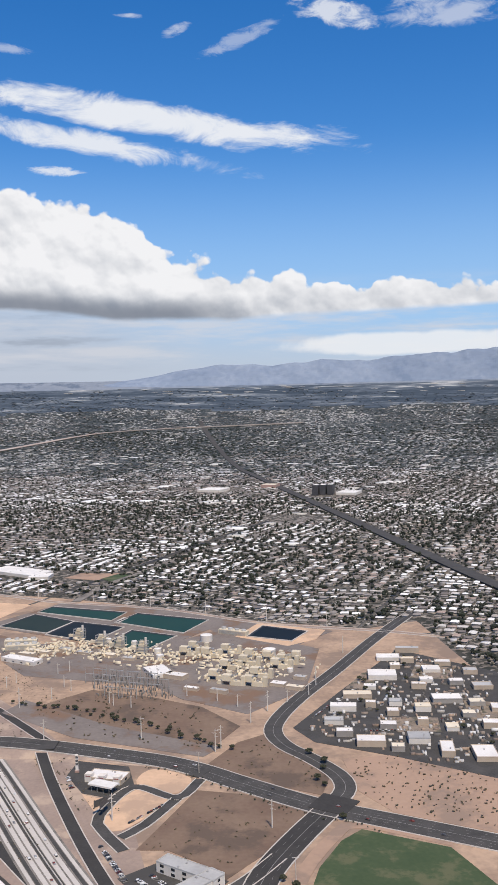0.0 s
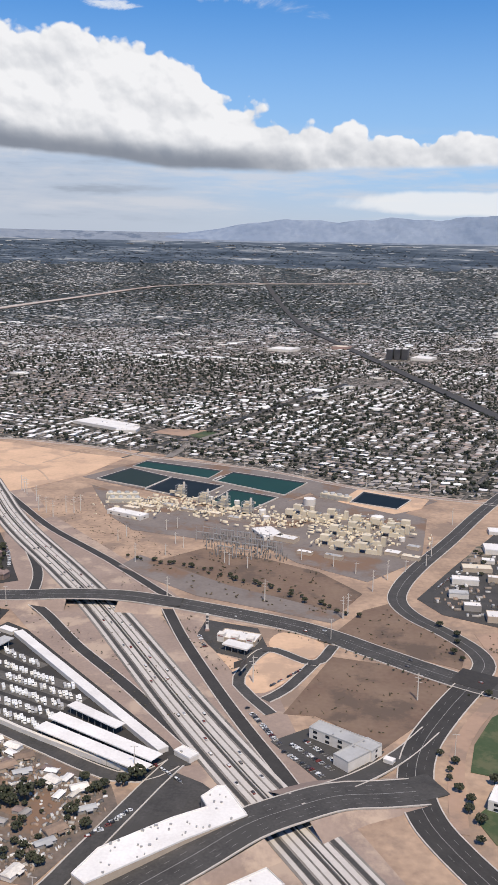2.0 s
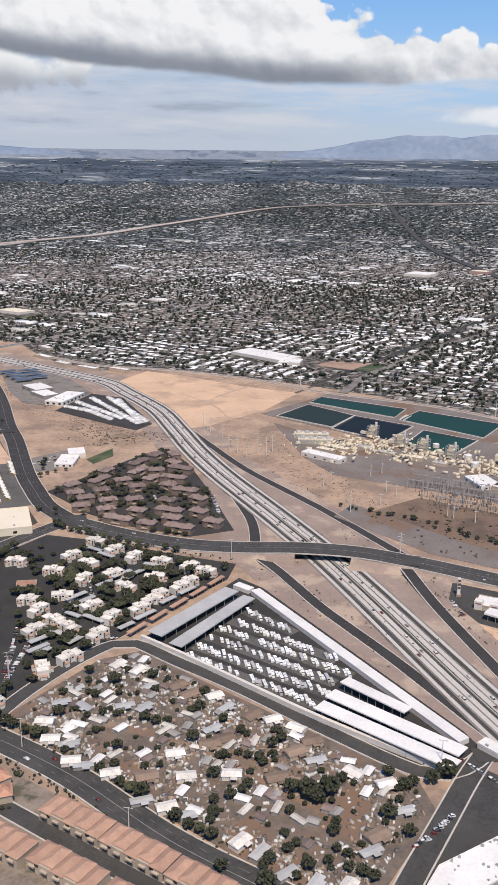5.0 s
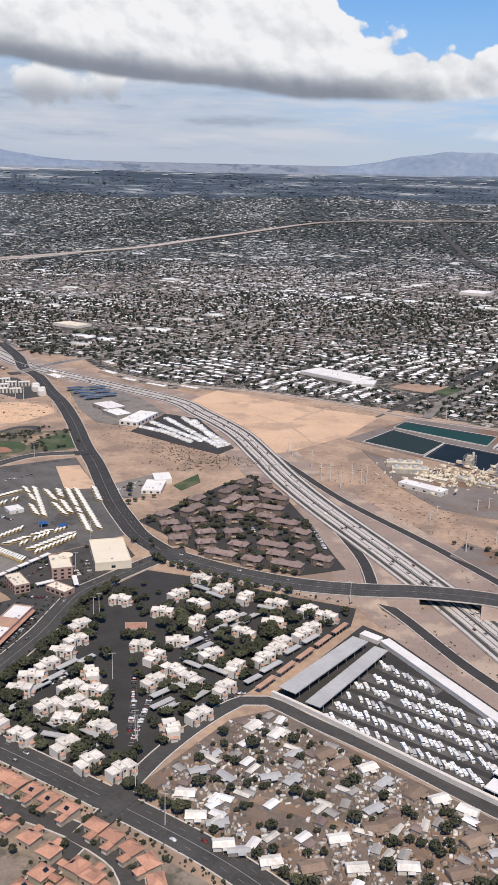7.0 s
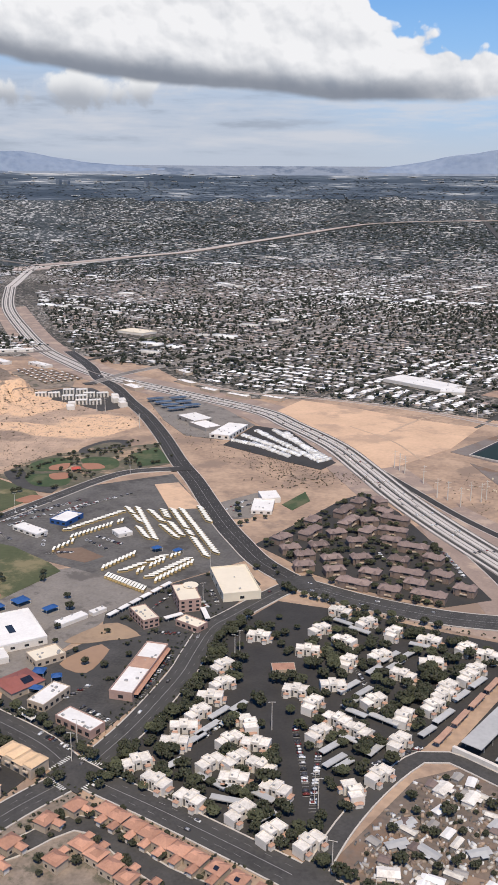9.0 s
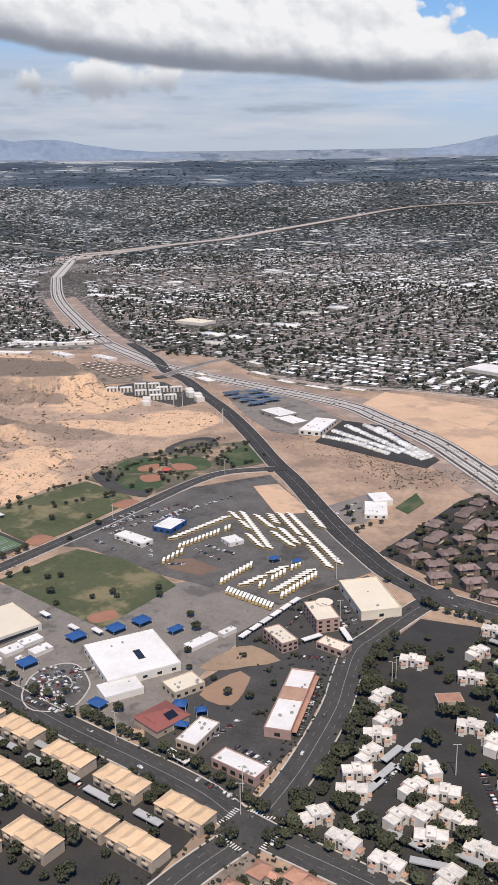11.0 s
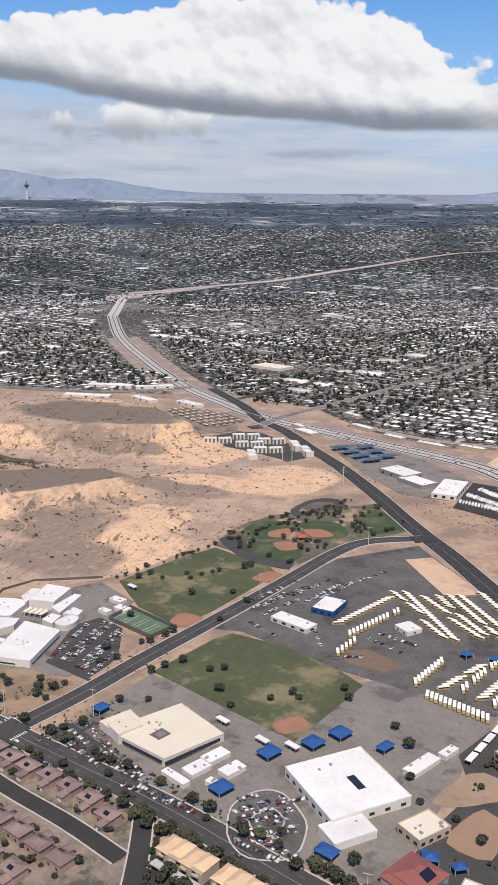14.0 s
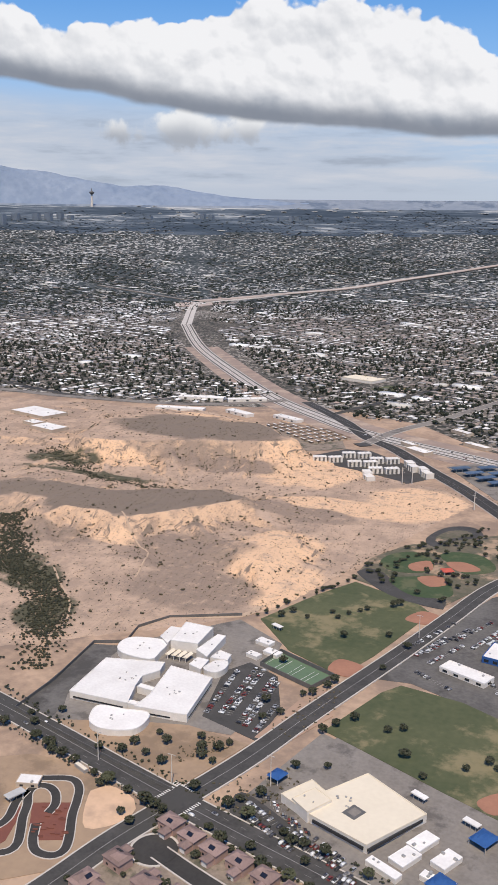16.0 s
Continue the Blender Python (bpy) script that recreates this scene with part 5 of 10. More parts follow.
patch("pavement_storage", [(-288, 446), (-256, 529), (-240, 519), (-133, 403), (-122, 386), (-141, 372), (-175, 386), (-230, 415), (-264, 433)], "new_asphalt", 0.30, "black asphalt yard for stored campers", "pavement")
patch("pavement_warehouse", [(-162, 296), (-152, 322), (-131, 382), (-112, 372), (-84, 345), (-140, 288)], "asphalt", 0.30, "dark asphalt yard round a warehouse", "pavement")
patch("pavement_office", [(-86, 410), (-70, 424), (-62, 428), (-34, 408), (-46, 384), (-58, 374)], "asphalt", 0.34, "grey asphalt office car park", "pavement")
patch("pavement_fuel", [(-139, 528), (-137, 550), (-104, 541), (-96, 514), (-106, 496), (-124, 503)], "asphalt", 0.34, "dark asphalt forecourt of a fuel station", "pavement")
patch("pavement_bus_yard", [(-604, 640), (-574, 728), (-528, 772), (-513, 750), (-475, 695), (-420, 619), (-462, 560), (-500, 574), (-540, 588), (-560, 618)], "yard_asphalt", 0.24, "grey stained asphalt school bus yard", "pavement")
patch("pavement_school_one", [(-565, 520), (-520, 545), (-500, 570), (-470, 555), (-478, 522), (-490, 470), (-498, 440), (-550, 452), (-566, 470)], "old_asphalt", 0.24, "grey concrete yard of a school", "pavement")
patch("pavement_school_two", [(-636, 490), (-622, 545), (-570, 522), (-545, 500), (-556, 462), (-580, 456)], "old_asphalt", 0.26, "grey concrete yard of a school", "pavement")
patch("pavement_school_three", [(-756, 512), (-742, 590), (-700, 640), (-668, 620), (-665, 592), (-650, 560), (-658, 528), (-690, 525), (-720, 500)], "old_asphalt", 0.24, "grey asphalt yard of a school", "pavement")
patch("pavement_school_lot", [(-683.9, 579.7), (-675.5, 593.8), (-657.6, 585.3), (-645.2, 555.7), (-646.3, 527.8), (-675.8, 537.3)], "asphalt", 0.32, "dark asphalt school car park", "pavement")
patch("pavement_school_west", [(-756, 511), (-759, 581), (-743, 585), (-743, 571), (-742, 531), (-738, 522), (-737, 510)], "yard_asphalt", 0.30, "grey asphalt service yard of a school", "pavement")
patch("pavement_school_yards", [(-612, 552), (-546, 524), (-532, 566), (-500, 588), (-460, 562), (-470, 520), (-486, 436), (-560, 446), (-640, 480)], "old_asphalt", 0.20, "grey concrete between the schools", "pavement")
patch("pavement_yard_link", [(-612, 602), (-596, 604), (-540, 580), (-500, 570), (-500, 590), (-556, 622), (-602, 642)], "yard_asphalt", 0.215, "grey stained asphalt beside the bus yard", "pavement")
patch("ground_yard_island", [(-545, 598), (-528, 606), (-508, 596), (-515, 584), (-535, 588)], "brown_earth", 0.32, "bare brown earth island in the bus yard")
patch("ground_school_front", [(-738, 508), (-700, 522), (-678, 528), (-648, 524), (-662, 484), (-700, 497)], "sand_dry", 0.34, "bare reddish earth with desert planting")
patch("ground_court_bank", [(-648, 530), (-638, 580), (-628, 588), (-622, 560), (-634, 530)], "red_earth", 0.36, "reddish gravel with low shrubs")
patch("pavement_offices", [(-486, 440), (-478, 472), (-466, 500), (-474, 524), (-452, 572), (-424, 610), (-404, 584), (-418, 520), (-422, 448), (-432, 405), (-478, 422)], "asphalt", 0.24, "dark asphalt car parks between offices", "pavement")
patch("ground_tan_lot", [(-480, 488), (-473, 506), (-463, 515), (-446, 505), (-451, 500), (-459, 496), (-468, 490)], "sand_dry", 0.36, "empty tan dirt lot", soft=5)
patch("ground_tan_lot_two", [(-472, 467), (-468, 481), (-461, 491), (-455, 487), (-456, 463)], "brown_sand", 0.36, "empty tan dirt lot", soft=5)
OVAL = [(-548, 450), (-550, 462), (-544, 473), (-535, 475), (-524, 465), (-520, 456), (-521, 441), (-535, 436), (-544, 442)]
patch("pavement_oval_lot", OVAL, "yard_asphalt", 0.38, "grey asphalt school car park with a loop drive", "pavement", soft=3)
tagged(part("pavement_oval_kerb", ribbon([p[:2] for p in smooth(OVAL, 3, closed=True)], -0.35, 0.35, 0.5, 0.4, True), "kerb"), "pale kerb round a loop drive", "kerb", kind="structure")
ISLAND = [(-541, 454), (-537, 465), (-529, 459), (-532, 449)]
tagged(part("pavement_island_kerb", ribbon([p[:2] for p in smooth(ISLAND, 2, closed=True)], -0.3, 0.3, 0.52, 0.4, True), "kerb"), "pale kerb of a car park island", "kerb", kind="structure")
patch("pavement_school_drive", [(-638, 492), (-612, 479.5), (-596, 469), (-594, 461), (-606, 462), (-634, 474)], "asphalt", 0.37, "dark asphalt school drive with parked cars", "pavement", soft=4)
road("road_townhouse_lane", [(-579, 446), (-571, 424.5), (-566, 409), (-560, 393), (-555, 378), (-546, 350)], 7, "fresh black asphalt street beside townhouses", "new_asphalt", 0.43, lines=0)
patch("ground_corner_lot", [(-516, 752), (-478, 700), (-500, 690), (-532, 742)], "sand", 0.34, "bare orange sand corner lot")
patch("grass_playing_field", [(-622, 547), (-607, 590), (-600, 600), (-570, 595), (-536, 578), (-523, 568), (-530, 545), (-540, 511), (-566, 522)], "grass", 0.36, "dry green school playing field")
patch("grass_park_field", [(-690, 645), (-672, 690), (-656, 720), (-612, 700), (-603, 690), (-620, 625), (-630, 598), (-662, 614)], "grass", 0.36, "green park field with scattered trees")
patch("ground_infield", [(-553, 521), (-544, 531), (-538, 524), (-546, 515)], "infield", 0.42, "red earth ball infield", soft=2)
patch("ground_infield_two", [(-637, 601), (-635, 615), (-621, 611), (-624, 599)], "infield", 0.42, "red earth ball infield", soft=2)
patch("ground_infield_three", [(-615, 676), (-609, 691), (-598, 688), (-600, 675)], "infield", 0.42, "red earth ball infield", soft=2)
patch("ground_park", [(-660, 725), (-658, 765), (-642, 800), (-600, 835), (-570, 860), (-535, 805), (-560, 775), (-582, 742), (-600, 700)], "park_floor", 0.30, "planted park ground with bare paths")
patch("grass_park_east", [(-583, 815), (-570, 845), (-540, 803), (-562, 783)], "lush_grass", 0.40, "green lawn beside the arterial road")
patch("pavement_park_lot", [(-660, 737), (-656, 746), (-644, 742), (-628, 722), (-598, 710), (-598, 699), (-625, 704), (-644, 718)], "asphalt", 0.38, "dark asphalt park car park", "pavement", soft=6)
patch("pavement_park_loop", [(-632, 819), (-623, 850), (-605, 858), (-595, 839), (-612, 823), (-623, 804)], "asphalt", 0.38, "dark asphalt loop in the park", "pavement", soft=4)
patch("ground_park_loop_middle", [(-626, 824), (-620, 842), (-608, 848), (-602, 838), (-614, 828), (-622, 814)], "park_floor", 0.42, "planted middle of a park loop", soft=4)
for lawn, dirt in (([(-651, 764), (-644, 782), (-628, 788), (-618, 774), (-617, 757), (-629, 748), (-644, 750)], [(-632, 763), (-621, 775), (-616, 759), (-627, 753)]),
                   ([(-617, 789), (-608, 799), (-591, 799), (-579, 782), (-581, 769), (-596, 761), (-610, 778)], [(-610, 776), (-598, 781), (-587, 771), (-599, 763)]),
                   ([(-638, 732), (-625, 743), (-610, 750), (-598, 731), (-599, 717), (-619, 712)], [(-622, 742), (-610, 750), (-602, 739), (-612, 730)])):
    patch("grass_ball_field", lawn, "lush_grass", 0.42, "green ball field with a red infield", soft=4)
    patch("ground_ball_infield", dirt, "infield", 0.48, "red earth ball infield", soft=3)
hub = thing("pavilion", -606, 757, 0.3, 30, "red-roofed park pavilion between ball fields", "pavilion")
part("roof", gable_roof(bmesh.new(), 7, 7, 1.4, 2.2, 0.3, 0.49), "red_tile", hub)
for sx in (-1, 1):
    for sy in (-1, 1):
        part("post", box(0.3, 0.3, 2.2, sx * 3, sy * 3), "pale_pole", hub)
patch("grass_sports", [(3, 396), (8, 420), (20, 447), (31, 459), (73, 440), (90, 400), (36, 388)], "lush_grass", 0.36, "green artificial sports pitch")
patch("grass_sports_two", [(0, 362), (8, 372), (20, 380), (36, 384), (40, 340), (6, 345)], "lush_grass", 0.36, "green lawn beside a school")
tagged(part("ground_sports_edge", ribbon(smooth([(-4, 350), (0, 396), (6, 421), (19, 449), (31, 461), (74, 442)], 5), -7, 0.5, 0.28), "red_earth"), "sandy strip with a winding path", "ground", kind="structure")
patch("grass_church", [(-426, 724), (-416, 758), (-408, 738), (-416, 714)], "lush_grass", 0.34, "small green lawn")
patch("pavement_church", [(-470, 716), (-446, 752), (-432, 742), (-440, 690), (-452, 684)], "old_asphalt", 0.30, "grey asphalt church car park", "pavement")
patch("pavement_dealer", [(-516, 868), (-508, 946), (-470, 936), (-408, 842), (-416, 818), (-447, 832)], "new_asphalt", 0.34, "black asphalt yard of a vehicle dealer", "pavement")
patch("pavement_dealer_two", [(-655, 1030), (-628, 1058), (-560, 1010), (-508, 948), (-522, 885), (-560, 890), (-600, 940)], "old_asphalt", 0.32, "grey asphalt commercial yard", "pavement")
patch("pavement_industrial", [(-4, 606), (30, 680), (88, 800), (160, 730), (150, 560), (114, 522), (58, 556), (10, 580)], "asphalt", 0.28, "dark asphalt industrial yards", "pavement")
patch("ground_yards", [(-322, 372), (-300, 425), (-284, 437), (-230, 408), (-150, 366), (-143, 350), (-162, 300), (-190, 304), (-280, 346)], "yard_dirt", 0.22, "trodden brown dirt lots of a trailer settlement")
patch("pavement_townhouses", [(-566, 446), (-520, 424), (-440, 398), (-455, 330), (-560, 352)], "new_asphalt", 0.24, "black asphalt lanes between townhouses", "pavement")
patch("ground_brown_houses", [(-664, 468), (-576, 447), (-567, 412), (-548, 345), (-680, 395)], "yard_tan", 0.22, "tan gravel house lots")
patch("ground_terrace_houses", [(-434, 385), (-330, 348), (-180, 292), (-200, 230), (-460, 300)], "yard_tan", 0.22, "tan gravel house lots")
patch("ground_kart_circuit", [(-750, 469), (-727, 483), (-711, 483), (-674, 472), (-669, 461), (-678, 437), (-682, 425), (-702, 409)], "sand_dry", 0.30, "bare sandy ground round a small circuit")
patch("ground_kart_sand", [(-692, 470), (-688, 476), (-674, 472), (-670, 461), (-682, 450)], "sand", 0.34, "bare orange sand beside a kart circuit", soft=4)
patch("pavement_modern_flats", [(-790, 1010), (-760, 1060), (-735, 1062), (-655, 990), (-690, 935), (-725, 945)], "asphalt", 0.30, "dark asphalt round white apartment blocks", "pavement")
patch("pavement_mobile_park", [(-880, 1120), (-800, 1030), (-760, 1060), (-785, 1120), (-850, 1160)], "yard_tan", 0.30, "tan lanes of a mobile home park", "pavement")


def court():
    base = tagged(part("court_tennis", slab([(-669.5, 592.5), (-665, 610), (-632, 595), (-638.5, 579.3)], 0.46), "court"), "row of green tennis courts with a dark fence", "court", kind="structure")
    c = [(-669.5, 592.5), (-665, 610), (-632, 595), (-638.5, 579.3)]
    part("fence", ribbon(c, -0.15, 0.15, 2.6, 2.3, True), "dark_steel_and_shade", base, "dark wire fence")
    a, b, d = Vector(c[0]), Vector(c[3]), Vector(c[1])
    for i in range(4):
        for k in (0.14, 0.86):
            o = a.lerp(b, (i + k) / 4)
            o2 = d.lerp(Vector(c[2]), (i + k) / 4)
            p, q = o.lerp(o2, 0.15), o.lerp(o2, 0.85)
            part("court_line", ribbon([tuple(p), tuple(q)], -0.1, 0.1, 0.5, 0.02), "paint", base, "white court line")


court()


def circuit():
    """A small black kart circuit round red paved panels, with a low office."""
    base = tagged(part("pavement_kart_middle", slab([(-708, 455), (-692.5, 461.6), (-683.5, 442), (-697, 436)], 0.42), "track"), "rust-red paved middle of a kart circuit", "pavement", kind="structure")
    part("red_panel", slab([(-711, 436), (-713, 446), (-710, 453.5), (-708.2, 448), (-704, 433), (-705.5, 428.8)], 0.42), "track", base)
    for pts in ([(-699, 452), (-699.6, 457.5), (-703.6, 463.5), (-708.7, 466), (-712.7, 464.3), (-713, 459.6), (-709, 453), (-706, 446), (-701.8, 438.7), (-699.1, 433.1), (-699.5, 428.7), (-705, 425), (-712, 424)],
                [(-714, 469.6), (-703.3, 473.6), (-697.2, 470.1), (-693.1, 462.1), (-690, 454.2), (-683.9, 442.5), (-682, 436.1), (-684.6, 432.4), (-690.7, 432.4), (-695.3, 437), (-699.5, 445)],
                [(-716, 434), (-712, 438), (-711, 444), (-714, 453.3), (-714.6, 460.7)]):
        loop = smooth(pts, 1.5)
        part("track", ribbon(loop, -1.6, 1.6, 0.5), "new_asphalt", base, "black asphalt kart track")
        for side in (-1, 1):
            part("track_kerb", ribbon(loop, *sorted((side * 1.6, side * 2.0)), 0.54), "kerb", base, "pale track kerb")
    r = random.Random(3)
    for k in range(26):
        u, v = r.random(), r.random()
        p = Vector((-706, 453)).lerp(Vector((-694, 459)), u).lerp(Vector((-696, 438)).lerp(Vector((-685, 443)), u), v)
        part("barrier", box(r.uniform(1.0, 2.4), 0.35, 0.5, p.x, p.y, 0.42, 23), "track", base, "low red barrier")


circuit()

# ---- the wide town ----
TOWN_EAST = [(150, 945), (72, 888), (-28, 915), (-122, 976), (-286, 1052), (-345, 1068), (-454, 1098), (-560, 1106), (-650, 1150), (-700, 1215), (-735, 1215), (-790, 1215), (-880, 1310), (-1000, 1485),
             (-1195, 1790), (-1400, 2135), (-1660, 2720), (-2700, 4700), (1600, 4800), (1500, 2500), (700, 1000), (400, 640), (170, 700), (128, 860)]
TOWN_WEST = [(-1005, 1225), (-930, 1325), (-1085, 1440), (-1285, 1735), (-1495, 2110), (-1680, 2720), (-2720, 4650), (-4600, 4000), (-4600, 1900), (-1600, 1180), (-1290, 1218), (-1160, 1208)]
CLEAR = [[(-425, 1175), (-415, 1262), (-310, 1200), (-215, 1165), (-235, 1120), (-318, 1138)], [(-900, 1480), (-840, 1550), (-770, 1500), (-830, 1405)], [(-275, 2280), (-235, 2450), (-130, 2390), (-160, 2250)],
         [(40, 2120), (40, 2290), (180, 2290), (180, 2120)], [(-60, 1680), (-60, 1790), (60, 1790), (60, 1680)]]
CORRIDORS = [smooth([(260, 985), (190, 1290), (121, 1635), (1, 2228), (-195, 3180), (-420, 4150)], 12), smooth([(-250, 1013), (-234, 1108), (-203, 1191), (-154, 1332), (-76, 1487), (30, 1760)], 8),
             smooth([(-2350, 2900), (-1943, 2822), (-1720, 2732), (-1534, 3035), (-1386, 3223), (-1226, 3490), (-945, 3838)], 14), smooth([(-750, 1082), (-734, 1160), (-700, 1246), (-653, 1386), (-600, 1530), (-560, 1700)], 8)]


def town_spots(seed):
    """House and tree sites along a street grid, zone by zone."""
    r = np.random.RandomState(seed)
    houses, trees, streets = [], [], []
    zone = 190.0
    origin = np.array([-300.0, 1000.0])
    gu, gv = np.array(GU), np.array(GV)
    for iu in range(-26, 16):
        for iv in range(-9, 28):
            cu, cv = iu * zone, iv * zone
            c = origin + gu * (cu + zone / 2) + gv * (cv + zone / 2)
            dist = math.hypot(c[0] - HUB.x, c[1] - HUB.y)
            az = math.degrees(math.atan2(c[0] - HUB.x, c[1] - HUB.y))
            if dist > 4560 or not (-52 < az < 34 or dist < 1300):
                continue
            if not (inside(c[0], c[1], TOWN_EAST) or inside(c[0], c[1], TOWN_WEST)) and dist > 2200:
                continue
            far = dist > 2900
            flip = r.rand() < 0.42
            along, across = (gv, gu) if flip else (gu, gv)
            base = origin + gu * cu + gv * cv
            bow = r.uniform(-16, 16)
            rows = 5 if dist < 2100 else 4 if not far else 3
            pitch = zone / rows
            kind = r.rand()
            dense = 0.88 if kind < 0.84 else 0.5
            lot = r.choice([8.8, 9.6, 10.8]) * (1.0 if dist < 2100 else 1.25 if not far else 1.9)
            turn0 = GRID + (math.pi / 2 if flip else 0)
            for k in range(rows):
                for side in (-1, 1):
                    v = (k + 0.5) * pitch + side * pitch * 0.235
                    n = int((zone - 9) / lot)
                    for j in range(n):
                        if r.rand() > dense:
                            continue
                        u = 5 + (j + 0.5) * lot + r.uniform(-1.2, 1.2)
                        sway = bow * math.sin(math.pi * u / zone)
                        p = base + along * u + across * (v + sway + r.uniform(-3.2, 3.2))
                        wd = lot * r.uniform(0.5, 0.82)
                        dp = pitch * r.uniform(0.15, 0.25)
                        houses.append((p[0], p[1], 0, wd, dp, r.uniform(1.5, 2.2), turn0 + r.choice([0, math.pi / 2, math.pi]) + bow * math.pi / zone * math.cos(math.pi * u / zone) + r.normal(0, 0.06)))
                lush = 0.55 + 1.3 * max(0.0, min(1.0, 0.45 + 1.1 * noise.noise(Vector((c[0] * 0.0017, c[1] * 0.0017, 4.0)))))
                for j in range(int(lush * zone / (2.3 if dist < 1700 else 2.7 if dist < 2300 else 2.8 if not far else 3.0))):
                    u, v = r.uniform(0, zone), (k + 0.5) * pitch + r.uniform(-0.5, 0.5) * pitch
                    p = base + along * u + across * v
                    w = (2.2 + 4.8 * r.rand() ** 1.8) * (1.0 if not far else 1.7)
                    low = 0.85 if dist < 2000 else 0.6 if dist < 2900 else 0.4
                    trees.append((p[0], p[1], 0, w, w * r.uniform(0.8, 1.2), w * low * r.uniform(0.7, 1.15), r.uniform(0, 6.28)))
                for j in range(6):
                    ua, ub = j * zone / 6, (j + 1) * zone / 6
                    a, b = (base + along * q + across * (k * pitch + bow * math.sin(math.pi * q / zone)) for q in (ua, ub))
                    d = b - a
                    streets.append((*((a + b) / 2), 0, math.hypot(d[0], d[1]) + 0.6, 3.0, 0.3, math.atan2(d[1], d[0])))
            m = base + across * zone / 2
            streets.append((*m, 0, 3.8, zone, 0.28, turn0))
    return [np.array(q) for q in (houses, trees, streets)]


def keep_town(A, margin=0.0):
    ok = inside_np(A, TOWN_EAST) | inside_np(A, TOWN_WEST)
    for c in CLEAR:
        ok &= ~inside_np(A, c)
    for path, gap in zip(CORRIDORS, (15, 9, 34, 11)):
        P = np.array([p[:2] for p in path])
        for p in P:
            ok &= (np.abs(A[:, 0] - p[0]) > gap + margin) | (np.abs(A[:, 1] - p[1]) > gap + margin)
    return A[ok]


BLOCK = 570.0


def off_arterials(A, gap):
    """Keep clear of the wide dark roads, three street blocks apart both ways."""
    d = A[:, :2] - np.array([-300.0, 1000.0])
    u, v = d @ np.array(GU), d @ np.array(GV)
    return A[(np.abs((u + BLOCK / 2) % BLOCK - BLOCK / 2) > gap) & (np.abs((v + 100 + BLOCK / 2) % BLOCK - BLOCK / 2) > gap)]


def town_arterials():
    A = []
    for iu in range(-9, 8):
        for iv in range(-3, 16):
            for along, across, turn, ou, ov in ((GV, GU, GRID + math.pi / 2, 0, -100), (GU, GV, GRID, 0, -100)):
                for k in range(4):
                    c = Vector((-300.0, 1000.0)) + GU * (iu * BLOCK + ou) + GV * (iv * BLOCK + ov) + along * (k + 0.5) * BLOCK / 4
                    r = math.hypot(c.x - HUB.x, c.y - HUB.y)
                    if r < 3000:
                        A.append((c.x, c.y, 0, BLOCK / 4 + 0.5, 9.0, 0.42 if along is GU else 0.44, turn))
    return np.array(A)


def lift(A):
    r = np.hypot(A[:, 0] - HUB.x, A[:, 1] - HUB.y)
    A[:, 2] = 368 * np.maximum(0, (r - 2900) / 1900) ** 1.75
    return A


houses, trees, streets = town_spots(3)
houses, trees, streets = lift(keep_town(off_arterials(houses, 8.5))), lift(keep_town(off_arterials(trees, 5.0), -5)), lift(keep_town(streets))
scatter("town_arterials", BOX, keep_town(town_arterials()), "asphalt", "wide dark roads through the town", "roads")
# few roofs in the far dark band, coloured for shade trees and cloud shadow
r_h = np.hypot(houses[:, 0] - HUB.x, houses[:, 1] - HUB.y)
rs = np.random.RandomState(5)
keep = np.interp(r_h, [1500, 2300, 3500, 4200, 4320, 4480, 4510], [1.0, 0.9, 0.72, 0.6, 0.2, 0.08, 0.0])
houses = houses[rs.rand(len(houses)) < keep]
houses[:, 5] *= np.interp(np.hypot(houses[:, 0] - HUB.x, houses[:, 1] - HUB.y), [2000, 3000, 4400], [1.0, 0.7, 0.4])
flat = rs.rand(len(houses)) < 0.24
roofs = houses.copy()
roofs[:, 2] += houses[:, 5]
roofs[:, 5] = rs.uniform(0.8, 1.5, len(roofs)) * np.interp(np.hypot(roofs[:, 0] - HUB.x, roofs[:, 1] - HUB.y), [2000, 3000, 4400], [1.0, 0.7, 0.4])
swap = roofs[:, 3] < roofs[:, 4]
roofs[swap, 3], roofs[swap, 4] = houses[swap, 4], houses[swap, 3]
roofs[swap, 6] += math.pi / 2
scatter("town_house_walls", WALLS, houses, "far_wall", "rows of small tan stucco house walls in the town", "houses")
quarter = np.array([noise.noise(Vector((round(p[0] / 120) * 0.27, round(p[1] / 120) * 0.27, 7.0))) for p in roofs])
for tone, sel, words in (("far_roof", np.abs(quarter) <= 0.16, "pale and brown"), ("pale_roof", quarter > 0.16, "pale"), ("brown_roof", quarter < -0.16, "brown tile")):
    scatter("town_house_roofs", HIP, roofs[~flat & sel], tone, "rows of %s hipped house roofs in the town" % words, "roofs")
fr = roofs[flat].copy()
fr[:, 3:5] *= 1.08
fr[:, 5] = 0.35
scatter("town_flat_roofs", BOX, fr, "far_roof", "rows of pale flat house roofs in the town", "roofs")
scatter("town_streets", BOX, streets, "town_street", "grid of grey residential streets", "streets")
r_t = np.hypot(trees[:, 0] - HUB.x, trees[:, 1] - HUB.y)
pick = rs.randint(0, 3, len(trees))
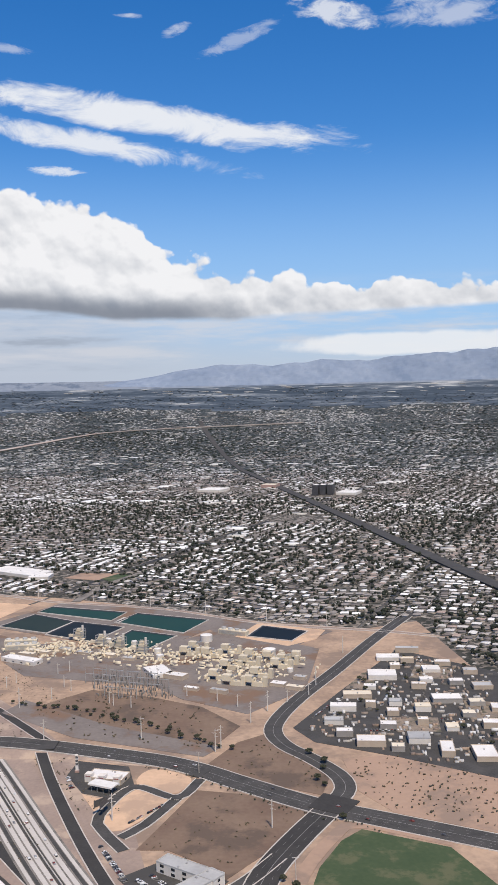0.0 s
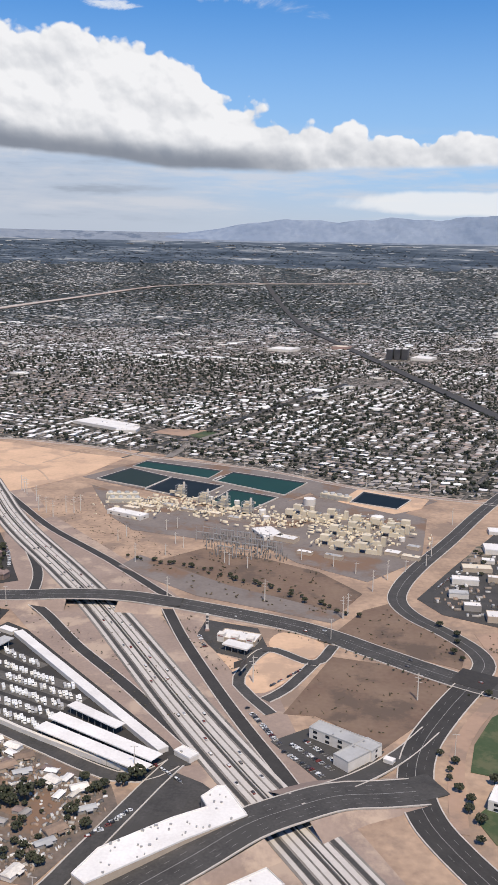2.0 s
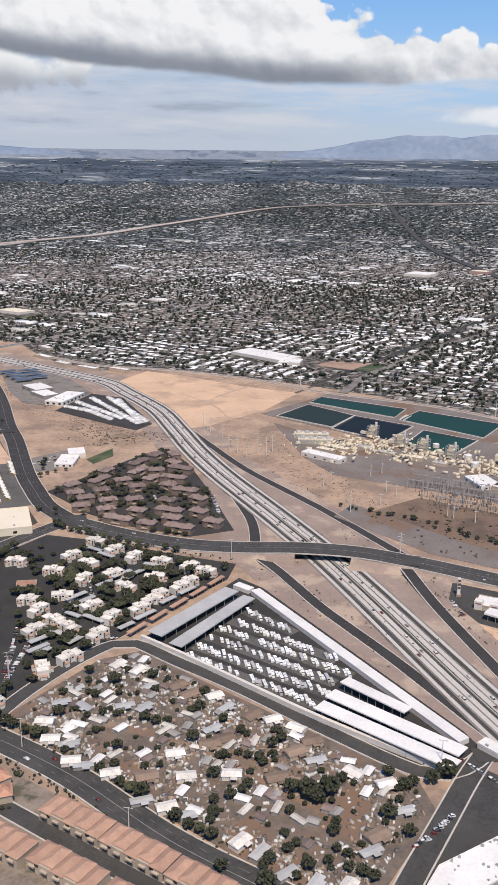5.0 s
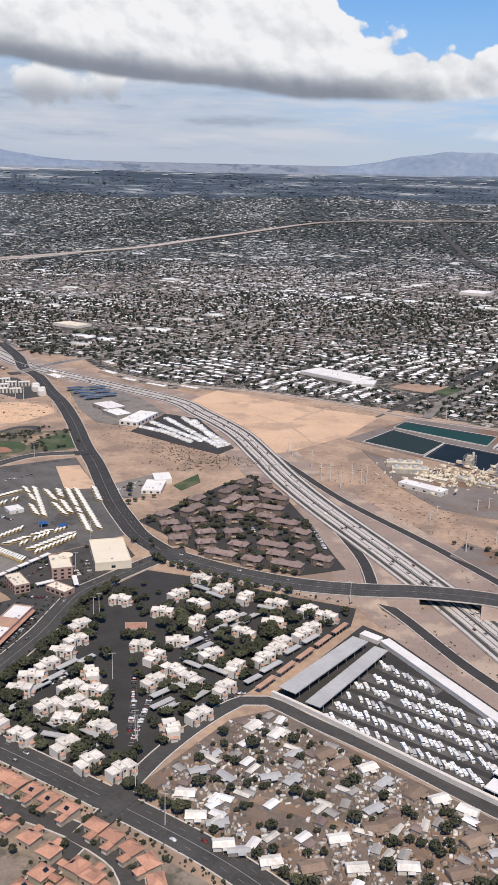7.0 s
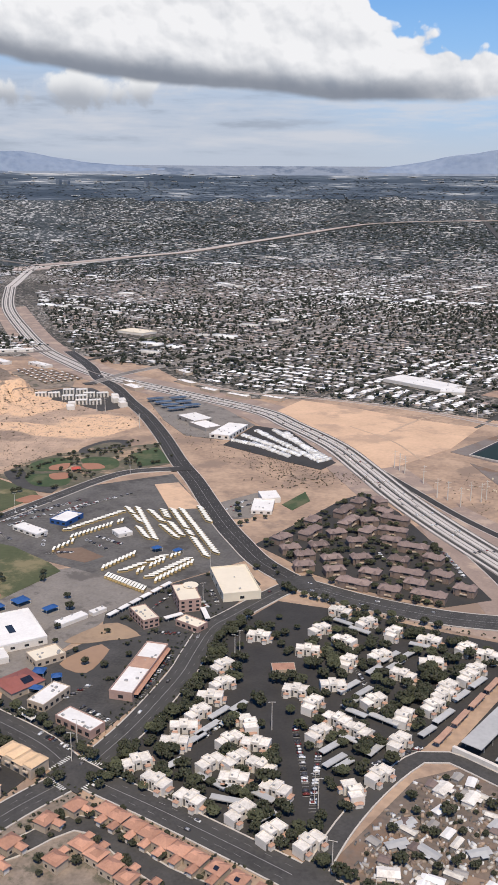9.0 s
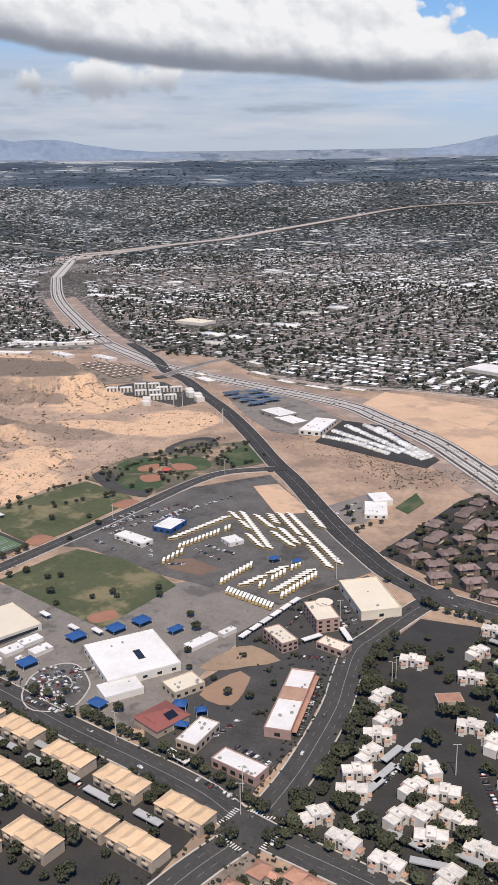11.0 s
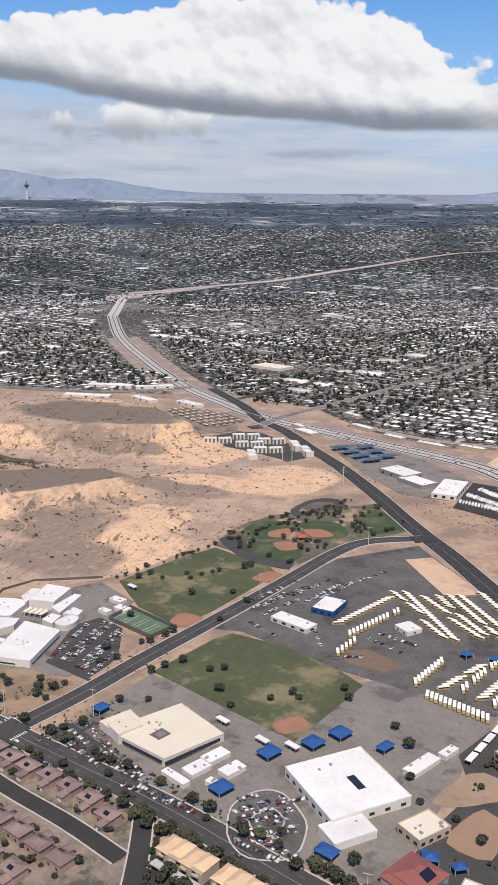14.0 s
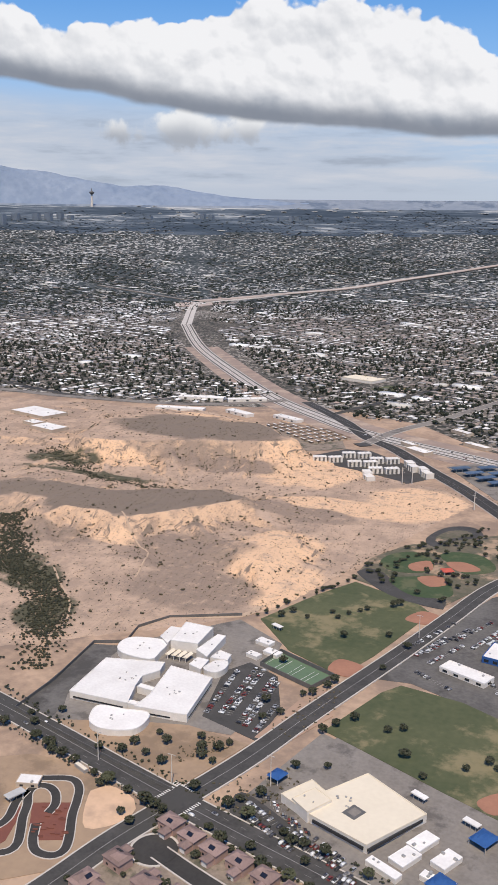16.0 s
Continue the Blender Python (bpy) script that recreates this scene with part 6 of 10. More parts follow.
for i in range(3):
    near = trees[(pick == i) & (r_t < 1500)]
    scatter("town_trees", clump_shape(20 + i, 4, 0.34, 0.34, 0.6), near, "far_leaf", "dark green yard trees among the houses", "trees")
    far = trees[(pick == i) & (r_t >= 1500)]
    r_f = np.hypot(far[:, 0] - HUB.x, far[:, 1] - HUB.y)
    scatter("town_trees_mid", clump_shape(30 + i, 2, 0.26, 0.42, 0.6), far[r_f < 2900], "far_leaf", "dark green trees over the wide town", "trees")
    # beyond here haze is painted into the leaf colour
    scatter("town_trees_farther", clump_shape(50 + i, 1, 0.26, 0.52, 0.6), far[(r_f >= 2900) & (r_f < 3900)], "hazed_further_leaf", "dark green trees over the further town with haze in their colour", "trees")
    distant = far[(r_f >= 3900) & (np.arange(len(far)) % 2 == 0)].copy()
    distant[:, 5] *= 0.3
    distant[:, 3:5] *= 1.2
    scatter("town_trees_far", clump_shape(40 + i, 1, 0.26, 0.52, 0.6), distant, "hazed_distant_leaf", "dark trees over the far town with haze put into their bluish colour", "trees")


def big_sheds():
    """Pale flat commercial roofs along the main roads."""
    r = np.random.RandomState(11)
    spots = []
    for _ in range(330):
        az, d = radians(r.uniform(-48, 26)), 1250 + 2900 * r.rand() ** 0.8
        x, y = HUB.x + d * math.sin(az), HUB.y + d * math.cos(az)
        k = 1.0 if d < 2600 else 1.4
        q = Vector((x + 300, y - 1000))
        u, v = q.dot(GU), q.dot(GV)
        if r.rand() < 0.5:
            u = round(u / BLOCK) * BLOCK + r.choice((-1, 1)) * r.uniform(14, 26)
        else:
            v = round((v + 100) / BLOCK) * BLOCK - 100 + r.choice((-1, 1)) * r.uniform(14, 26)
        x, y = -300 + GU.x * u + GV.x * v, 1000 + GU.y * u + GV.y * v
        spots.append((x, y, 0, r.uniform(12, 38) * k, r.uniform(8, 20) * k, r.uniform(2.5, 4.0) if d < 2600 else 1.5, GRID + (math.pi / 2 if r.rand() < 0.3 else 0)))
    for c, d, n, w in ((-24, 4600, 34, 15), (-3, 4590, 24, 14), (8, 4560, 26, 14), (4, 4150, 26, 14), (-10, 3200, 40, 26), (-30, 3300, 30, 14), (10, 3100, 30, 14), (-14, 3500, 30, 14), (4, 3600, 24, 12), (-36, 3700, 16, 8)):
        for _ in range(n):
            az, dd = radians(c + r.uniform(-w, w) * 0.6), d + r.uniform(-70, 70)
            spots.append((HUB.x + dd * math.sin(az), HUB.y + dd * math.cos(az), 0, r.uniform(14, 60), r.uniform(8, 18), 1.2, GRID))
    A = lift(keep_town(np.array(spots), 4))
    scatter("town_sheds", BOX, A, "big_roof", "pale flat-roofed commercial sheds across the town", "buildings")


big_sheds()

# ---- buildings ----
def frame_of(c):
    """Centre, width, depth and turn (degrees) of an oblong given three or four corners in order."""
    a, b, d = Vector(c[0]), Vector(c[1]), Vector(c[2])
    u = b - a
    w = u.length
    n = Vector((-u.y, u.x)).normalized()
    dep = (d - b).dot(n)
    mid = a + u / 2 + n * dep / 2
    return mid.x, mid.y, w, abs(dep), math.degrees(math.atan2(u.y, u.x))


PANE = {}


def pane(w, h):
    key = (round(w, 2), round(h, 2))
    if key not in PANE:
        me = bpy.data.meshes.new("window")
        bm = box(w, 0.12, h)
        bm.to_mesh(me)
        bm.free()
        me.materials.append(M["glass"])
        PANE[key] = me
    return PANE[key]


def windows(parent, w, d, h, rows, cols, side_cols=0, ww=1.0, wh=0.9, base=0.7):
    """Rows of dark panes on the walls of an oblong, set a little proud."""
    storey = h / rows
    for k in range(rows):
        z = base + k * storey
        for s in (-1, 1):
            for i in range(cols):
                ob = new("window", pane(ww, wh))
                ob.parent = parent
                ob.matrix_basis = pose(-w / 2 + (i + 0.5) * w / cols, s * (d / 2 + 0.03), z)
            for i in range(side_cols):
                ob = new("window", pane(ww, wh))
                ob.parent = parent
                ob.matrix_basis = pose(s * (w / 2 + 0.03), -d / 2 + (i + 0.5) * d / side_cols, z, 0, 0, 90)


def rim(w, d, z, h=0.5, t=0.35):
    bm = bmesh.new()
    for s in (-1, 1):
        add_box(bm, w, t, h, 0, s * (d - t) / 2, z)
        add_box(bm, t, d - 2 * t, h, s * (w - t) / 2, 0, z)
    return bm


UNIT = {}


def roof_unit(parent, x, y, z, k=1.0):
    """An air-conditioning box with a fan hood."""
    if "me" not in UNIT:
        bm = box(1.5, 1.1, 0.75)
        add_tube(bm, 0.4, 0.2, 0.25, 0, 0.75, 8)
        me = bpy.data.meshes.new("rooftop_unit")
        bm.to_mesh(me)
        bm.free()
        me.materials.append(M["steel"])
        UNIT["me"] = me
    ob = new("rooftop_unit", UNIT["me"])
    ob.parent = parent
    ob.matrix_basis = pose(x, y, z, 0, 0, rng.choice((0, 90))) @ Matrix.Scale(k, 4)


def hall(name, corners, h, wall, roof, label, category="building", units=4, win=None, parapet=0.5, group="", z=0.25, centre=None):
    """A flat-roofed building: walls, roof deck sunk behind a parapet, roof plant and windows."""
    x, y, w, d, a = centre or frame_of(corners)
    h = h * 0.72 if h < 12 else h
    t = thing(name, x, y, z, a, label, category, group)
    body = box(w, d, h)
    part("wall", body, wall, t)
    part("roof", box(w - 0.5, d - 0.5, 0.16, 0, 0, h), roof, t)
    if parapet:
        part("parapet", rim(w + 0.1, d + 0.1, h - 0.3, 0.3 + parapet), roof if wall.startswith("white") else wall, t)
    for _ in range(min(units, 9) * 2 // 3):
        roof_unit(t, rng.uniform(-0.42, 0.42) * w, rng.uniform(-0.4, 0.4) * d, h + 0.16, rng.uniform(0.5, 0.95))
    if win:
        k, cols, sc, ww, wh = win
        windows(t, w, d, h, k, max(2, (cols + 1) // 2), sc // 2, ww * 1.7, min(wh, h / k * 0.5), h / k * 0.28)
    return t


def wing(t, name, corners, h, wall, roof, units=3, origin=None):
    """A further wing of a building, given in world corners."""
    x, y, w, d, a = frame_of(corners)
    h *= 0.72
    inv = t.matrix_basis.inverted()
    body = part(name, box(w, d, h), wall, t)
    body.matrix_basis = inv @ pose(x, y, t.location.z, 0, 0, a)
    r = part("roof", box(w - 0.4, d - 0.4, 0.2, 0, 0, h), roof, body)
    part("parapet", rim(w + 0.1, d + 0.1, h - 0.3, 0.75), roof, body)
    for _ in range(units):
        roof_unit(body, rng.uniform(-0.4, 0.4) * w, rng.uniform(-0.4, 0.4) * d, h + 0.16, rng.uniform(0.5, 0.9))
    return body


def outline_hall(name, pts, h, wall, roof, label, category, units=20):
    cx, cy = sum(p[0] for p in pts) / len(pts), sum(p[1] for p in pts) / len(pts)
    h *= 0.78
    t = thing(name, cx, cy, 0.25, 0, label, category)
    loc = [(x - cx, y - cy) for x, y in pts]
    part("wall", slab(loc, h, h), wall, t)
    small = [(x * 0.992, y * 0.992) for x, y in loc]
    part("roof", slab(small, h + 0.2, 0.25), roof, t)
    area = sum(a[0] * b[1] - b[0] * a[1] for a, b in zip(loc, loc[1:] + loc[:1]))
    ring = loc if area > 0 else loc[::-1]
    part("parapet", ribbon(ring, -0.4, 0.05, h + 0.6, 0.7, True), roof, t)
    k = 0
    while k < units:
        x, y = rng.uniform(min(p[0] for p in loc), max(p[0] for p in loc)), rng.uniform(min(p[1] for p in loc), max(p[1] for p in loc))
        if inside(x / 0.9, y / 0.9, loc):
            roof_unit(t, x, y, h + 0.2, rng.uniform(0.4, 0.8))
            k += 1
    return t


def shelter(name, corners, h, roof, label, category="carport", thick=0.3, cols=5, group="", z=0.3, fascia=True):
    """An open roof on posts."""
    x, y, w, d, a = frame_of(corners)
    t = thing(name, x, y, z, a, label, category, group)
    bm = box(w, d, thick, 0, 0, h)
    if fascia:
        for s in (-1, 1):
            add_box(bm, w, 0.12, 0.28, 0, s * (d / 2 - 0.06), h - 0.28)
    part("roof", bm, roof, t)
    for i in range(cols):
        for s in (-1, 1):
            part("post", box(0.2, 0.2, h, -w / 2 + (i + 0.5) * w / cols, s * (d / 2 - 0.5)), "steel", t)
    return t


# --- camper storage yard ---
shelter("storage_roof", [(-284.2, 449), (-258.6, 507), (-250.6, 503)], 4, "grey_roof", "long grey metal shed roof over stored vehicles", "shed", cols=8, group="grey storage sheds")
shelter("storage_roof", [(-270.6, 440), (-247, 499.5), (-240.4, 496)], 4, "grey_roof", "long grey metal shed roof over stored vehicles", "shed", cols=8, group="grey storage sheds")
for c in ([(-186.5, 423), (-157.5, 404.5), (-155, 410)], [(-191.5, 410), (-135.5, 379), (-132.5, 386)], [(-195, 400), (-138, 369.8), (-134.5, 376.5)]):
    shelter("storage_canopy", c, 4, "white_roof", "long white canopy roof on steel posts", "canopy", cols=8, group="white storage canopies")
hall("storage_building", [(-245, 509.5), (-135.2, 391.5), (-131.6, 395.8)], 3.2, "white_wall", "white_roof", "very long white self-storage building beside the freeway", "building", units=0, parapet=0.2)
hall("storage_store", [(-256, 514.5), (-246.4, 509.5), (-244.2, 514)], 3.0, "white_wall", "white_roof", "small white store beside the camper yard", units=0, parapet=0.2)
hall("storage_office", [(-128, 392), (-120, 386), (-117, 391)], 3.5, "white_wall", "white_roof", "small white storage office", units=2)


def wall_run(name, pts, h, material, label, t=0.3):
    base = tagged(part(name, ribbon(smooth(pts, 12), -t, t, h + 0.3, h), material), label, "wall", kind="structure")
    return base


wall_run("wall_storage", [(-287, 448), (-264, 436.5), (-230, 418), (-190, 396.5), (-142, 374.5)], 2.4, "white_wall", "white boundary wall of the storage yard", 0.8)
for i in range(5):
    k = i / 5
    a = Vector((-293, 447)).lerp(Vector((-262, 526)), k + 0.01)
    b = Vector((-293, 447)).lerp(Vector((-262, 526)), k + 0.17)
    n = Vector((-0.93, 0.36)) * 2.6
    shelter("garage_row", [tuple(a), tuple(b), tuple(b + n)], 2.4, "salmon_tile", "low garage row with a reddish roof", "garage", cols=4, group="red garage rows")

# --- warehouses by the flyover ---
outline_hall("warehouse", [(-148, 302), (-142.5, 317), (-119, 339), (-106.5, 348), (-110, 354.5), (-104.5, 363), (-101, 363.5), (-90, 344.5), (-112, 326), (-142, 297.5)], 6, "tan_wall", "white_roof",
             "large white-roofed warehouse with a stepped outline", "warehouse", 34)
outline_hall("warehouse", [(-118, 281), (-80, 314), (-73, 306), (-111, 273)], 6, "tan_wall", "white_roof", "long white-roofed strip of shops", "shops", 22)
outline_hall("warehouse", [(-84, 292), (-75, 303), (-66, 297), (-76, 284)], 6, "tan_wall", "white_roof", "white-roofed commercial building by the flyover", "shops", 6)

# --- office and school east of the freeway ---
office = hall("office_building", [(-68.5, 416), (-40, 398.2), (-35.5, 405.5)], 7, "white_wall", "grey_roof", "two-storey white office block with a grey seamed roof", "office", 3, (2, 10, 3, 1.3, 1.4))
wing(office, "wing", [(-57, 394), (-50.5, 388), (-36, 405)], 7, "white_wall", "grey_roof", 2)
hall("site_shed", [(-35, 398), (-31, 396), (-29.5, 399)], 3, "white_wall", "white_roof", "small white shed beside the office", "shed", 0, None, 0.2)
hall("school_building", [(6, 368), (46, 352), (50, 364)], 6, "white_wall", "white_roof", "white two-storey school with roof plant", "school", 10, (2, 12, 3, 1.4, 1.3))
hall("school_annex", [(18, 344), (44, 335), (48, 344)], 4, "white_wall", "white_roof", "low white school annex", "school", 5, (1, 8, 2, 1.2, 1.2))


# --- fuel station ---
def fuel_station():
    t = hall("fuel_shop", [(-126, 519), (-103.5, 513.5), (-100.5, 526)], 3.6, "tan_wall", "white_roof", "tan fuel station shop with white parapets", "shop", 6, (1, 7, 3, 1.5, 1.6))
    for dx, h in ((-9.5, 4.9), (-1, 4.6), (8.5, 4.9)):
        part("tower", box(4.2, 4.5, h, dx, -4.6), "white_wall", t, "pale stucco entrance tower")
        part("red_band", box(3.0, 0.15, 0.5, dx, -6.9, h - 1.5), "red_roof", t, "red sign band")
    c = shelter("fuel_canopy", [(-121.5, 506.5), (-106.5, 500), (-103.6, 507)], 3.6, "white_roof", "white fuel pump canopy on posts", "canopy", 0.7, 4)
    for i in range(4):
        part("pump", box(0.6, 0.9, 1.3, -6 + i * 4, 0), "dark_steel_and_shade", c, "grey fuel pump")
    s = thing("sign_tower", -134, 533, 0.35, 10, "tall cream sign tower beside the fuel station", "sign")
    part("base", box(2.6, 2.2, 1.2), "pink_wall", s)
    part("shaft", box(1.7, 1.3, 9.5, 0, 0, 1.2), "white_wall", s, "cream stucco shaft")
    for z in (4.5, 6.5, 8.6):
        part("sign_panel", box(1.5, 0.12, 1.3, 0, -0.75, z), "sign", s, "dark sign panel")
    b = thing("billboard", -107, 478, 0.3, 62, "large dark billboard with two faces on a post", "billboard")
    part("post", tube(0.45, 6.5, 0, 0), "dark_steel_and_shade", b)
    for k, (z, turn) in enumerate(((4.2, 14), (4.2, -14))):
        f = part("face", box(9.5, 0.25, 3.6), "sign", b, "dark billboard face")
        f.matrix_basis = pose(0, -0.9 + 1.8 * k, z, 0, 0, turn)
        part("catwalk", box(9.5, 0.7, 0.1, 0, -0.4 if k == 0 else 0.4, -0.2), "steel", f)


fuel_station()

# --- industrial streets by the plant road ---
IND = [(77, 770, 21, 12), (67, 718, 24, 16), (44, 671, 23, 10), (32, 642, 20, 8), (24, 614, 14, 7), (108, 735, 15, 11), (108, 660, 23, 13), (128, 652, 12, 9), (46, 576, 20, 11), (77, 581, 15, 12),
       (92, 562, 9, 18), (114, 556, 15, 20), (102, 602, 9, 9), (129, 606, 13, 9), (96, 792, 22, 7), (55, 690, 10, 6), (92, 690, 12, 6), (88, 640, 12, 8), (66, 632, 9, 8), (140, 690, 16, 10), (122, 700, 12, 8), (30, 592, 12, 7), (62, 566, 9, 7), (60, 604, 12, 8), (70, 652, 10, 7), (52, 648, 8, 6), (84, 612, 8, 6), (118, 628, 10, 8), (140, 640, 9, 12), (136, 580, 10, 8), (100, 706, 11, 7), (80, 744, 9, 8), (92, 760, 12, 6), (120, 752, 14, 8), (138, 728, 12, 9)]
for i, (x, y, w, d) in enumerate(IND):
    hall("workshop", None, rng.uniform(3.6, 5.6), rng.choice(["white_wall", "tan_wall", "grey_wall"]), ["white_roof", "white_roof", "cream_roof", "white_roof", "grey_roof"][i % 5],
         "pale flat-roofed industrial workshop", "workshop", 2, None, 0.4, "industrial workshops", centre=(x, y, w * 0.92, d, -2 + rng.uniform(-3, 3)))
for poly in ([(36, 690), (52, 730), (66, 735), (56, 690)], [(88, 715), (100, 760), (128, 740), (120, 712)], [(60, 600), (62, 626), (96, 624), (94, 596)], [(118, 620), (120, 660), (148, 655), (146, 618)]):
    patch("ground_yard", poly, "yard_tan", 0.34, "pale gravel industrial yard")


# --- walled brown apartment complex ---
def flats(w, d):
    t = thing("apartment_block", 0, 0, 0.25, 0, "brown three-storey apartment block with hipped tile roofs", "apartment block", "brown apartment blocks")
    part("wall", box(w, d, 4.2), "brown_wall", t)
    part("roof", gable_roof(bmesh.new(), w, d, 1.7, 4.2), "brown_tile", t)
    for s in (-1, 1):
        part("bay", box(w * 0.2, d + 1.6, 4.2, s * w * 0.28, 0), "brown_wall", t)
        g = bmesh.new()
        gable_roof(g, d + 1.6, w * 0.2, 1.2, 4.2, 0.4)
        bmesh.ops.rotate(g, verts=g.verts, cent=(0, 0, 0), matrix=Matrix.Rotation(math.pi / 2, 3, "Z"))
        bmesh.ops.translate(g, verts=g.verts, vec=(s * w * 0.28, 0, 0.02))
        part("bay_roof", g, "brown_tile", t)
    for s in (-1, 1):
        for k in range(1):
            part("balcony", box(w * 0.16, 1.0, 0.7, s * w * 0.09, -d / 2 - 0.4, 0.9 + k * 2.3), "tan_wall", t, "tan balcony front")
    windows(t, w, d, 4.2, 2, 1, 0, 3.2, 0.9, 0.6)
    return t


def spread(make, spots, keep=None):
    """Build the first of a kind, then set copies at the other spots (x, y, turn)."""
    first = make()
    for i, (x, y, a) in enumerate(spots):
        m = pose(x, y, first.location.z, 0, 0, a)
        if i == 0:
            first.matrix_basis = m
        else:
            copy_thing(first, m)
    return first


spread(lambda: flats(19, 7), [(-393, 668, 70), (-341, 686, -6), (-325, 660, -6), (-324, 618, -8), (-352, 595, -10), (-309, 590, -8), (-372, 695, 72), (-342, 709, -12), (-379, 716, 72)])
spread(lambda: flats(12, 7.4), [(-399, 636, 30), (-383, 646, 30), (-385, 612, 25), (-376, 671, 35), (-354, 633, 28), (-371, 627, 30), (-358, 744, -55), (-361, 660, 25), (-331, 636, -10), (-311, 645, -20), (-304, 620, -20), (-331, 591, -6), (-408, 652, 60), (-396, 690, 72), (-359, 700, 20), (-352, 722, -30), (-372, 738, 70), (-340, 668, -8), (-357, 680, 70), (-318, 604, -8), (-345, 612, -8), (-290, 604, -12), (-366, 610, 28), (-388, 628, 30)])


# --- white villa complex ---
def villa(seed):
    """Stepped white stucco block: three shifted bodies, skirt roofs of tile, dark panels painted as the shade of stair
    and balcony openings.
    """
    r = random.Random(seed)
    t = thing("villa_block", 0, 0, 0.25, 0, "white two-storey stucco villa block with stepped flat roofs", "apartment block", "white villa blocks")
    w, d = 12.4 + r.uniform(-1, 1), 5.4
    bodies = [(-w * 0.31, r.uniform(-1.3, -0.4), w * 0.36, d * r.uniform(0.9, 1.1), 3.5 + r.uniform(-0.2, 0.3)), (0.0, r.uniform(0.2, 0.9), w * 0.30, d * 1.02, 3.9), (w * 0.31, r.uniform(-0.9, 0.2), w * 0.36, d * r.uniform(0.85, 1.1), 3.4 + r.uniform(-0.2, 0.4))]
    walls, decks, rims = bmesh.new(), bmesh.new(), bmesh.new()
    for k, (x, y, bw, bd, bh) in enumerate(bodies):
        add_box(walls, bw, bd, bh, x, y)
        add_box(decks, bw - 0.5, bd - 0.5, 0.12, x, y, bh)
        ribbon([(x - bw / 2, y - bd / 2), (x + bw / 2, y - bd / 2), (x + bw / 2, y + bd / 2), (x - bw / 2, y + bd / 2)], -0.3, 0.05, bh + 0.4 + 0.06 * k, 0.6, True, rims)
    part("wall", walls, "white_wall", t)
    part("roof", decks, "villa_roof", t, "stained white roof deck")
    part("parapet", rims, "white_wall", t)
    for k, (x, y, bw, bd, bh) in enumerate(bodies):
        s = -1 if k != 1 else 1
        f = y + s * bd / 2
        bay = part("bay", box(bw * 0.5, 1.5, 2.1, x, f + s * 0.7), "white_wall", t)
        g = bmesh.new()
        gable_roof(g, bw * 0.5, 1.5, 0.55, 2.1, 0.2, 0.4, x, f + s * 0.7)
        part("skirt_roof", g, "salmon_tile", bay, "salmon tile skirt roof")
        for s2, zz in ((-1, 0.3), (1, 0.3)):
            # thin dark panel on the wall stands in for the opening's shade
            part("balcony_opening", box(bw * 0.26, 0.14, 2.5 if s2 == s else 2.9, x + s2 * bw * 0.32, y + s2 * (bd / 2 + 0.01), zz), "dark_steel_and_shade", t, "dark panel painted as the shade of a balcony opening")
    part("end_roof", gable_roof(bmesh.new(), 1.7, d * 0.6, 0.5, 1.9, 0.2, 0.2, w / 2 + 0.5, -0.3), "salmon_tile", t, "salmon tile end roof")
    part("end_porch", box(1.5, d * 0.55, 1.9, w / 2 + 0.5, -0.3), "white_wall", t)
    for k in range(3):
        x, y, bw, bd, bh = bodies[k]
        for s in (-1, 1):
            ob = new("window", pane(1.1, 0.8))
            ob.parent = t
            ob.matrix_basis = pose(x - s * bw * 0.1, y + s * (bd / 2 + 0.03), 2.3 if s == 1 or k == 1 else 2.7)
        if k == 1:
            roof_unit(t, x + r.uniform(-0.25, 0.25) * bw, y + r.uniform(-0.2, 0.3) * bd, bh + 0.12, 0.6)
    return t


V1 = [(-387.1, 518, 0), (-392.7, 456.1, 10), (-395.8, 419, 10), (-377.6, 386.7, -20), (-365.7, 402.8, 5), (-368.8, 414.5, 60), (-348.9, 401, -15), (-357.6, 472.2, 0), (-359.5, 533, 55), (-337.7, 547.1, 55), (-340.2, 503.6, 75), (-275.4, 529.6, -15), (-281.7, 512.9, 58), (-323.1, 472.8, 50), (-308.9, 463.5, 75), (-341.2, 441.4, 60), (-320.8, 407.9, -60)]
V2 = [(-396.4, 483.5, 60), (-394.3, 442, 60), (-405.7, 402.4, 40), (-358.7, 384.8, 60), (-370.2, 440.3, -60), (-363.8, 427.5, 0), (-345.1, 377.2, 60), (-348.8, 462.5, 70), (-344.6, 525.2, -25), (-323.2, 539.6, 70), (-304.2, 537.4, -12), (-301.5, 515.2, 8), (-293.2, 493.1, 60), (-298.1, 475.8, 55), (-335.3, 454.2, -25), (-309.1, 444.4, 65), (-284.7, 505.8, 58)]
V3 = [(-391.4, 468, 60), (-396, 430.7, 20), (-393.2, 393.1, -20), (-377.8, 409.6, 60), (-375.2, 426.5, 60), (-357.7, 413.3, -20), (-331.1, 375.9, 60), (-360.5, 510.7, 8), (-352.8, 557.3, -10), (-326.5, 514.3, 55), (-286.9, 533.6, 60), (-312.8, 499.2, -20), (-342.6, 481.3, 20), (-294.2, 486.5, 55), (-325.7, 448.4, -25), (-313.5, 420.5, 60)]
spread(lambda: villa(1), V1)
spread(lambda: villa(4), V2)
spread(lambda: villa(8), V3)
VILLAS = [(x, y) for x, y, a in V1 + V2 + V3]


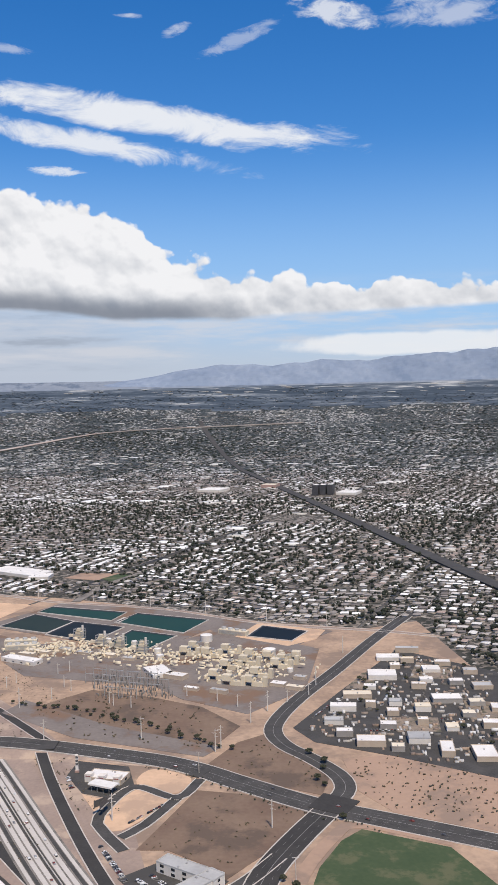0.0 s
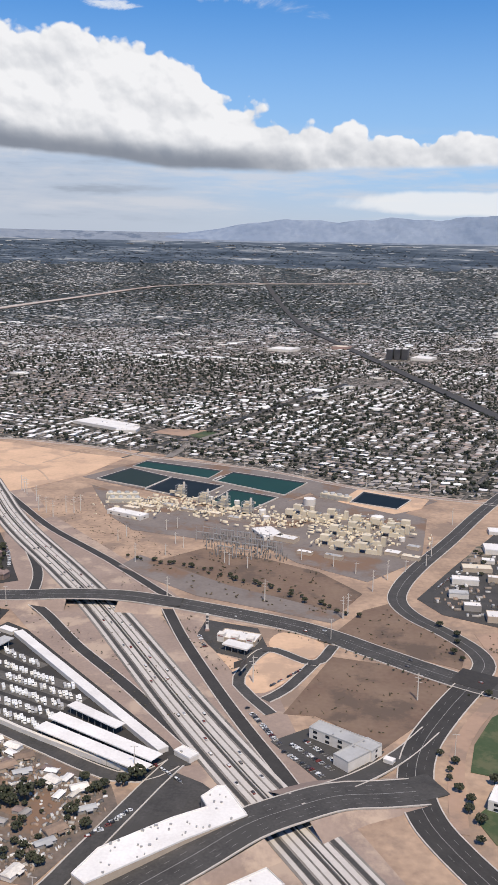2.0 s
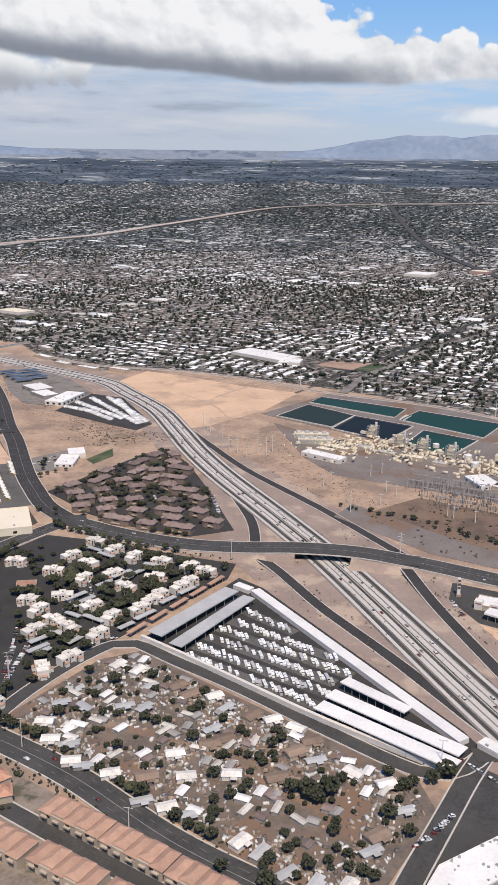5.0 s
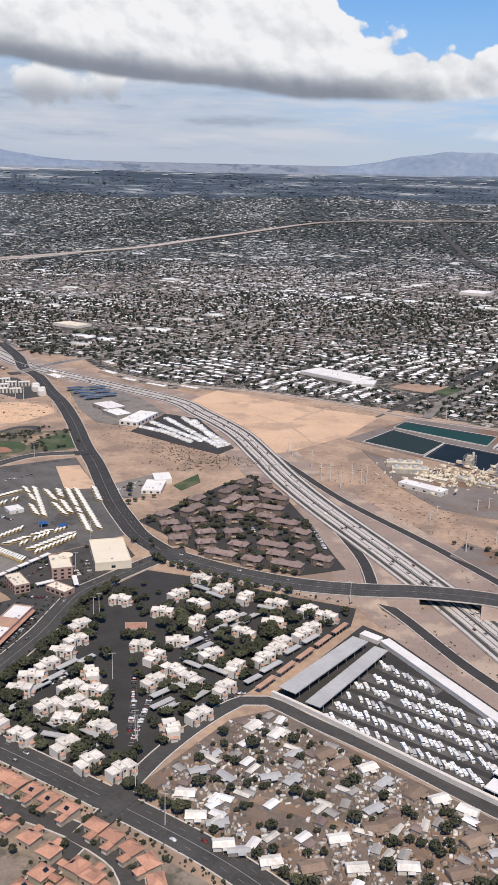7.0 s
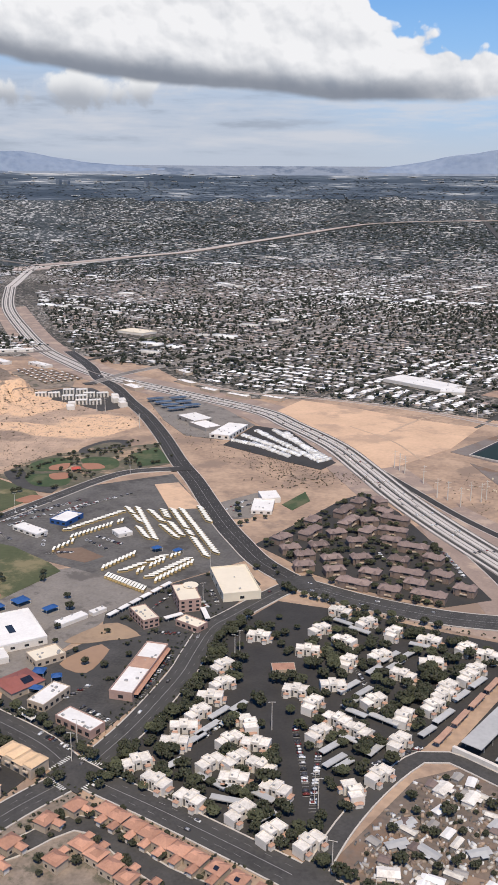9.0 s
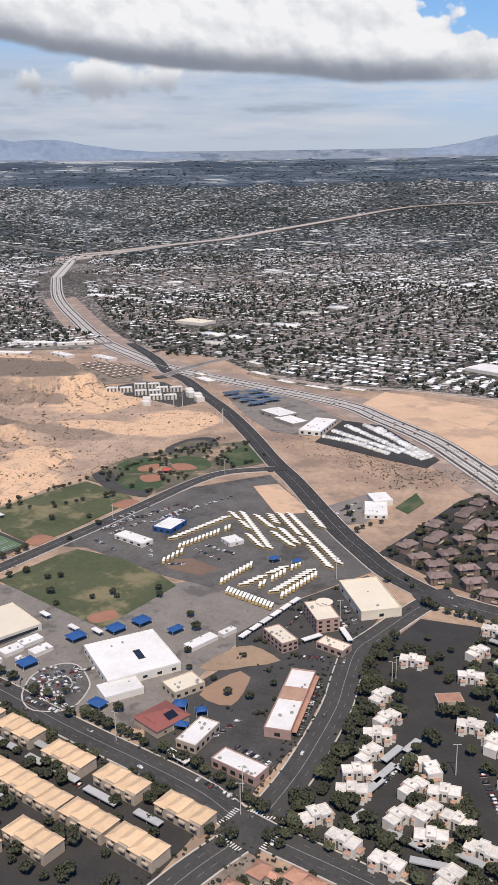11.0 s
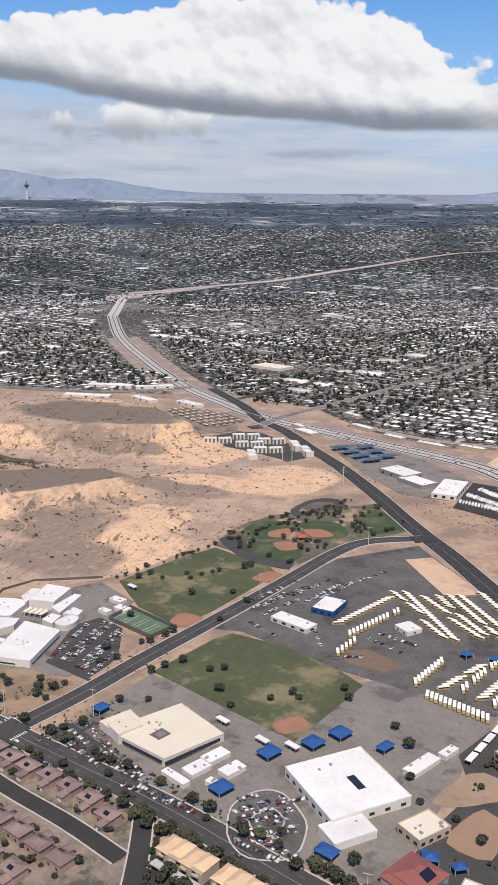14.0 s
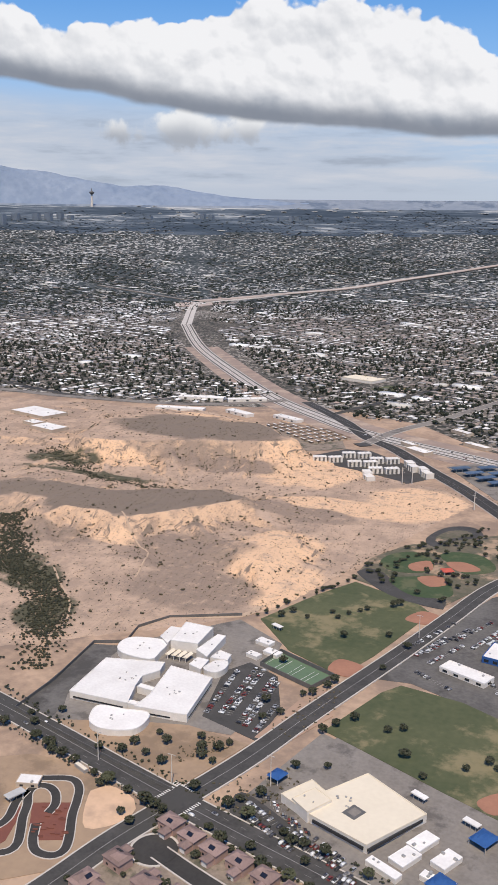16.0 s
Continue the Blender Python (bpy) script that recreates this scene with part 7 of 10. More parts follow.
def simple_house(name, w, d, h, wall, roof, label, group, garage=True, panels=False, rise=1.7, category="house"):
    t = thing(name, 0, 0, 0.25, 0, label, category, group)
    part("wall", box(w, d, h), wall, t)
    part("roof", gable_roof(bmesh.new(), w, d, rise, h, 0.45, 0.42), roof, t)
    if garage:
        gw = w * 0.42
        part("garage", box(gw, 3.4, h * 0.75, w * 0.22, -d / 2 - 1.6), wall, t)
        g = bmesh.new()
        gable_roof(g, 3.8, gw, rise * 0.75, 0, 0.35, 0.3)
        bmesh.ops.rotate(g, verts=g.verts, cent=(0, 0, 0), matrix=Matrix.Rotation(math.pi / 2, 3, "Z"))
        bmesh.ops.translate(g, verts=g.verts, vec=(w * 0.22, -d / 2 - 1.7, h * 0.75))
        part("garage_roof", g, roof, t)
        part("garage_door", box(gw * 0.7, 0.12, h * 0.5, w * 0.22, -d / 2 - 3.32, 0.05), "white_wall", t, "pale garage door")
    part("upper_roof", gable_roof(bmesh.new(), w * 0.5, d * 0.6, rise * 0.7, h + rise * 0.45, 0.3, 0.4, -w * 0.12, 0.3), roof, t)
    if panels:
        p = part("solar_panel", box(w * 0.3, d * 0.26, 0.1), "solar", t, "black rooftop solar panels")
        p.matrix_basis = pose(w * 0.1, -d * 0.26, h + rise * 0.55, math.degrees(math.atan2(rise, d / 2 + 0.45)), 0, 0)
    windows(t, w, d, h, 1, 2, 0, 1.0, 0.9, 0.8)
    return t


# terracotta houses south of the villas
TH = [(-416, 371, 70), (-422.5, 361, 75), (-429, 347, 70), (-430, 337, 70), (-437, 327, 70), (-405, 353, 160), (-410, 344, 160), (-398, 350, 160), (-391, 346, 160), (-404, 372, -20), (-398.5, 370, -20)]
TH2 = [(-391, 367, -20), (-384.5, 364.5, -20), (-378.5, 362, -20), (-372, 360, -20), (-365, 357.5, -20), (-357, 355, -20), (-349, 352, -20), (-340, 348.7, -20), (-357, 334.5, 160), (-346.5, 331.5, 160), (-337, 327, 160), (-384, 343, 160), (-375, 339, 160), (-366, 337, 160)]
TH3 = [(-335, 317, 70), (-338.5, 309, 70), (-325, 323, -110), (-318.5, 320, 160), (-314, 313, 160), (-327, 343, -20), (-319.5, 339.5, -20), (-311, 335.5, -30), (-303, 331, -40), (-297.5, 323, -60), (-309, 308, 130), (-325, 312, -110), (-342, 300, 70), (-327, 301, -110)]
spread(lambda: simple_house("tile_house", 6.6, 5.4, 3.5, "tan_wall", "terracotta", "two-storey tan house with terracotta tile roofs", "terracotta tile houses"), TH + TH2[:5])
spread(lambda: simple_house("tile_house", 6.0, 5.8, 3.4, "tan_wall", "terracotta", "two-storey tan house with terracotta roof and solar panels", "terracotta tile houses", True, True), TH2[5:] + TH3[:3])
spread(lambda: simple_house("tile_house", 6.8, 5.2, 3.4, "tan_wall", "terracotta", "two-storey tan house with terracotta tile roofs", "terracotta tile houses"), TH3[3:])

# pinkish-brown houses round the cul-de-sac
BH = [(-653, 462, -20), (-643, 458, -20), (-633, 454.5, -20), (-622, 452, -20), (-611.5, 448.5, -20), (-600.5, 444.5, -20), (-589.5, 438, -20)]
BH2 = [(-661, 437.5, 160), (-646.5, 430.5, 160), (-636, 427, 160), (-625.5, 423.5, 160), (-615, 419.5, 160), (-604.5, 415.5, 160), (-594, 411.5, 160), (-666, 424, 70), (-655, 416, -20), (-643.5, 413, -20), (-631, 410.5, -20), (-618.5, 406.5, -20), (-606, 402, -20), (-662, 407, 160), (-648, 400, 160), (-634, 396, 160)]
spread(lambda: simple_house("brown_house", 8.0, 6.2, 3.5, "pink_wall", "pink_tile", "two-storey house with pinkish-brown tiles and solar panels", "pinkish-brown houses", True, True), BH)
spread(lambda: simple_house("brown_house", 8.2, 6.2, 3.5, "pink_wall", "pink_tile", "two-storey house with pinkish-brown tiles and solar panels", "pinkish-brown houses", True, True), BH2)


# peach townhouse rows and their carports
def townhouses(w, d, n, label, group, tile):
    t = thing("townhouse_row", 0, 0, 0.25, 0, label, "townhouses", group)
    part("wall", box(w, d, 4.3), "tan_wall", t)
    for i in range(n):
        x = -w / 2 + (i + 0.5) * w / n
        g = bmesh.new()
        gable_roof(g, d - 0.9 * (i % 2), w / n * 1.0, 1.25, 4.3, 0.3, 0.35)
        bmesh.ops.rotate(g, verts=g.verts, cent=(0, 0, 0), matrix=Matrix.Rotation(math.pi / 2, 3, "Z"))
        bmesh.ops.translate(g, verts=g.verts, vec=(x, 0.45 * (i % 2), 0.4 * (i % 2)))
        part("roof", g, tile, t)
        part("balcony", box(w / n * 0.5, 0.9, 0.6, x, -(d / 2 + 0.4), 2.5), "tan_wall", t)
        # porch shade is a flat dark panel set on the wall
        part("porch", box(w / n * 0.45, 0.14, 1.6, x, -(d / 2 + 0.02), 0.3), "dark_steel_and_shade", t, "dark panel painted as the shade of a porch opening")
    windows(t, w, d, 4.3, 1, n // 2 + 1, 0, 1.6, 0.9, 2.9)
    return t


spread(lambda: townhouses(21, 9, 4, "tan townhouse row with peach scalloped tile roofs", "tan townhouse rows", "peach_tile"),
       [(-553.5, 426, -20), (-530.5, 418.5, -20), (-541, 400, -20), (-519, 391.5, -20), (-527, 375, -20), (-503, 407.5, -20), (-477, 399.5, -20), (-449, 391, -20), (-500.5, 384.5, -20), (-479.5, 378, -20), (-538, 360, -20), (-458, 371, -20), (-493, 364, -20), (-513, 358, 160)])
spread(lambda: townhouses(27, 10, 5, "long townhouse row with salmon tile roofs", "salmon townhouse rows", "salmon_tile"),
       [(-240, 305, -21), (-214, 294.5, -22), (-188, 283, -23), (-232, 281, -21), (-206, 270, -22), (-266, 315, -20), (-260, 292, -20), (-163, 271, -23), (-288, 300, -20)])
for x, y, w in ((-561, 418.5, 8), (-549, 414.5, 15), (-532.5, 408.5, 14), (-516, 402.5, 9), (-500.5, 397.5, 14), (-546, 386, 13), (-522, 381, 12), (-517, 411, 9), (-482, 390, 16), (-461, 384, 12)):
    a = Vector((x, y)) - GU * w / 2
    b = Vector((x, y)) + GU * w / 2
    shelter("carport", [tuple(a), tuple(b), tuple(b + GV * 3.0)], 2.1, "grey_roof", "low grey metal carport between townhouses", "carport", 0.2, 1, "townhouse carports")
for i, (x, y, a) in enumerate([(-383.9, 444.9, 65), (-377.4, 452.2, 65), (-385, 432.3, 65), (-387.3, 423.8, 65), (-378.2, 441.4, 65), (-390.2, 405, 60), (-374.3, 398.1, -20), (-363.9, 397, 0), (-354, 395.4, -22), (-348, 384.4, 55), (-364.2, 389.3, 0), (-349.9, 544.6, -22), (-340.1, 537.8, -22), (-325.4, 500.2, 60), (-320, 514.6, 60), (-312.5, 518.2, 60), (-316.2, 508, 60), (-308.9, 530.1, -10), (-334.2, 481.9, 60), (-327, 479.4, 60), (-330.7, 469.3, 60), (-329.1, 460.6, -22), (-317.1, 458.9, -22), (-333.3, 433, 58), (-330, 424.8, 58), (-326.1, 423.2, 58), (-326.3, 439.7, -22), (-321.1, 445.1, 65), (-315.4, 437.3, 65), (-296.7, 455.8, 60), (-291, 469.2, 62), (-284.7, 488.5, 62), (-277.9, 502.2, 62)]):
    w = (12, 10, 14, 11)[i % 4]
    u = Vector((math.cos(radians(a)), math.sin(radians(a))))
    p = Vector((x, y))
    shelter("carport", [tuple(p - u * w / 2), tuple(p + u * w / 2), tuple(p + u * w / 2 + Vector((-u.y, u.x)) * 3)], 2.1, "grey_roof", "low grey metal carport in the villa complex", "carport", 0.2, 1, "villa carports")
hall("villa_clubhouse", None, 3.2, "tan_wall", "terracotta", "villa clubhouse with an orange roof", "clubhouse", 1, None, 0.2, centre=(-368, 491, 11, 7, 20))

# --- trailer settlement ---
tagged(part("road_dirt", ribbon(smooth([(-279, 376), (-254, 372), (-233, 364), (-213, 357), (-194, 347), (-178, 340)], 5), -2.6, 2.6, 0.30, 0.2), "rut_dirt"), "reddish-brown dirt road between trailer lots", "road", kind="structure")
tagged(part("ground_dirt_lot_open", slab([(-223, 376), (-213, 384), (-202, 376), (-192, 368), (-198, 356), (-213, 360)], 0.27, 0.2), "rut_dirt"), "open reddish-brown dirt lot", "ground", kind="structure")
def trailer(w, d, h, wall, roof, label, gable=True):
    t = thing("trailer_home", 0, 0, 0.25, 0, label, "trailer home", "trailer homes")
    part("wall", box(w, d, h), wall, t)
    part("roof", gable_roof(bmesh.new(), w, d, 0.8 if gable else 0.3, h, 0.3, 0.05), roof, t)
    part("porch", box(w * 0.35, 1.6, 0.15, w * 0.1, -d / 2 - 0.8, 1.7), roof, t)
    for s in (-1, 1):
        part("porch_post", box(0.12, 0.12, 1.7, w * 0.1 + s * w * 0.15, -d / 2 - 1.5), "steel", t)
    windows(t, w, d, h, 1, 1, 0, 1.6, 0.7, 0.8)
    return t


T1 = [(-289, 420, 65), (-278.5, 417, 70), (-239, 404, 40), (-211, 392, 35), (-200.5, 388, -20), (-244, 360.5, 25), (-219.5, 353, 10), (-264.5, 343.5, 25), (-236, 348, 20), (-303, 370, 10), (-295.5, 359, 15), (-282, 347.5, 20),
      (-238, 329.5, 30), (-208.5, 318, 60), (-170.5, 305, 70), (-174.5, 364, -30), (-162, 360, 30)]
T2 = [(-257, 408.5, 50), (-250, 403, 50), (-227.5, 374, 40), (-220, 393, 60), (-193, 380.5, 30), (-250.5, 344.5, 30), (-232.5, 369.5, 25), (-202.5, 354.5, 30), (-198, 372, 40), (-163, 331, 45)]
T3 = [(-269, 405.5, 60), (-274.5, 388.5, 30), (-266, 389, 65), (-232, 396.5, 60), (-234, 380, 50), (-302, 385, 35), (-291, 384, -30), (-287, 357.5, 25), (-276, 346, 20), (-300.5, 396.5, 40), (-229, 328, 35), (-201, 314.5, 65), (-190.5, 307, 50), (-181, 304.5, 70), (-164.5, 323, 40), (-189.5, 368.5, 30), (-155, 346, 30), (-248, 331, 30)]
spread(lambda: trailer(7.4, 4.6, 2.0, "white_wall", "villa_roof", "small house with a white metal roof on a dirt lot"), T1)
spread(lambda: trailer(8.4, 5.4, 2.0, "tan_wall", "dun_roof", "small tan house with a brown roof on a dirt lot"), T2)
spread(lambda: trailer(8.0, 3.2, 1.8, "grey_wall", "grey_roof", "grey trailer home on a dirt lot", False), T3)


def junk():
    r = np.random.RandomState(4)
    A = []
    homes = T1 + T2 + T3
    for x, y, a in homes:
        for _ in range(75):
            A.append((x + r.normal(0, 9), y + r.normal(0, 7), 0.2, r.uniform(0.4, 2.6), r.uniform(0.4, 1.2), r.uniform(0.4, 1.2), r.uniform(0, 3)))
    A = np.array(A)
    yard = [(-320, 374), (-300, 423), (-284, 434), (-230, 404), (-152, 362), (-147, 350), (-164, 304), (-190, 308), (-280, 350)]
    A = A[inside_np(A, yard)]
    for x, y, a in homes:
        A = A[np.hypot(A[:, 0] - x, A[:, 1] - y) > 3.4]
    scatter("scrap_heap", BOX, A, "junk", "scattered scrap, sheds and old vehicles on dirt lots", "scrap")


junk()

def dirt_lot_sheds():
    """Small sheds crowded on the dirt lots."""
    r = random.Random(44)
    kinds = []
    for w, d, h, roof, words in ((4.6, 3.0, 1.7, "grey_wall", "small dark grey shed on a dirt lot"), (5.6, 3.2, 1.8, "white_roof", "small white-roofed shed on a dirt lot"), (4.0, 3.4, 1.6, "brown_tile", "small brown-roofed shed on a dirt lot"), (6.2, 2.4, 1.7, "rv_old", "old cream travel trailer on a dirt lot")):
        t = thing("garden_shed", 0, 0, 0.25, 0, words, "shed", "dirt lot sheds")
        part("wall", box(w, d, h), "grey_wall", t)
        part("roof", gable_roof(bmesh.new(), w, d, 0.6, h, 0.25, 0.1), roof, t)
        kinds.append(t)
    placed = 0
    while placed < 76:
        x, y = r.uniform(-318, -148), r.uniform(302, 434)
        if inside(x, y, [(-314, 376), (-296, 420), (-284, 430), (-230, 402), (-156, 362), (-150, 350), (-166, 308), (-190, 312), (-280, 350)]):
            m = pose(x, y, 0.25, 0, 0, -20 + r.choice((0, 90)) + r.uniform(-14, 14))
            if placed < 4:
                kinds[placed].matrix_basis = m
            else:
                copy_thing(kinds[placed % 4], m)
            placed += 1


dirt_lot_sheds()

# --- schools ---
sch = hall("school_building", [(-537, 486), (-512, 460), (-490, 487)], 5.4, "white_wall", "white_roof", "large white-roofed school with a small courtyard", "school", 3, (1, 14, 10, 1.3, 1.2))
# no well is cut: a dark sheet on the roof imitates its shade
part("courtyard", box(9, 3.4, 0.25, 2, 3, 3.9), "glass", sch, "dark sheet on the roof painted as a shaded courtyard well")
wing(sch, "entrance_wing", [(-516, 457), (-508, 449), (-497, 463)], 4.0, "white_wall", "white_roof", 1)
part("blue_glazing", box(14, 0.2, 1.8, -6, -sch.children[0].dimensions.y / 2 - 0.1, 0.8), "blue_shade", sch, "blue glazed entrance front")
def block(t, name, pts, h, roof, units=3):
    """A flat-roofed wing of a school from its outline, in world metres."""
    body = part(name, slab(pts, h + 0.25, h), "white_wall", t)
    cx, cy = sum(p[0] for p in pts) / len(pts), sum(p[1] for p in pts) / len(pts)
    part("roof", slab([(cx + (x - cx) * 0.985, cy + (y - cy) * 0.985) for x, y in pts], h + 0.4, 0.3), roof, body)
    area = sum(a[0] * b[1] - b[0] * a[1] for a, b in zip(pts, pts[1:] + pts[:1]))
    part("parapet", ribbon(pts if area > 0 else pts[::-1], -0.35, 0.06, h + 0.62, 0.5, True), roof, body)
    for _ in range(units):
        roof_unit(body, cx + rng.uniform(-4, 4), cy + rng.uniform(-4, 4), h + 0.4, rng.uniform(0.35, 0.7))
    return body


s2 = thing("school_building", 0, 0, 0, 0, "cream-roofed school with a small courtyard", "school")
block(s2, "main_block", [(-621.8, 492), (-613.8, 505.3), (-606.7, 500.3), (-594.8, 517.9), (-568.3, 501.3), (-584.3, 475.8), (-607.3, 484.2)], 3.4, "cream_roof", 7)
block(s2, "hall_block", [(-616.6, 489.6), (-610.7, 499.4), (-602.5, 494.4), (-608.6, 483.8)], 4.5, "cream_roof", 2)
# dark slab laid over the roof, the well's shade put into its colour
part("courtyard", slab([(-597.4, 490), (-594.5, 496.4), (-589, 493.6), (-592, 487.4)], 3.86, 0.3), "dark_steel_and_shade", s2, "dark sheet on the roof painted as a shaded courtyard well")
part("courtyard_floor", slab([(-595.6, 491), (-593.8, 494.8), (-590.6, 493), (-592.4, 489.2)], 3.9, 0.2), "old_asphalt", s2)
for a, b in (((-606.5, 483.7), (-585.2, 475.9)), ((-583.6, 475.4), (-569.5, 499.5))):
    part("window_band", ribbon([a, b], -0.3, 0.3, 2.6, 1.2), "glass", s2, "dark window band")
s3 = thing("school_building", 0, 0, 0, 0, "large white school with stepped flat roofs and courtyards", "school")
block(s3, "west_block", [(-738.9, 527.9), (-740.5, 563.2), (-711.4, 570.4), (-709.7, 562.1), (-714.9, 553.6), (-713.3, 544.1), (-708.7, 528.5)], 3.6, "white_roof", 6)
block(s3, "east_block", [(-704.7, 527.5), (-703.2, 538.6), (-705.2, 554.8), (-707.0, 568.4), (-683.5, 565.3), (-679.7, 529.7), (-686.2, 528.8)], 3.6, "white_roof", 7)
block(s3, "link", [(-712.6, 544.2), (-712.2, 547.4), (-704.4, 546.6), (-704.2, 543.4)], 3.2, "white_roof", 0)
block(s3, "link", [(-709.6, 529.0), (-709.2, 532.0), (-704.4, 532.0), (-704.6, 529.0)], 3.2, "white_roof", 0)
block(s3, "rounded_block", [p[:2] for p in smooth([(-718.6, 511.9), (-720.4, 522.6), (-708, 524.4), (-697.0, 526.0), (-694.2, 519.3), (-696.3, 511.0), (-706.3, 506.7), (-713.7, 507.5)], 2, True)], 2.9, "white_roof", 4)
block(s3, "north_block", [p[:2] for p in smooth([(-743.1, 580.0), (-740.4, 589.9), (-722.0, 592.8), (-719.2, 579.8), (-720.3, 571.2), (-737.0, 572.2)], 2.5, True)], 3.2, "white_roof", 4)
block(s3, "north_link", [(-727.1, 595.7), (-727.3, 608.5), (-721.6, 608.9), (-719.6, 589.0)], 3.8, "white_roof", 1)
block(s3, "gym_block", [(-718.9, 591.3), (-721.2, 614.6), (-704.8, 613.8), (-704.1, 592.7)], 5.0, "white_roof", 3)
block(s3, "side_block", [(-703.0, 588.8), (-700.2, 609.5), (-695.6, 609.3), (-694.8, 583.5)], 3.8, "white_roof", 2)
block(s3, "lower_block", [(-700.2, 574.5), (-699.5, 582.8), (-693.0, 582.2), (-692.6, 571.4)], 3.0, "white_roof", 2)
block(s3, "lower_block", [(-693.3, 584.6), (-691.9, 593.6), (-684.7, 591.2), (-684.1, 585.0)], 3.4, "white_roof", 2)
block(s3, "lower_block", [p[:2] for p in smooth([(-692.1, 573.5), (-689.2, 583.4), (-683.5, 583.9), (-682.0, 577.3), (-685.1, 571.4)], 1.6, True)], 3.0, "white_roof", 2)
part("courtyard_paving", slab([(-712, 533), (-713.5, 543), (-704.6, 543), (-703.8, 533)], 0.5, 0.2), "old_asphalt", s3)
part("courtyard_paving", slab([(-712.8, 548), (-714, 553), (-708.4, 562), (-705.8, 562), (-705, 548)], 0.5, 0.2), "old_asphalt", s3)
tagged(part("wall_school_fence", ribbon([(-701, 645), (-737, 626), (-747, 608), (-744, 589), (-759, 582), (-755, 539), (-756, 510), (-725, 500), (-692, 490), (-663, 482)], -0.12, 0.12, 1.9, 1.7), "dark_steel_and_shade"), "dark metal fence round the school grounds", "fence", kind="structure")
for i in range(4):
    part("courtyard_shade", gable_roof(bmesh.new(), 6.4, 2.4, 1.0, 2.6, 0.1, 0.1), "cream_roof", s3, "cream courtyard roof").matrix_basis = pose(-715.2 + i * 3.3, 583.6, 0.25, 0, 0, 84)
    part("courtyard_pillar", box(0.3, 0.3, 2.9, -715.2 + i * 3.3, 580.8), "white_wall", s3)
for a, b in (((-737, 527.9), (-711, 528.4)), ((-703.6, 527.5), (-687.4, 528.9)), ((-680, 531.5), (-683.4, 563.5))):
    part("window_band", ribbon([a, b], -0.3, 0.3, 1.7, 0.6), "glass", s3, "dark window band")


def portable(x, y, w, d, a, label="white portable classroom with roof units"):
    hall("portable_classroom", None, 2.6, "white_wall", "white_roof", label, "classroom", 4, None, 0.2, "portable classrooms", centre=(x, y, w, d, a))


for x, y, w, d, a in ((-567, 488, 11, 6, 62), (-571, 477.5, 10, 6.5, 62), (-557.5, 481.5, 10, 6, 62), (-576.5, 469, 13, 3.6, -25), (-562, 471, 4, 3.5, -20), (-487, 510, 17, 6, 62), (-478, 523, 9, 4, 62), (-668, 606, 9, 5, -18), (-676, 616, 9, 5, -18), (-676, 600, 7, 4, -18)):
    portable(x, y, w, d, a)


def shade(x, y, w, d, a):
    """A four-posted playground shade with a low pyramid of cloth."""
    t = thing("shade_canopy", x, y, 0.3, a, "blue cloth shade canopy on four posts", "canopy", "blue shade canopies")
    bm = bmesh.new()
    n = 5
    g = [[bm.verts.new(((i / n - 0.5) * w, (j / n - 0.5) * d, 2.5 + 1.4 * (1 - max(abs(i / n - 0.5), abs(j / n - 0.5)) * 2) ** 0.8)) for j in range(n + 1)] for i in range(n + 1)]
    for i in range(n):
        for j in range(n):
            bm.faces.new((g[i][j], g[i + 1][j], g[i + 1][j + 1], g[i][j + 1]))
    part("canopy", bm, "blue_shade", t)
    for sx in (-1, 1):
        for sy in (-1, 1):
            part("post", tube(0.12, 2.6, sx * w * 0.46, sy * d * 0.46, 0, 6), "pale_pole", t)


for x, y, w, d, a in ((-532, 510, 8.5, 8, 62), (-523, 521, 8.5, 8, 62), (-547, 497, 9, 7.5, 62), (-557, 468, 8.5, 7.5, 62), (-628, 505, 7, 6, 70), (-510, 446, 8, 6, -20), (-503, 517, 8, 5, 62), (-476, 455, 6, 6, 10), (-470, 441, 6, 4, 0), (-466, 453, 5, 4, 30),
                      (-480, 614, 6, 5, 55), (-466, 614, 6, 4, 55)):
    shade(x, y, w, d, a)
for x, y in ((-577, 514), (-556, 505), (-543, 505), (-680, 636)):
    shelter("field_shelter", [(x, y), (x + 6, y - 3), (x + 7.2, y - 0.6)], 2.3, "white_roof", "small white field shelter on posts", "shelter", 0.2, 3, "field shelters")

hall("kart_office", None, 2.6, "tan_wall", "white_roof", "low white-roofed kart circuit office", "office", 2, (1, 4, 2, 0.8, 0.8), 0.2, centre=(-716.5, 465, 9, 6, 16))
shelter("pit_canopy", [(-719, 452), (-716, 459), (-712.6, 457.6)], 2.2, "grey_roof", "grey pit canopy beside a kart circuit", "canopy", 0.2, 3)
hall("kart_container", None, 2.0, "grey_wall", "cream_roof", "pale storage container beside a kart circuit", "container", 0, None, 0.1, centre=(-703, 481, 7, 2, -24))

# --- bus yard ---
hall("bus_workshop", [(-586, 622), (-563, 612.5), (-559, 621)], 3.2, "white_wall", "white_roof", "long white bus workshop", "workshop", 4, (1, 8, 2, 1.5, 1.6))
bw = hall("bus_hall", [(-568, 640), (-554.5, 637.5), (-548, 656)], 4.2, "blue_shade", "white_roof", "white-roofed bus hall with blue walls", "workshop", 4, (1, 5, 5, 1.4, 1.4))
hall("bus_office", [(-520, 635), (-512, 628), (-507, 637)], 3.0, "white_wall", "white_roof", "small white yard office", "office", 2, (1, 4, 3, 0.8, 0.8))


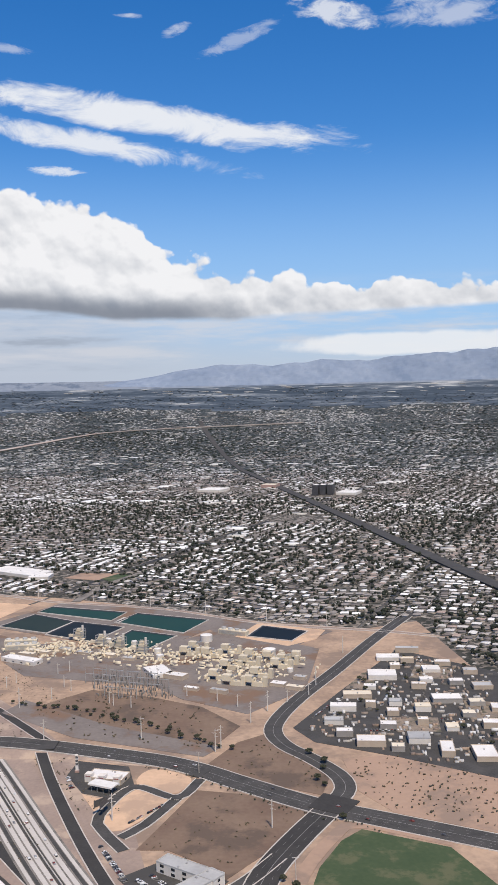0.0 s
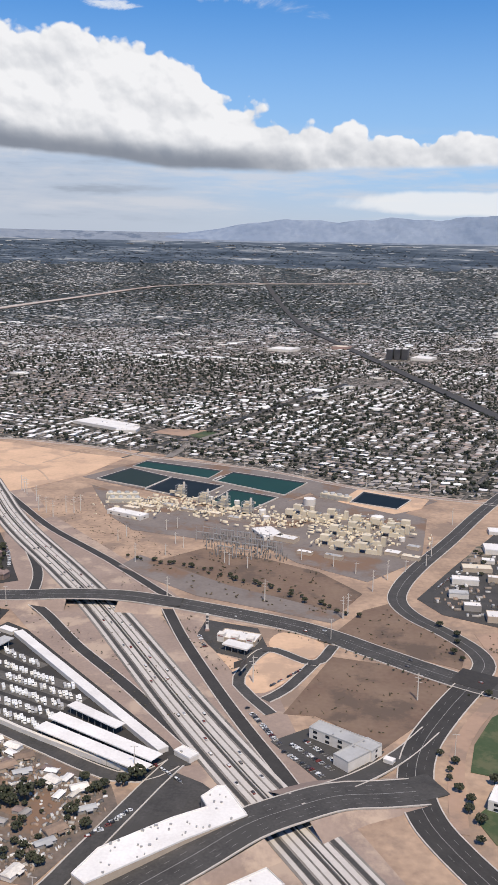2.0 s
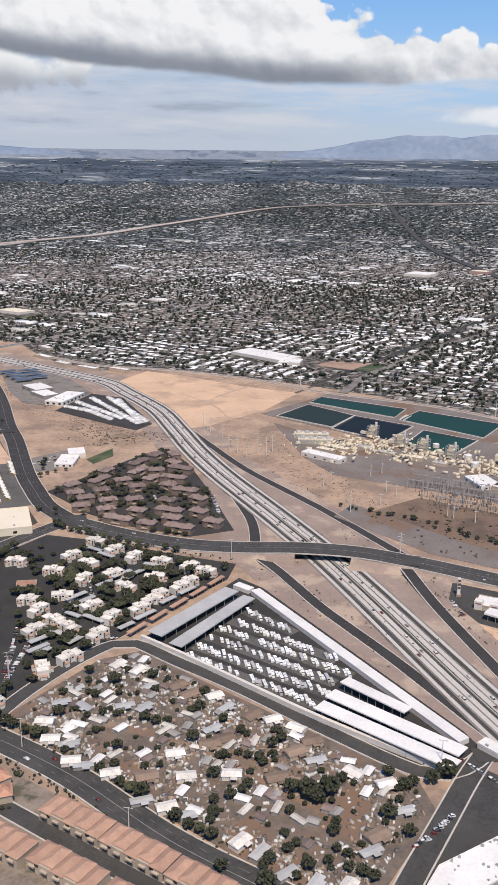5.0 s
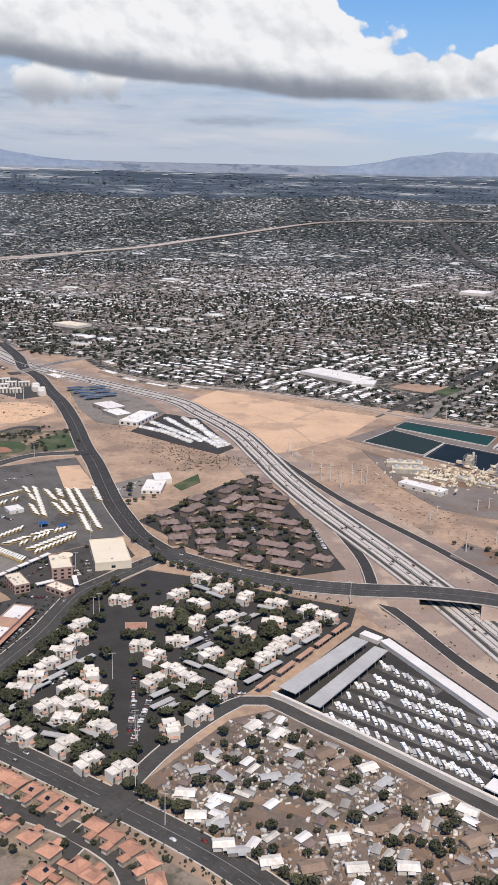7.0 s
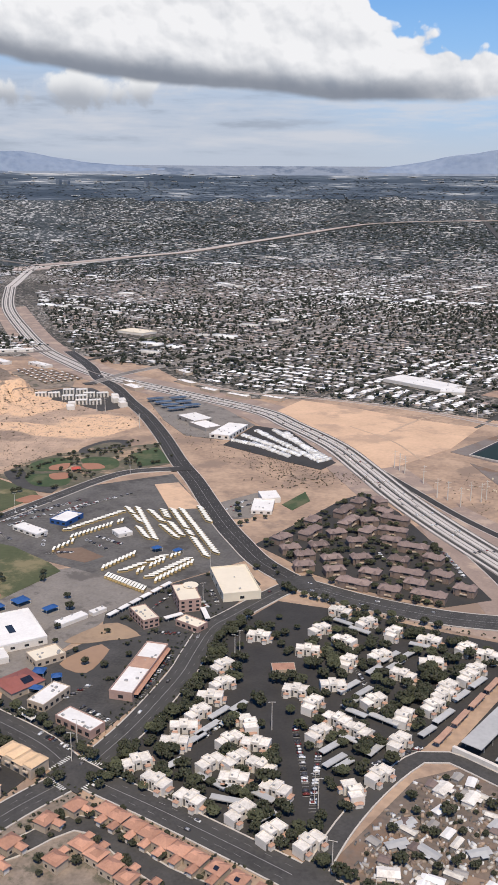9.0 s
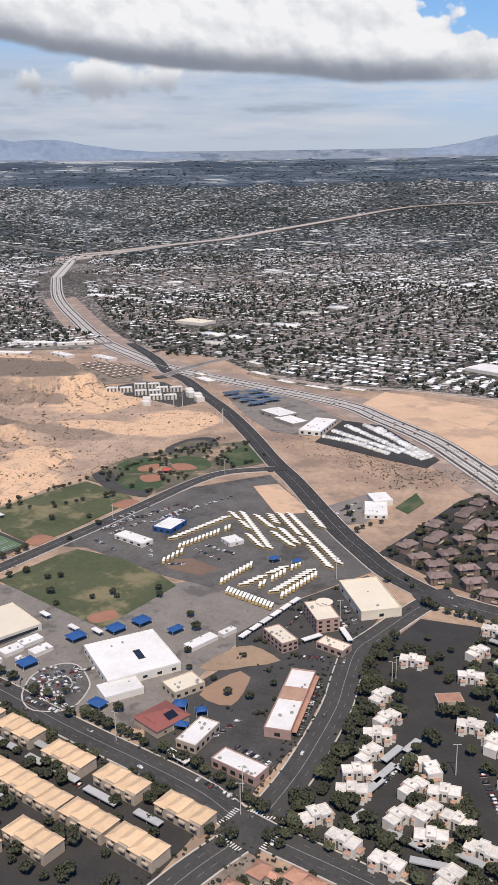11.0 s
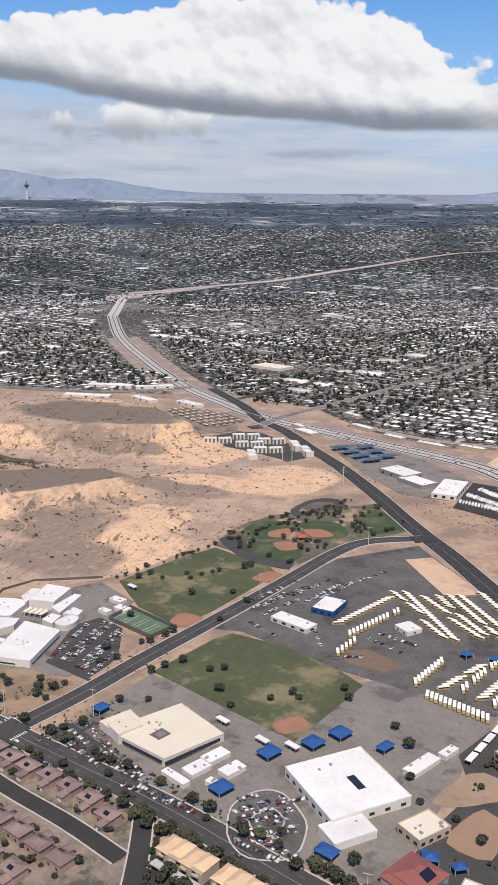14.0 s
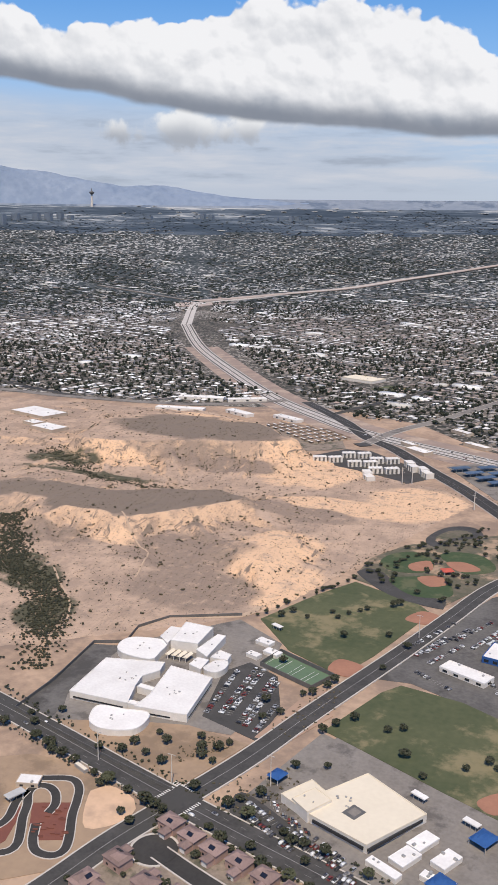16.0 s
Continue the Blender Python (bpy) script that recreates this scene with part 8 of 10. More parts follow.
def bus():
    bm = box(5.9, 1.5, 1.5, 0.3, 0, 0.12)
    add_box(bm, 0.9, 1.4, 0.7, -3.05, 0, 0.32)
    body = part("school_bus", bm, "bus")
    tagged(body, "yellow school bus with a pale roof", "bus", "parked school buses")
    body.location.z = 0.3
    part("roof", box(5.95, 1.54, 0.16, 0.3, 0, 1.62), "bus_top", body, "pale bus roof")
    band = bmesh.new()
    for s in (-1, 1):
        add_box(band, 5.3, 0.06, 0.5, 0.3, s * 0.755, 1.0)
    part("window_band", band, "glass", body, "dark window band")
    return body


def bus_row(a, b, turn, gap=2.05, skip=0.05):
    """Buses side by side, parked at an angle to the row."""
    a, b = Vector(a), Vector(b)
    slant = abs(math.sin(math.atan2((b - a).y, (b - a).x) - radians(turn)))
    n = max(1, int((b - a).length * max(slant, 0.6) / gap))
    return [(*(a.lerp(b, i / n)), turn + rng.uniform(-1.5, 1.5)) for i in range(n + 1) if rng.random() > skip]


BUS = []
for a, b, turn in (((-529, 682), (-510, 659), -28), ((-524, 687), (-488, 631), -28), ((-506, 647), (-494, 632), -28), ((-511, 681), (-496, 664), -22), ((-503, 685), (-495, 672), -22), ((-492, 655), (-476, 638), -24), ((-489, 662), (-472, 640), -24),
                   ((-497, 688), (-447, 613), -28), ((-491, 690), (-443, 620), -28), ((-480, 698), (-465, 673), -28), ((-550, 630), (-530, 673), 30), ((-541, 619), (-522, 657), 104), ((-542, 596), (-537, 612), 105), ((-500, 578), (-491, 604), 102),
                   ((-487, 577), (-472, 605), 30), ((-478, 579), (-463, 617), 100), ((-470, 570), (-456, 605), 30), ((-463, 570), (-452, 601), 100), ((-493, 568), (-465, 556), 93)):
    BUS += bus_row(a, b, turn)
spread(bus, BUS)

# --- offices and shops beside the office street ---
hall("office_building", [(-460, 524), (-447, 511.5), (-442, 519)], 6.6, "pink_wall", "cream_roof", "two-storey pinkish office with a pale roof", "office", 14, (2, 9, 6, 1.0, 1.1))
of = hall("office_building", [(-447, 553), (-436, 535), (-428, 545)], 9.5, "pink_wall", "cream_roof", "three-storey pinkish office with rounded corners", "office", 14, (3, 9, 6, 1.0, 1.1))
part("corner_drum", tube(4.2, 7.3, -7.5, 4, 0, 18), "pink_wall", of, "rounded office corner")
part("drum_roof", tube(4.4, 0.3, -7.5, 4, 7.3, 18), "cream_roof", of)
hall("office_building", [(-433, 521), (-419, 515.5), (-416.5, 523)], 4.2, "pink_wall", "cream_roof", "single-storey pinkish stucco office", "office", 8, (1, 7, 3, 1.2, 1.4))
hall("office_building", [(-436, 588), (-417.5, 554.5), (-406, 578)], 6, "cream_roof", "cream_roof", "cream furniture store with tall parapets", "shop", 3, (1, 6, 3, 1.4, 1.6), 0.9)
ms = hall("shop_terrace", [(-437.5, 493), (-436.5, 445.5), (-425.5, 446)], 5, "pink_wall", "white_roof", "long shop terrace with pink stucco and white roofs", "shops", 22, (1, 16, 3, 1.4, 1.5), 0.8)
part("pink_roof_band", box(10, 10.4, 0.3, -4, 0, 3.75), "salmon_tile", ms, "salmon roof section")
part("arcade_roof", gable_roof(bmesh.new(), 44, 2.4, 0.8, 2.7, 0.1, 0.1, 0, 6.2), "terracotta", ms, "salmon tile arcade roof")
hall("shop_building", [(-467.5, 428.5), (-458.5, 426.5), (-452, 443.5)], 5, "tan_wall", "white_roof", "white-roofed tan shop building", "shops", 8, (1, 5, 10, 1.0, 1.4))
hall("shop_building", [(-450, 421), (-430.5, 414), (-427.5, 422)], 5, "pink_wall", "white_roof", "white-roofed shop building with pink walls", "shops", 8, (1, 9, 3, 1.3, 1.6))
hall("shop_building", [(-489.5, 467), (-480.5, 460), (-473.5, 474)], 4.6, "tan_wall", "cream_roof", "tan shop building with many roof units", "shops", 16, (1, 6, 8, 1.0, 1.2))
dc = simple_house("daycare", 17, 15, 3.2, "tan_wall", "red_roof", "low day-care with a dark red roof and solar panels", "", False, True, 2.6, "day-care")
dc.matrix_basis = pose(-479.5, 443, 0.25, 0, 0, 62)
for i in range(6):
    k = i / 6
    a, b = Vector((-471, 518)).lerp(Vector((-454, 569)), k), Vector((-471, 518)).lerp(Vector((-454, 569)), k + 0.14)
    shelter("carport", [tuple(a), tuple(b), tuple(b + Vector((2.6, -0.9)))], 2.2, "white_roof", "white carport along the office boundary", "carport", 0.2, 3, "office carports")
for c in ([(-441, 524), (-434, 532), (-432, 530)], [(-426, 540), (-419, 528), (-417, 530)], [(-468, 421), (-459, 417), (-458, 420)], [(-473, 425), (-465, 421), (-464, 423)]):
    shelter("carport", c, 2.2, "white_roof", "white carport beside an office", "carport", 0.2, 3, "office carports")

# --- church, dealer and sheds north of the brown flats ---
ch = hall("church", [(-447, 705), (-435, 684), (-424, 727)], 3.6, "white_wall", "white_roof", "low white church with stepped roofs", "church", 6, (1, 5, 8, 1.0, 1.3), centre=(-437, 712, 15, 26, 10))
wing(ch, "sanctuary", [(-440, 722), (-428, 728), (-433, 744)], 5.2, "white_wall", "white_roof", 1)
hall("dealer_hall", [(-535, 893), (-516.5, 880), (-511, 927)], 5.5, "white_wall", "white_roof", "large white-roofed dealer hall", "hall", 14, (1, 6, 12, 1.6, 2.0), centre=(-523, 910, 20, 46, -6))
hall("dealer_shed", None, 5.5, "grey_wall", "white_roof", "grey workshop with a white roof", "workshop", 4, (1, 6, 6, 1.4, 1.4), centre=(-570, 948, 22, 32, 52))
hall("dealer_shed", None, 4.5, "grey_wall", "white_roof", "grey workshop with a white roof", "workshop", 4, None, centre=(-552, 925, 18, 30, 52))
for i, (x, y) in enumerate(((-638, 1018), (-624, 1006), (-612, 994), (-600, 982), (-616, 1030), (-604, 1014), (-590, 1000))):
    shelter("solar_canopy", [(x - 7, y - 8), (x + 7, y + 4), (x + 2, y + 10)], 3.4, "blue_solar", "dark blue solar canopy over parked cars", "canopy", 0.25, 3, "solar canopies")
for x, y, w, d, a in ((-690, 1075, 28, 12, -38), (-705, 1100, 18, 8, -38), (-600, 1085, 24, 9, -30), (-560, 1066, 30, 8, -24), (-520, 1066, 26, 8, -20), (-640, 1120, 30, 9, -35), (-665, 1180, 26, 9, -40)):
    hall("roadside_shop", None, 4.2, "tan_wall", "white_roof", "low white-roofed roadside shop", "shops", 5, None, 0.4, "roadside shops", centre=(x, y, w, d, a))


# --- white modern apartment blocks at the foot of the hills ---
def modern(w, d):
    t = thing("modern_apartments", 0, 0, 0.3, 0, "white four-storey modern apartment block with dark balconies", "apartment block", "modern apartment blocks")
    part("wall", box(w, d, 4.8), "white_wall", t)
    part("roof", box(w * 0.9, d + 0.4, 0.25, 0, 0, 4.8), "white_roof", t)
    for i in range(3):
        x = -w / 2 + (i + 0.5) * w / 3
        # dark slab on the front imitates shade within a balcony
        part("recess", box(w / 7, 0.3, 4.2, x, -d / 2 - 0.05, 0.3), "dark_steel_and_shade", t, "dark panel painted as the shade inside a balcony")
        part("tower", box(w / 8, d + 1.4, 5.2, x + w / 6, 0), "white_wall", t)
    windows(t, w, d, 4.8, 2, 2, 0, 3.4, 0.8)
    return t


spread(lambda: modern(12, 6.5), [(x + k * 7.2 * math.cos(radians(a)) - o * math.sin(radians(a)), y + k * 7.2 * math.sin(radians(a)) + o * math.cos(radians(a)), a + 4 * k)
                                 for x, y, a in ((-763, 1004, 28), (-742, 1030, 28), (-728, 1000, 28), (-712, 1020, 28), (-704, 984, 28), (-712, 960, -60), (-684, 1010, -55), (-668, 992, -55)) for k, o in ((-1, 1.2), (1, -1.2))])
MH = []
for i in range(7):
    for j in range(6):
        p = Vector((-868, 1132)) + Vector((0.76, -0.65)) * i * 15 + Vector((0.55, 0.70)) * j * 9.5
        if p.y < 1150 - (p.x + 868) * 0.1:
            MH.append((p.x, p.y, -40 + rng.uniform(-3, 3)))


def mobile():
    t = thing("mobile_home", 0, 0, 0.3, 0, "low brown-roofed mobile home in a row", "mobile home", "mobile homes")
    part("wall", box(11, 4.4, 2.2), "tan_wall", t)
    part("roof", gable_roof(bmesh.new(), 11, 4.4, 0.9, 2.2, 0.3, 0.05), "dun_roof", t)
    part("awning", box(8, 2, 0.12, 0, -3.1, 2.0), "white_roof", t)
    return t


spread(mobile, MH)
for x, y, w, d, a, h in ((-1000, 1172, 60, 12, 8, 5), (-925, 1178, 40, 12, -30, 5), (-862, 1172, 40, 12, -30, 4.5), (-1008, 1250, 60, 14, 10, 5), (-950, 1262, 50, 10, 30, 5)):
    hall("apartment_strip", None, h, "white_wall", "white_roof", "white-roofed apartment strip along the freeway", "apartment block", 6, (1, 6, 0, 1.8, 1.8), 0.5, "apartment strips", centre=(x, y, w, d, a))
for x, y, w, d, a in ((-1118, 1050, 60, 34, -18), (-1060, 985, 36, 22, -18), (-1090, 1000, 20, 14, -18)):
    hall("depot_building", None, 5, "tan_wall", "white_roof", "white-roofed depot on the shelf of the hills", "depot", 8, None, 0.5, "hill depots", z=hill_height(x, y) - 0.6, centre=(x, y, w, d, a))

# --- landmarks of the wide town ---
fs = hall("far_school", None, 5, "white_wall", "white_roof", "large white school roof in the town", "school", 12, None, centre=(-370, 1198, 88, 38, -32))
wing(fs, "wing", [(-345, 1150), (-318, 1150), (-318, 1176)], 5, "white_wall", "white_roof", 3)
patch("grass_far_school", [(-250, 1150), (-230, 1185), (-205, 1165), (-225, 1125)], "lush_grass", 0.5, "green school field in the town")
patch("ground_far_school", [(-300, 1160), (-285, 1190), (-232, 1188), (-252, 1140)], "red_earth", 0.46, "reddish school yard in the town")
hall("far_school", None, 5, "white_wall", "cream_roof", "pale school roof in the town", "school", 8, None, centre=(-858, 1490, 56, 34, -22))
patch("grass_far_school_two", [(-830, 1420), (-815, 1460), (-780, 1455), (-795, 1412)], "grass", 0.5, "green school field in the town")
hall("far_store", None, 8, "white_wall", "white_roof", "very large white store roof in the town", "store", 10, None, centre=(-205, 2340, 62, 70, -19))
hall("far_store", None, 8, "white_wall", "white_roof", "white store roof beside the dark hotel", "store", 6, None, centre=(135, 2200, 48, 60, -19))
for dx in (0, 18, 36):
    hall("hotel_block", None, 24, "hotel", "white_roof", "dark ribbed hotel block in the town", "hotel", 2, None, 1.0, "hotel blocks", centre=(56 + dx, 2195 + dx * 0.3, 14, 40, -10))
hall("casino_block", None, 11, "pink_wall", "cream_roof", "red-fronted casino block in the town", "casino", 6, None, centre=(-60, 2420, 40, 40, -19))


def tower():
    """The needle tower on the skyline."""
    x, y = -2836, 3968
    z = ground_z(x, y)
    t = thing("observation_tower", x, y, z, 0, "tall pale observation tower with a round pod", "tower")
    part("shaft", tube(7, 56, 0, 0, 0, 12, 3.5), "pale_pole", t)
    bm = bmesh.new()
    for r0, r1, z0, h in ((4, 11, 55, 6), (11, 12, 61, 5), (12, 5, 66, 4), (2.5, 0.5, 70, 16)):
        add_tube(bm, r0, h, 0, 0, z0, 16, r1)
    part("pod", bm, "dark_steel_and_shade", t)


tower()
for az, r, h, w in ((-36.9, 4250, 92, 60), (-36.1, 4330, 55, 70), (-34.9, 4330, 62, 60), (-34.2, 4330, 66, 60), (-33.5, 4350, 60, 50), (-32.9, 4350, 40, 40), (-28.2, 4380, 36, 60), (-24.9, 4400, 52, 36), (-24.4, 4410, 40, 40), (-22.4, 4400, 30, 40), (-20.4, 4400, 36, 34), (-19.5, 4400, 56, 28),
                    (-19.1, 4420, 34, 40), (-18.2, 4400, 30, 50), (-12.0, 4300, 24, 40)):
    x, y = -520 + (r - 130) * math.sin(radians(az)), 204 + (r - 130) * math.cos(radians(az))
    hall("high_rise", None, h * 0.5, "high_rise", "grey_roof", "high-rise on the skyline with haze put into its blue-grey colour", "high-rise", 0, None, 1.0, "skyline high-rises", z=ground_z(x, y) - 4, centre=(x, y, w * 0.55, 20, -10))

# ---- power plant ----
def turbine_unit():
    """A gas turbine: filter house on legs, enclosure, ducts and stack."""
    t = thing("gas_turbine_unit", 0, 0, 0.3, 0, "cream gas turbine unit with filter house and stack", "turbine unit", "gas turbine units")
    part("filter_house", box(7, 5.5, 4.6, -5.5, 0, 3.2), "cream_steel", t)
    bm = bmesh.new()
    for sx in (-1, 1):
        for sy in (-1, 1):
            add_box(bm, 0.4, 0.4, 3.2, -5.5 + sx * 2.8, sy * 2.2, 0)
    part("leg_frame", bm, "steel", t)
    part("enclosure", box(9, 4.2, 3.4, 2, 0), "cream_steel", t)
    part("roof_vent", box(1.6, 1.6, 1.0, 2, 0, 3.4), "steel", t)
    part("duct", box(3.2, 3.4, 2.4, -2.2, 0, 3.0), "cream_steel", t)
    part("chimney", box(3.4, 3.4, 7.5, 8, 0), "cream_steel", t)
    part("chimney_rim", rim(3.6, 3.6, 7.4, 0.4, 0.4), "steel", t)
    part("generator", box(4.5, 3.0, 2.6, -11, 0), "cream_steel", t)
    for k in range(3):
        part("cooler", box(1.4, 1.4, 1.5, 4 - 2.6 * k, 3.8), "steel", t)
    part("transformer", box(2.2, 2.4, 2.0, -12, 5), "grey_wall", t)
    return t


spread(turbine_unit, [(-94, 787, -16), (-74, 781, -16), (-88, 803, -16), (-58, 793, -16), (-36, 777, -16), (-20, 769, -16), (-6, 771, 164), (-13, 746, -16), (-40, 756, -16), (-55, 744, -16), (-62, 716, -16), (-50, 702, -16), (-33, 699, -16), (-29, 721, -16), (-8, 758, -16)])


def boiler():
    t = thing("steam_boiler", 0, 0, 0.3, 0, "tall cream boiler in an open steel frame", "boiler", "steam boilers")
    part("drum_house", box(6, 6, 7.5, 0, 0, 1.0), "cream_steel", t)
    bm = bmesh.new()
    for sx in (-1, 1):
        for sy in (-1, 1):
            add_box(bm, 0.35, 0.35, 11, sx * 4, sy * 4)
    for z in (2.5, 5.5, 8.5, 10.8):
        for s in (-1, 1):
            add_box(bm, 8.3, 0.3, 0.3, 0, s * 4, z)
            add_box(bm, 0.3, 8.3, 0.3, s * 4, 0, z)
    part("steel_frame", bm, "steel", t)
    part("chimney", tube(1.1, 14, 2.0, 2.0, 0, 12), "pale_pole", t)
    part("upper_drum", box(3.5, 3, 2.2, -0.5, -0.5, 9), "cream_steel", t)
    part("duct", box(10, 2.4, 2.4, -6, -1, 3), "cream_steel", t)
    return t


spread(boiler, [(-205, 843, -20), (-179, 820, -20), (-160, 810, -20), (-137, 795, -20)])


def cooling(w, d):
    t = thing("cooling_tower", 0, 0, 0.3, 0, "long pale cooling tower with fan stacks", "cooling tower", "cooling towers")
    part("casing", box(w, d, 4.2), "cream_steel", t)
    for k in range(4):
        part("louvre", box(w * 0.96, 0.15, 0.35, 0, -d / 2 - 0.05, 0.5 + k * 0.85), "steel", t)
    n = int(w / 7)
    for i in range(n):
        part("fan_stack", tube(2.4, 1.6, -w / 2 + (i + 0.5) * w / n, 0, 4.2, 14, 2.1), "grey_roof", t)
    return t


spread(lambda: cooling(30, 8), [(-258, 832, 8), (-252, 815, 8), (-60, 860, -28)])
hall("turbine_hall", [(-258.5, 775), (-225, 758), (-222, 769)], 4.5, "white_wall", "white_roof", "long white turbine hall", "hall", 5, (1, 8, 2, 1.2, 1.0))
hall("control_building", [(-128, 741), (-116, 718), (-103, 731)], 4, "white_wall", "white_roof", "white control building of the plant", "building", 8, (1, 5, 4, 1.2, 1.2))
hall("plant_store", None, 4, "tan_wall", "white_roof", "pale store shed in the plant", "shed", 3, None, centre=(-98, 722, 18, 10, -25))
for x, y, w, d in ((-232, 800, 24, 7), (-208, 806, 14, 8), (-190, 796, 16, 6), (-166, 786, 14, 7), (-146, 776, 12, 6), (-240, 790, 16, 6), (-15, 700, 12, 8), (2, 716, 10, 6), (-2, 690, 14, 6), (-60, 682, 14, 5), (-82, 690, 12, 5)):
    hall("plant_shed", None, rng.uniform(2.6, 4.2), "tan_wall", rng.choice(["cream_roof", "white_roof", "grey_roof"]), "low pale shed among the plant", "shed", 3, None, 0.2, "plant sheds", centre=(x, y, w, d, -22))
for x, y, r, h in ((-84, 835, 5.6, 6.0), (-24, 782, 5.4, 6.5), (-124, 796, 3.2, 4), (-119, 776, 3.2, 4), (-6, 735, 2.4, 3), (-150, 825, 2.6, 3.5), (-176, 835, 2.6, 3.5)):
    t = thing("storage_tank", x, y, 0.3, 0, "white round storage tank with a shallow cone top", "tank", "storage tanks")
    part("shell", tube(r, h, 0, 0, 0, 24), "white_wall", t)
    part("top", tube(r, r * 0.14, 0, 0, h, 24, 0.3), "white_roof", t)
    part("stair", box(0.5, 0.5, h, r + 0.2, 0), "steel", t)


def pipes():
    r = np.random.RandomState(8)
    A = []
    for _ in range(620):
        c = [(-200, 815), (-165, 795), (-60, 770), (-40, 735), (-110, 770), (-230, 810)][r.randint(6)]
        A.append((c[0] + r.normal(0, 20), c[1] + r.normal(0, 15), 0.3 + r.choice([0, 0, 1.5, 3]), r.uniform(0.6, 6), r.uniform(0.3, 1.4), r.uniform(0.4, 2.2), GRID + r.choice([0, math.pi / 2])))
    scatter("pipework", BOX, A, "cream_steel", "cream pipework, ducts and small plant between the units", "pipework")


pipes()


def gantry():
    """A lattice portal of the switchyard."""
    t = thing("switchyard_gantry", 0, 0, 0.3, 0, "grey lattice gantry of an electrical switchyard", "gantry", "switchyard gantries")
    for s in (-1, 1):
        part("column", tube(0.42, 8.5, s * 6, 0, 0, 5, 0.2), "steel", t)
        part("spike", tube(0.1, 4, s * 6, 0, 8.5, 5, 0.04), "steel", t)
    part("beam", box(12, 0.5, 0.5, 0, 0, 7.2), "steel", t)
    for k in range(3):
        part("insulator", tube(0.16, 1.3, -3.6 + 3.6 * k, 0, 5.9, 6), "dark_steel_and_shade", t)
    return t


G = []
for i in range(5):
    for j in range(4):
        p = Vector((-160, 722)) + Vector((14.5, -4)) * i + Vector((-3.5, -13)) * j
        if inside(p.x, p.y, [(-170, 726), (-118, 735), (-92, 668), (-152, 670)]):
            G.append((p.x, p.y, -16))
spread(gantry, G)


def breakers():
    r = np.random.RandomState(2)
    A = []
    for _ in range(420):
        x, y = r.uniform(-168, -92), r.uniform(668, 730)
        if inside(x, y, [(-170, 726), (-118, 735), (-92, 668), (-152, 670)]):
            w = r.choice([0.25, 0.25, 0.8])
            A.append((x, y, 0.3, w, w, r.uniform(1.5, 5.0) if w < 0.5 else r.uniform(0.8, 1.8), GRID))
    scatter("switchgear", BOX, A, "dark_steel_and_shade", "rows of thin switchgear posts and breakers", "switchgear")


breakers()


def power_pole(h=15.0, arms=3):
    t = thing("power_pole", 0, 0, 0.2, 0, "tall pale steel power line pole", "power pole", "power line poles")
    part("pole", tube(0.42, h, 0, 0, 0, 8, 0.2), "pale_pole", t)
    for k in range(arms):
        part("arm", box(3.2, 0.18, 0.18, 0.6 * (-1) ** k, 0, h - 1.2 - 1.9 * k), "pale_pole", t)
    return t


spread(power_pole, [(-311, 769, 10), (-301, 757, 0), (-294.5, 773, 0), (-287, 772, 0), (-283.5, 780, 0), (-354, 835, 30), (-359, 842, 30), (-349, 828, 30), (-332, 805, 30), (-319, 773, 30), (-205, 651, -30), (-104, 587, -20), (-50, 570, -20), (-53, 564, -20), (-15, 461, -30), (-33, 616, 60),
                    (-168, 583, -20), (-100, 469, 20), (14, 700, 60), (40, 790, 60), (-22, 640, 60), (-300, 1040, -20), (-230, 1015, -20), (-160, 985, -20), (-95, 945, -25), (-30, 912, -30), (30, 888, -15), (-672, 958, 40), (-680, 955, 40), (-611, 903, 50), (-1003, 1288, 50), (-985, 1310, 50)])
spread(lambda: power_pole(9, 1), [(-184, 700, 0), (-176, 690, 0), (-186, 670, 10), (-140, 660, 0), (-136, 655, 0), (-122, 650, 0), (-230, 700, 0), (-226, 712, 0), (-198, 735, 0), (-190, 742, 0), (-84, 676, 0), (-60, 664, 0), (-44, 650, 0), (8, 676, 0), (-8, 660, 0)])


def street_light(h=9.0):
    t = thing("lamp_post", 0, 0, 0.3, 0, "tall pale lamp post with two arms", "lamp post", "tall lamp posts")
    part("pole", tube(0.22, h, 0, 0, 0, 6, 0.12), "pale_pole", t)
    part("arm", box(2.6, 0.14, 0.14, 0, 0, h), "pale_pole", t)
    for s in (-1, 1):
        part("lamp", box(0.7, 0.35, 0.16, s * 1.3, 0, h - 0.12), "steel", t)
    return t


spread(lambda: street_light(13), [(-321, 366, 0), (-334, 400, 30), (-393, 495, 0), (-305, 353, 0), (-361, 442, 20), (-431, 398, 10), (-332, 397, 20), (-392, 500, 40), (-433, 407, 0), (-492, 426, 0), (-427, 548, 30), (-665, 486, 0), (-266, 553, 0), (-142, 375, 0),
                                  (-157, 288, 0), (-246, 312, 0), (-440, 600, 0), (-560, 760, 0), (-603, 655, 0), (-629, 500, 0), (-700, 489, 0), (-3, 404, 0), (-60, 530, 0)])

